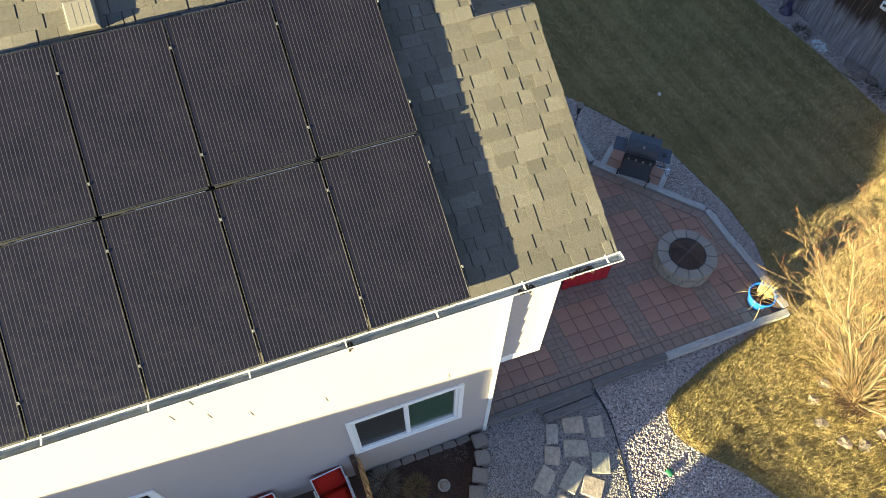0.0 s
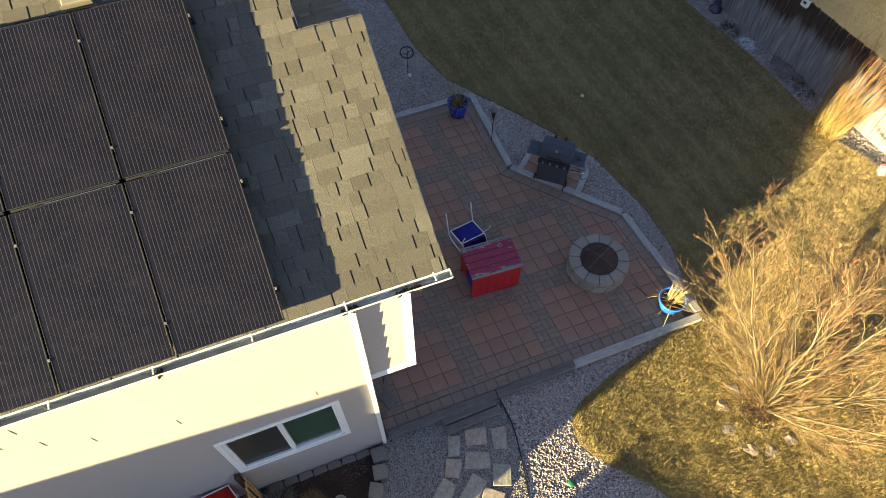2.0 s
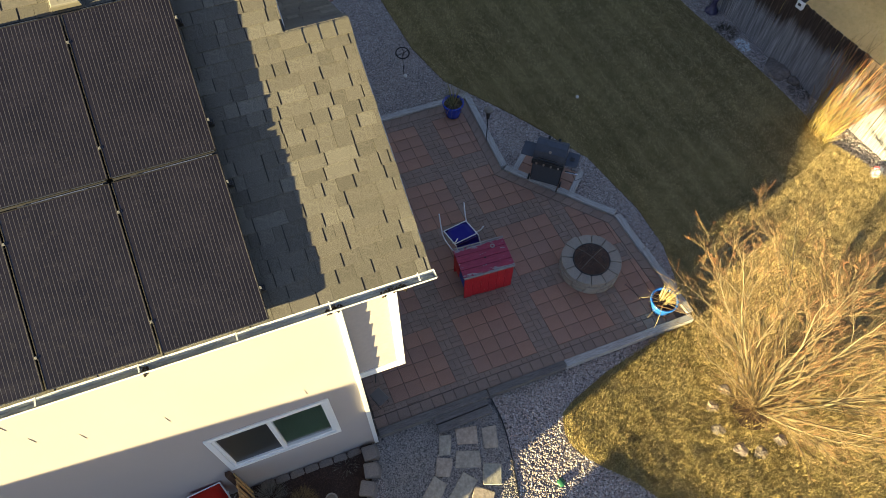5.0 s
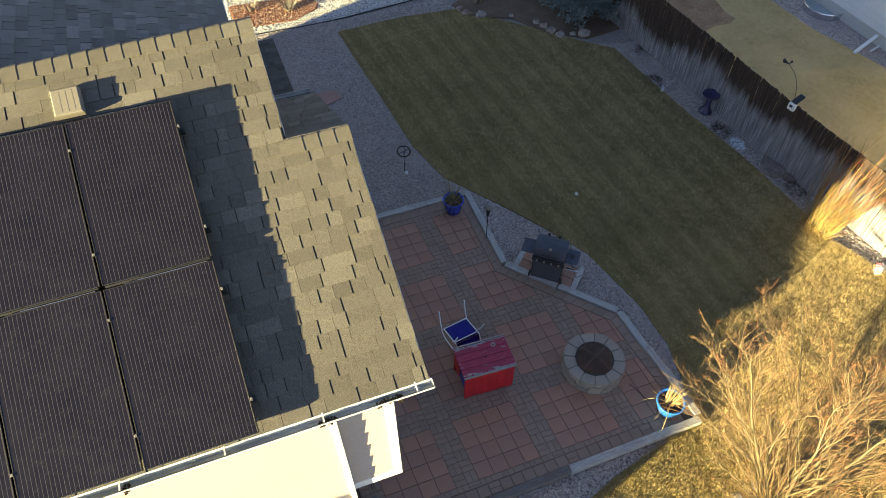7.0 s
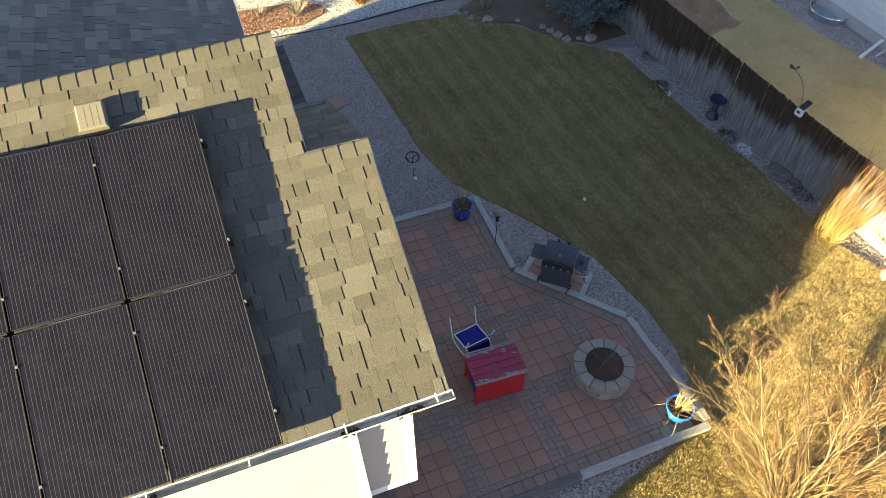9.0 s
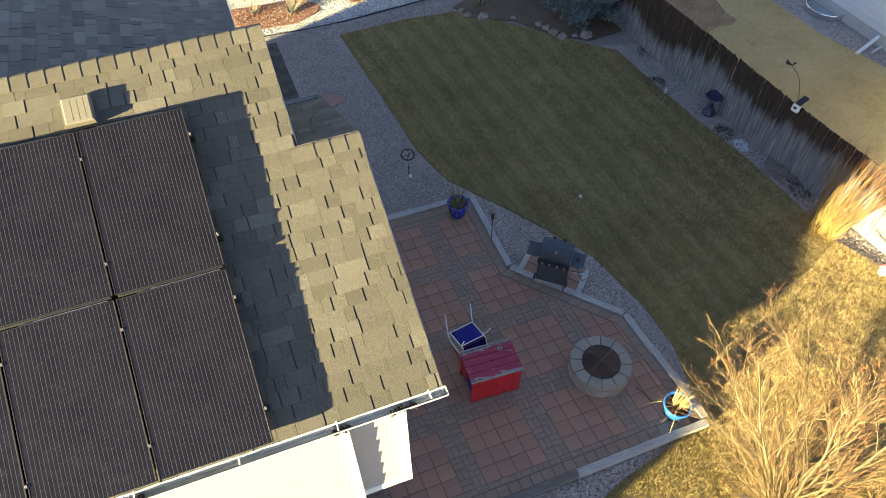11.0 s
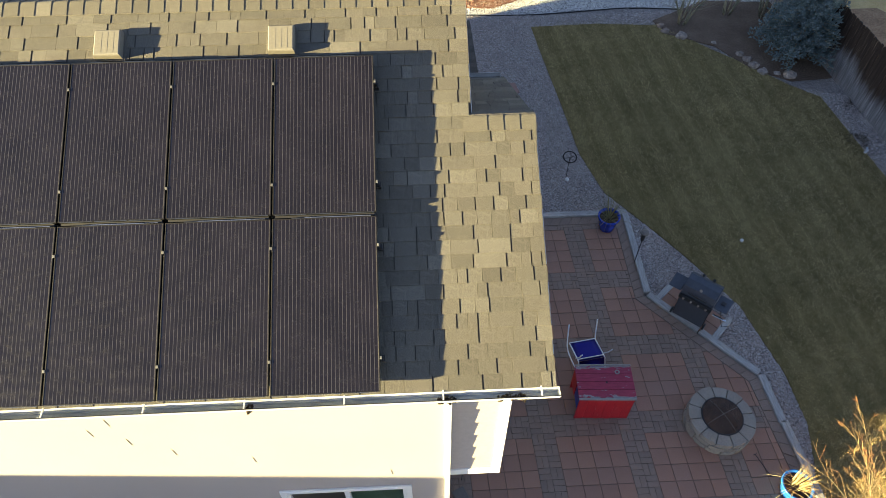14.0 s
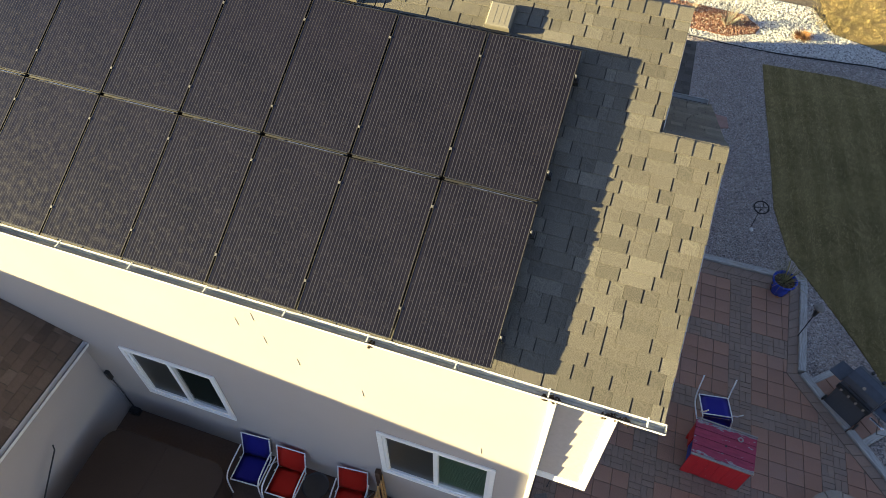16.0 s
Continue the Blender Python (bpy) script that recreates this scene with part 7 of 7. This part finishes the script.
turf("neighbour_grass", [(10.7, 13.5), (11.05, 10.5), (11.85, 4.0), (13.0, -4), (19.5, -4), (16.85, 7.2), (16.2, 9.4), (15.95, 11.6), (15.3, 15.5), (11.2, 15.0)], 900, 0.05, 13, M["blade_pale"], "straw-coloured grass behind the fence", ([(11.1, 10.5), (14.4, 10.6), (14.4, 13.4), (13.6, 14.6), (10.8, 14.6)],))

# ---- paving pieces ----
def clip(poly, a, b):
    """The part of a convex outline to the left of the line from a to b."""
    out = []
    side = lambda p: (b[0] - a[0]) * (p[1] - a[1]) - (b[1] - a[1]) * (p[0] - a[0])
    for i, p in enumerate(poly):
        q = poly[(i + 1) % len(poly)]
        sp, sq = side(p), side(q)
        if sp >= 0:
            out.append(p)
        if (sp > 0 and sq < 0) or (sp < 0 and sq > 0):
            t = sp / (sp - sq)
            out.append((p[0] + t * (q[0] - p[0]), p[1] + t * (q[1] - p[1])))
    return out


def area(poly):
    return 0.5 * sum(p[0] * q[1] - q[0] * p[1] for p, q in zip(poly, poly[1:] + poly[:1]))


IN_S = [(0.08, 0.37), (5.90, 0.40), (5.70, 2.54), (4.02, 4.47), (0.08, 4.47)]
IN_N = [(0.08, 4.47), (4.02, 4.47), (4.02, 6.48), (0.08, 6.48)]
LIST = []


def shear(x, y):
    return x - 0.055 * (y - 1.0), y


def lay(x0, x1, y0, y1, material, joint=0.0045):
    quad = [shear(x0 + joint, y0 + joint), shear(x1 - joint, y0 + joint), shear(x1 - joint, y1 - joint), shear(x0 + joint, y1 - joint)]
    for zone in (IN_S, IN_N):
        poly = quad
        for i in range(len(zone)):
            poly = clip(poly, zone[i], zone[(i + 1) % len(zone)])
            if len(poly) < 3:
                break
        if len(poly) >= 3 and area(poly) > 0.0012:
            LIST.append((poly, material))


TILE, BAND, PER = 0.2895, 0.41, 1.568
X0, Y0 = 2.01, 0.485
for bi in range(-2, 4):
    for bj in range(-1, 5):
        bx, by = X0 + bi * PER, Y0 + bj * PER
        for i in range(4):
            for j in range(4):
                lay(bx + i * TILE, bx + (i + 1) * TILE, by + j * TILE, by + (j + 1) * TILE, "tile_red")
        # basket-weave bands beside and above each block
        for half in (0, 1):
            for k in range(8):
                for lane in (0, 1):
                    s = BAND / 2
                    if half == 0:
                        if k * s >= PER - 1e-6:
                            continue
                        cx, cy = bx + 4 * TILE + lane * s, by + k * s
                        ln = min(s, PER - k * s)
                        if ln < 0.05:
                            continue
                        sx, sy = s, ln
                    else:
                        if k * s >= 4 * TILE - 1e-6:
                            continue
                        cx, cy = bx + k * s, by + 4 * TILE + lane * s
                        sx, sy = min(s, 4 * TILE - k * s), s
                        if sx < 0.05:
                            continue
                    if (k + lane) % 2:
                        lay(cx, cx + sx / 2, cy, cy + sy, "brick_grey", 0.0025)
                        lay(cx + sx / 2, cx + sx, cy, cy + sy, "brick_grey", 0.0025)
                    else:
                        lay(cx, cx + sx, cy, cy + sy / 2, "brick_grey", 0.0025)
                        lay(cx, cx + sx, cy + sy / 2, cy + sy, "brick_grey", 0.0025)
# border course along the edges
rim = [(0.06, 0.16), (6.12, 0.20), (5.90, 2.62), (4.22, 4.54), (4.22, 6.70), (0.06, 6.70)]
rim_in = [(0.08, 0.36), (5.91, 0.39), (5.71, 2.545), (4.03, 4.48), (4.03, 6.49), (0.08, 6.49)]
for i in range(5):
    a, b, c, d = (Vector(rim[i]), Vector(rim[i + 1]), Vector(rim_in[i + 1]), Vector(rim_in[i]))
    wide = 0.205 if i == 0 else 0.21
    n = max(1, int((b - a).length / wide))
    for k in range(n):
        g = 0.005 / (b - a).length
        t0, t1 = k / n + g, (k + 1) / n - g
        quad = [a.lerp(b, t0), a.lerp(b, t1), d.lerp(c, t1), d.lerp(c, t0)]
        if i == 0:
            inward = Vector((-0.006, 0.193))
            quad = [quad[0], quad[1], quad[1] + inward, quad[0] + inward]
            if quad[2].x > 5.93:
                continue
        mid = [(quad[0] + quad[3]) / 2, (quad[1] + quad[2]) / 2]
        if i == 0 and k % 7 == 3:
            LIST.append(([tuple(v) for v in (quad[0].lerp(mid[0], 0.04), quad[1].lerp(mid[1], 0.04), mid[1], mid[0])], "brick_grey"))
            LIST.append(([tuple(v) for v in (mid[0].lerp(quad[3], 0.05), mid[1].lerp(quad[2], 0.05), quad[2], quad[3])], "brick_grey"))
        else:
            LIST.append(([tuple(v) for v in quad], "brick_grey"))
# the grill's pad
pad = tagged(mesh_object("grill_pad", (lambda b: (prism(b, [(4.42, 4.42), (5.28, 3.44), (5.76, 3.86), (4.92, 4.84)], -0.01, 0.075), b)[1])(bmesh.new()), M["joint"]), "small paved pad under the grill", "paving pad", kind="structure")


def paver(poly, material, parent, k, z=PATIO_Z):
    cx, cy = sum(p[0] for p in poly) / len(poly), sum(p[1] for p in poly) / len(poly)
    dz = random.Random(k).uniform(-0.002, 0.002)
    bm = bmesh.new()
    lo = [bm.verts.new((x - cx, y - cy, -0.03)) for x, y in poly]
    md = [bm.verts.new((x - cx, y - cy, -0.004)) for x, y in poly]
    hi = [bm.verts.new(((x - cx) * 0.965, (y - cy) * 0.965, 0.0)) for x, y in poly]
    n = len(poly)
    for i in range(n):
        j = (i + 1) % n
        bm.faces.new((lo[i], lo[j], md[j], md[i]))
        bm.faces.new((md[i], md[j], hi[j], hi[i]))
    bm.faces.new(hi)
    return bm, (cx, cy, z + dz)


near_tiles = [e for e in LIST if e[1] == "tile_red" and area(e[0]) > 0.02]
near_bricks = sorted((e for e in LIST if e[1] == "brick_grey"), key=lambda e: abs(e[0][0][0] - 3.0) + abs(e[0][0][1] - 1.2))[:290]
single = {id(e) for e in near_tiles[:300]} | {id(e) for e in near_bricks}
M["tile_red_joined"] = varied("red_concrete_paver_field", TILE_TONES, 70, 0.85, 0.4, 0.003, "island", 0.45)
M["brick_grey_joined"] = varied("grey_brown_paver_field", BRICK_TONES, 60, 0.88, 0.4, 0.003, "island", 0.5)
rest_lists = {"tile_red": ([], []), "brick_grey": ([], [])}
for k, e in enumerate(LIST):
    poly, kind = e
    if area(poly) < 0:
        poly = poly[::-1]
    bm, at = paver(poly, kind, patio, k)
    if id(e) in single:
        ob = part("paver" if kind == "tile_red" else "brick", bm, M[kind], patio)
        ob.location = at
    else:
        verts, faces = rest_lists[kind]
        off = len(verts)
        bm.verts.index_update()
        verts.extend([(v.co.x + at[0], v.co.y + at[1], v.co.z + at[2]) for v in bm.verts])
        faces.extend([[v.index + off for v in f.verts] for f in bm.faces])
        bm.free()
for kind, (verts, faces) in rest_lists.items():
    if verts:
        me = bpy.data.meshes.new("paver_field")
        me.from_pydata(verts, [], faces)
        me.materials.append(M[kind + "_joined"])
        ob = new("paver_field", me)
        ob.parent = patio
        ob["kind"] = "stuff"
for k in range(3):
    for j in range(2):
        a, b, c, d = (Vector(p) for p in ((4.44, 4.41), (5.27, 3.46), (5.74, 3.86), (4.92, 4.82)))
        u0, u1, v0, v1 = k / 3 + 0.008, (k + 1) / 3 - 0.008, j / 2 + 0.012, (j + 1) / 2 - 0.012
        quad = [a.lerp(b, u0).lerp(d.lerp(c, u0), v0), a.lerp(b, u1).lerp(d.lerp(c, u1), v0), a.lerp(b, u1).lerp(d.lerp(c, u1), v1), a.lerp(b, u0).lerp(d.lerp(c, u0), v1)]
        quad = [tuple(v) for v in quad]
        bm, at = paver(quad, "tile_red", pad, 900 + k, 0.10)
        ob = part("paver", bm, M["tile_red"], pad)
        ob.location = at

# ---- shingles ----
EXPO = 0.143
SLOT = 0.008
WIDTHS = (0.10, 0.14, 0.18, 0.22, 0.27, 0.32)


def tab_mesh(w, thick):
    me = bpy.data.meshes.new("shingle")
    g, ln = 0.002, EXPO + 0.014
    lo = 0.0005
    cut = SLOT if thick > 0.01 else 0.0
    r = w - g - cut
    verts = [(g, 0, lo), (r, 0, lo), (r, ln, lo), (g, ln, lo), (g + 0.0008, 0.0012, thick), (r - 0.0008, 0.0012, thick), (r, ln, thick - 0.0078), (g, ln, thick - 0.0078)]
    me.from_pydata(verts, [], [(4, 5, 6, 7), (0, 1, 5, 4), (1, 2, 6, 5), (3, 0, 4, 7)])
    me.materials.append(M["shingle"])
    return me


TABS = {(w, t): tab_mesh(w, t) for w in WIDTHS for t in (0.0085, 0.0125)}


def courses(u0, u1, s0, s1, seed):
    """Tabs of one roof field: (left, up the slope, width, thickness), thick and thin by turns."""
    rnd = random.Random(seed)
    s, k = s0, 0
    while s < s1:
        u, thick = u0 - rnd.uniform(0, 0.3), rnd.random() < 0.5
        while u < u1:
            w = rnd.choice(WIDTHS)
            yield u, s, w, 0.0125 if thick else 0.0085
            thick = not thick if rnd.random() < 0.82 else thick
            u += w
        s += EXPO
        k += 1


def field(name, parent, frame_m, tabs, material, u_lim, s_max, label=""):
    """Many tabs joined into one part."""
    verts, faces = [], []
    for u, s, w, t in tabs:
        a, b = max(u, u_lim[0]) + 0.002, min(u + w, u_lim[1]) - 0.002 - (SLOT if t > 0.01 else 0.0)
        top = min(s + EXPO + 0.014, s_max)
        if b - a < 0.01 or top - s < 0.01:
            continue
        k = len(verts)
        for x, y, z in ((a, s, 0.0005), (b, s, 0.0005), (b, top, 0.0005), (a, top, 0.0005), (a, s + 0.0012, t), (b, s + 0.0012, t), (b, top, t - 0.0078), (a, top, t - 0.0078)):
            verts.append(tuple(frame_m @ Vector((x, y, z))))
        faces += [(k + 4, k + 5, k + 6, k + 7), (k, k + 1, k + 5, k + 4), (k + 1, k + 2, k + 6, k + 5), (k + 3, k, k + 4, k + 7)]
    me = bpy.data.meshes.new(name)
    me.from_pydata(verts, [], faces)
    me.materials.append(material)
    ob = new(name, me)
    ob.parent = parent
    ob["kind"] = "stuff"
    return ob


M["shingle_cross"] = varied("asphalt_shingle_rear", [(0.125, 0.118, 0.108), (0.185, 0.175, 0.16), (0.145, 0.136, 0.124), (0.235, 0.222, 0.204), (0.16, 0.15, 0.137)], 110, 0.95, 0.9, 0.004, "island", 0.9)
S_TOP, S_MID = (RIDGE_Y - EAVE_Y) / COS, (RIDGE2_Y - EAVE_Y) / COS
spare, count = [], 0
for u, s, w, t in courses(WEST_X, RAKE2_X, -0.012, S_TOP - 0.02, 3):
    lim = RAKE2_X if s < S_MID - 0.03 else RAKE_X
    if u > lim - 0.02:
        continue
    whole = u >= -0.70 and u + w <= lim + 0.012 and count < 300 and s < S_TOP - EXPO
    if whole:
        ob = new("shingle", TABS[(w, t)])
        ob.parent = roof_front
        ob.matrix_basis = FRONT @ pose(u, s, 0.0)
        count += 1
    else:
        spare.append((u, s, min(w, lim + 0.006 - u), t))
field("shingle_field", roof_front, FRONT, spare, M["shingle_joined"], (WEST_X, RAKE2_X + 0.01), S_TOP)
SLOPE_B = math.atan(TAN_B)
BACK_S = (BACK_Y - RIDGE_Y) / math.cos(SLOPE_B)
BACK = Matrix.Translation((0, BACK_Y, BACK_Z)) @ pose(0, 0, 0, 0, 0, 180) @ pose(0, 0, 0, math.degrees(SLOPE_B), 0, 0)
field("shingle_field", roof_back, BACK, courses(-BACK_X, -WEST_X, -0.01, BACK_S, 4), M["shingle_joined"], (-BACK_X, -WEST_X), BACK_S)
CROSS = Matrix.Translation((CROSS_X, 0, EAVE_Z)) @ pose(0, 0, 0, 0, 0, 90) @ pose(0, 0, 0, SLOPE_C, 0, 0)
CROSS_S = (CROSS_X - CROSS_RIDGE) / math.cos(math.radians(SLOPE_C))
field("shingle_field", roof_cross, CROSS, courses(3.5, CROSS_N, -0.01, CROSS_S - 0.15, 9), M["shingle_cross"], (3.5, CROSS_N), CROSS_S)
BUMP_S = (BACK2_Y - RIDGE2_Y) / math.cos(math.atan(TAN_2))
BUMP = Matrix.Translation((0, BACK2_Y, EAVE_Z)) @ pose(0, 0, 0, 0, 0, 180) @ pose(0, 0, 0, math.degrees(math.atan(TAN_2)), 0, 0)
field("shingle_field", roof_bump, BUMP, courses(-RAKE2_X, -RAKE_X, -0.075, BUMP_S, 5), M["shingle_joined"], (-RAKE2_X, -RAKE_X), BUMP_S)
WING = Matrix.Translation((W_X, 0, W_Z)) @ pose(0, 0, 0, 0, 0, 90) @ pose(0, 0, 0, SLOPE, 0, 0)
M["shingle_wing"] = varied("brown_shingle_field", [(0.075, 0.054, 0.043), (0.12, 0.088, 0.070), (0.095, 0.070, 0.056), (0.15, 0.113, 0.09)], 120, 0.95, 0.8, 0.004, "island")
east_tabs = []
for u, q, w, t in courses(W_S, 0, -0.01, w_run / COS, 6):
    lo = max(u, W_S + max(q, 0) * COS + 0.05)
    if u + w - lo > 0.03:
        east_tabs.append((lo, q, u + w - lo, t))
field("shingle_field", wing_roof, WING, east_tabs, M["shingle_wing"], (W_S, -0.003), w_run / COS)
WING_S = Matrix.Translation((0, W_S, W_Z)) @ pose(0, 0, 0, SLOPE, 0, 0)
south_tabs = []
for u, q, w, t in courses(W_WEST, W_X, -0.01, w_run / COS, 8):
    inset = max(q, 0) * COS + 0.05
    lo, hi = max(u, W_WEST), min(u + w, W_X - inset)
    if hi - lo > 0.03:
        south_tabs.append((lo, q, hi - lo, t))
field("shingle_field", wing_south, WING_S, south_tabs, M["shingle_wing"], (W_WEST, W_X), w_run / COS)
REAR = Matrix.Translation((0, 10.05, 2.9)) @ pose(0, 0, 0, 0, 0, 180) @ pose(0, 0, 0, math.degrees(math.atan(0.4 / 3.15)), 0, 0)
field("shingle_field", rear_roof, REAR, courses(-1.0, 0.0, -0.01, 2.85, 7), M["shingle_dark"], (-1.0, -0.004), 2.87)


# ridge caps, lapped from the rake inwards
def cap_mesh():
    me = bpy.data.meshes.new("ridge_cap")
    c, s = math.cos(math.radians(SLOPE)), math.sin(math.radians(SLOPE))
    verts, faces = [], []
    for x, lift in ((0.0, 0.0095), (0.24, 0.0015)):
        for off in (0.0, -0.005):
            for q in (-0.165, -0.022, 0.0, 0.022, 0.165):
                d = max(abs(q) - 0.010, 0)
                verts.append((x, math.copysign(abs(q) * c, q), lift + off - d * s))
    for i in range(4):
        faces += [(i, i + 1, 11 + i, 10 + i), (i, 5 + i, 6 + i, i + 1)]
    faces += [(0, 10, 15, 5), (4, 9, 19, 14)]
    me.from_pydata(verts, [], faces)
    me.materials.append(M["shingle"])
    return me


CAP = cap_mesh()
for parent, x1, y, z, n in ((roof_front, RAKE_X + 0.006, RIDGE_Y, RIDGE_Z, 60), (roof_bump, RAKE2_X + 0.006, RIDGE2_Y, RIDGE2_Z, 4)):
    for i in range(n):
        ob = new("ridge_cap", CAP)
        ob.parent = parent
        ob.matrix_basis = pose(x1 - 0.165 * i, y, z + 0.011, 0, 0, 180)
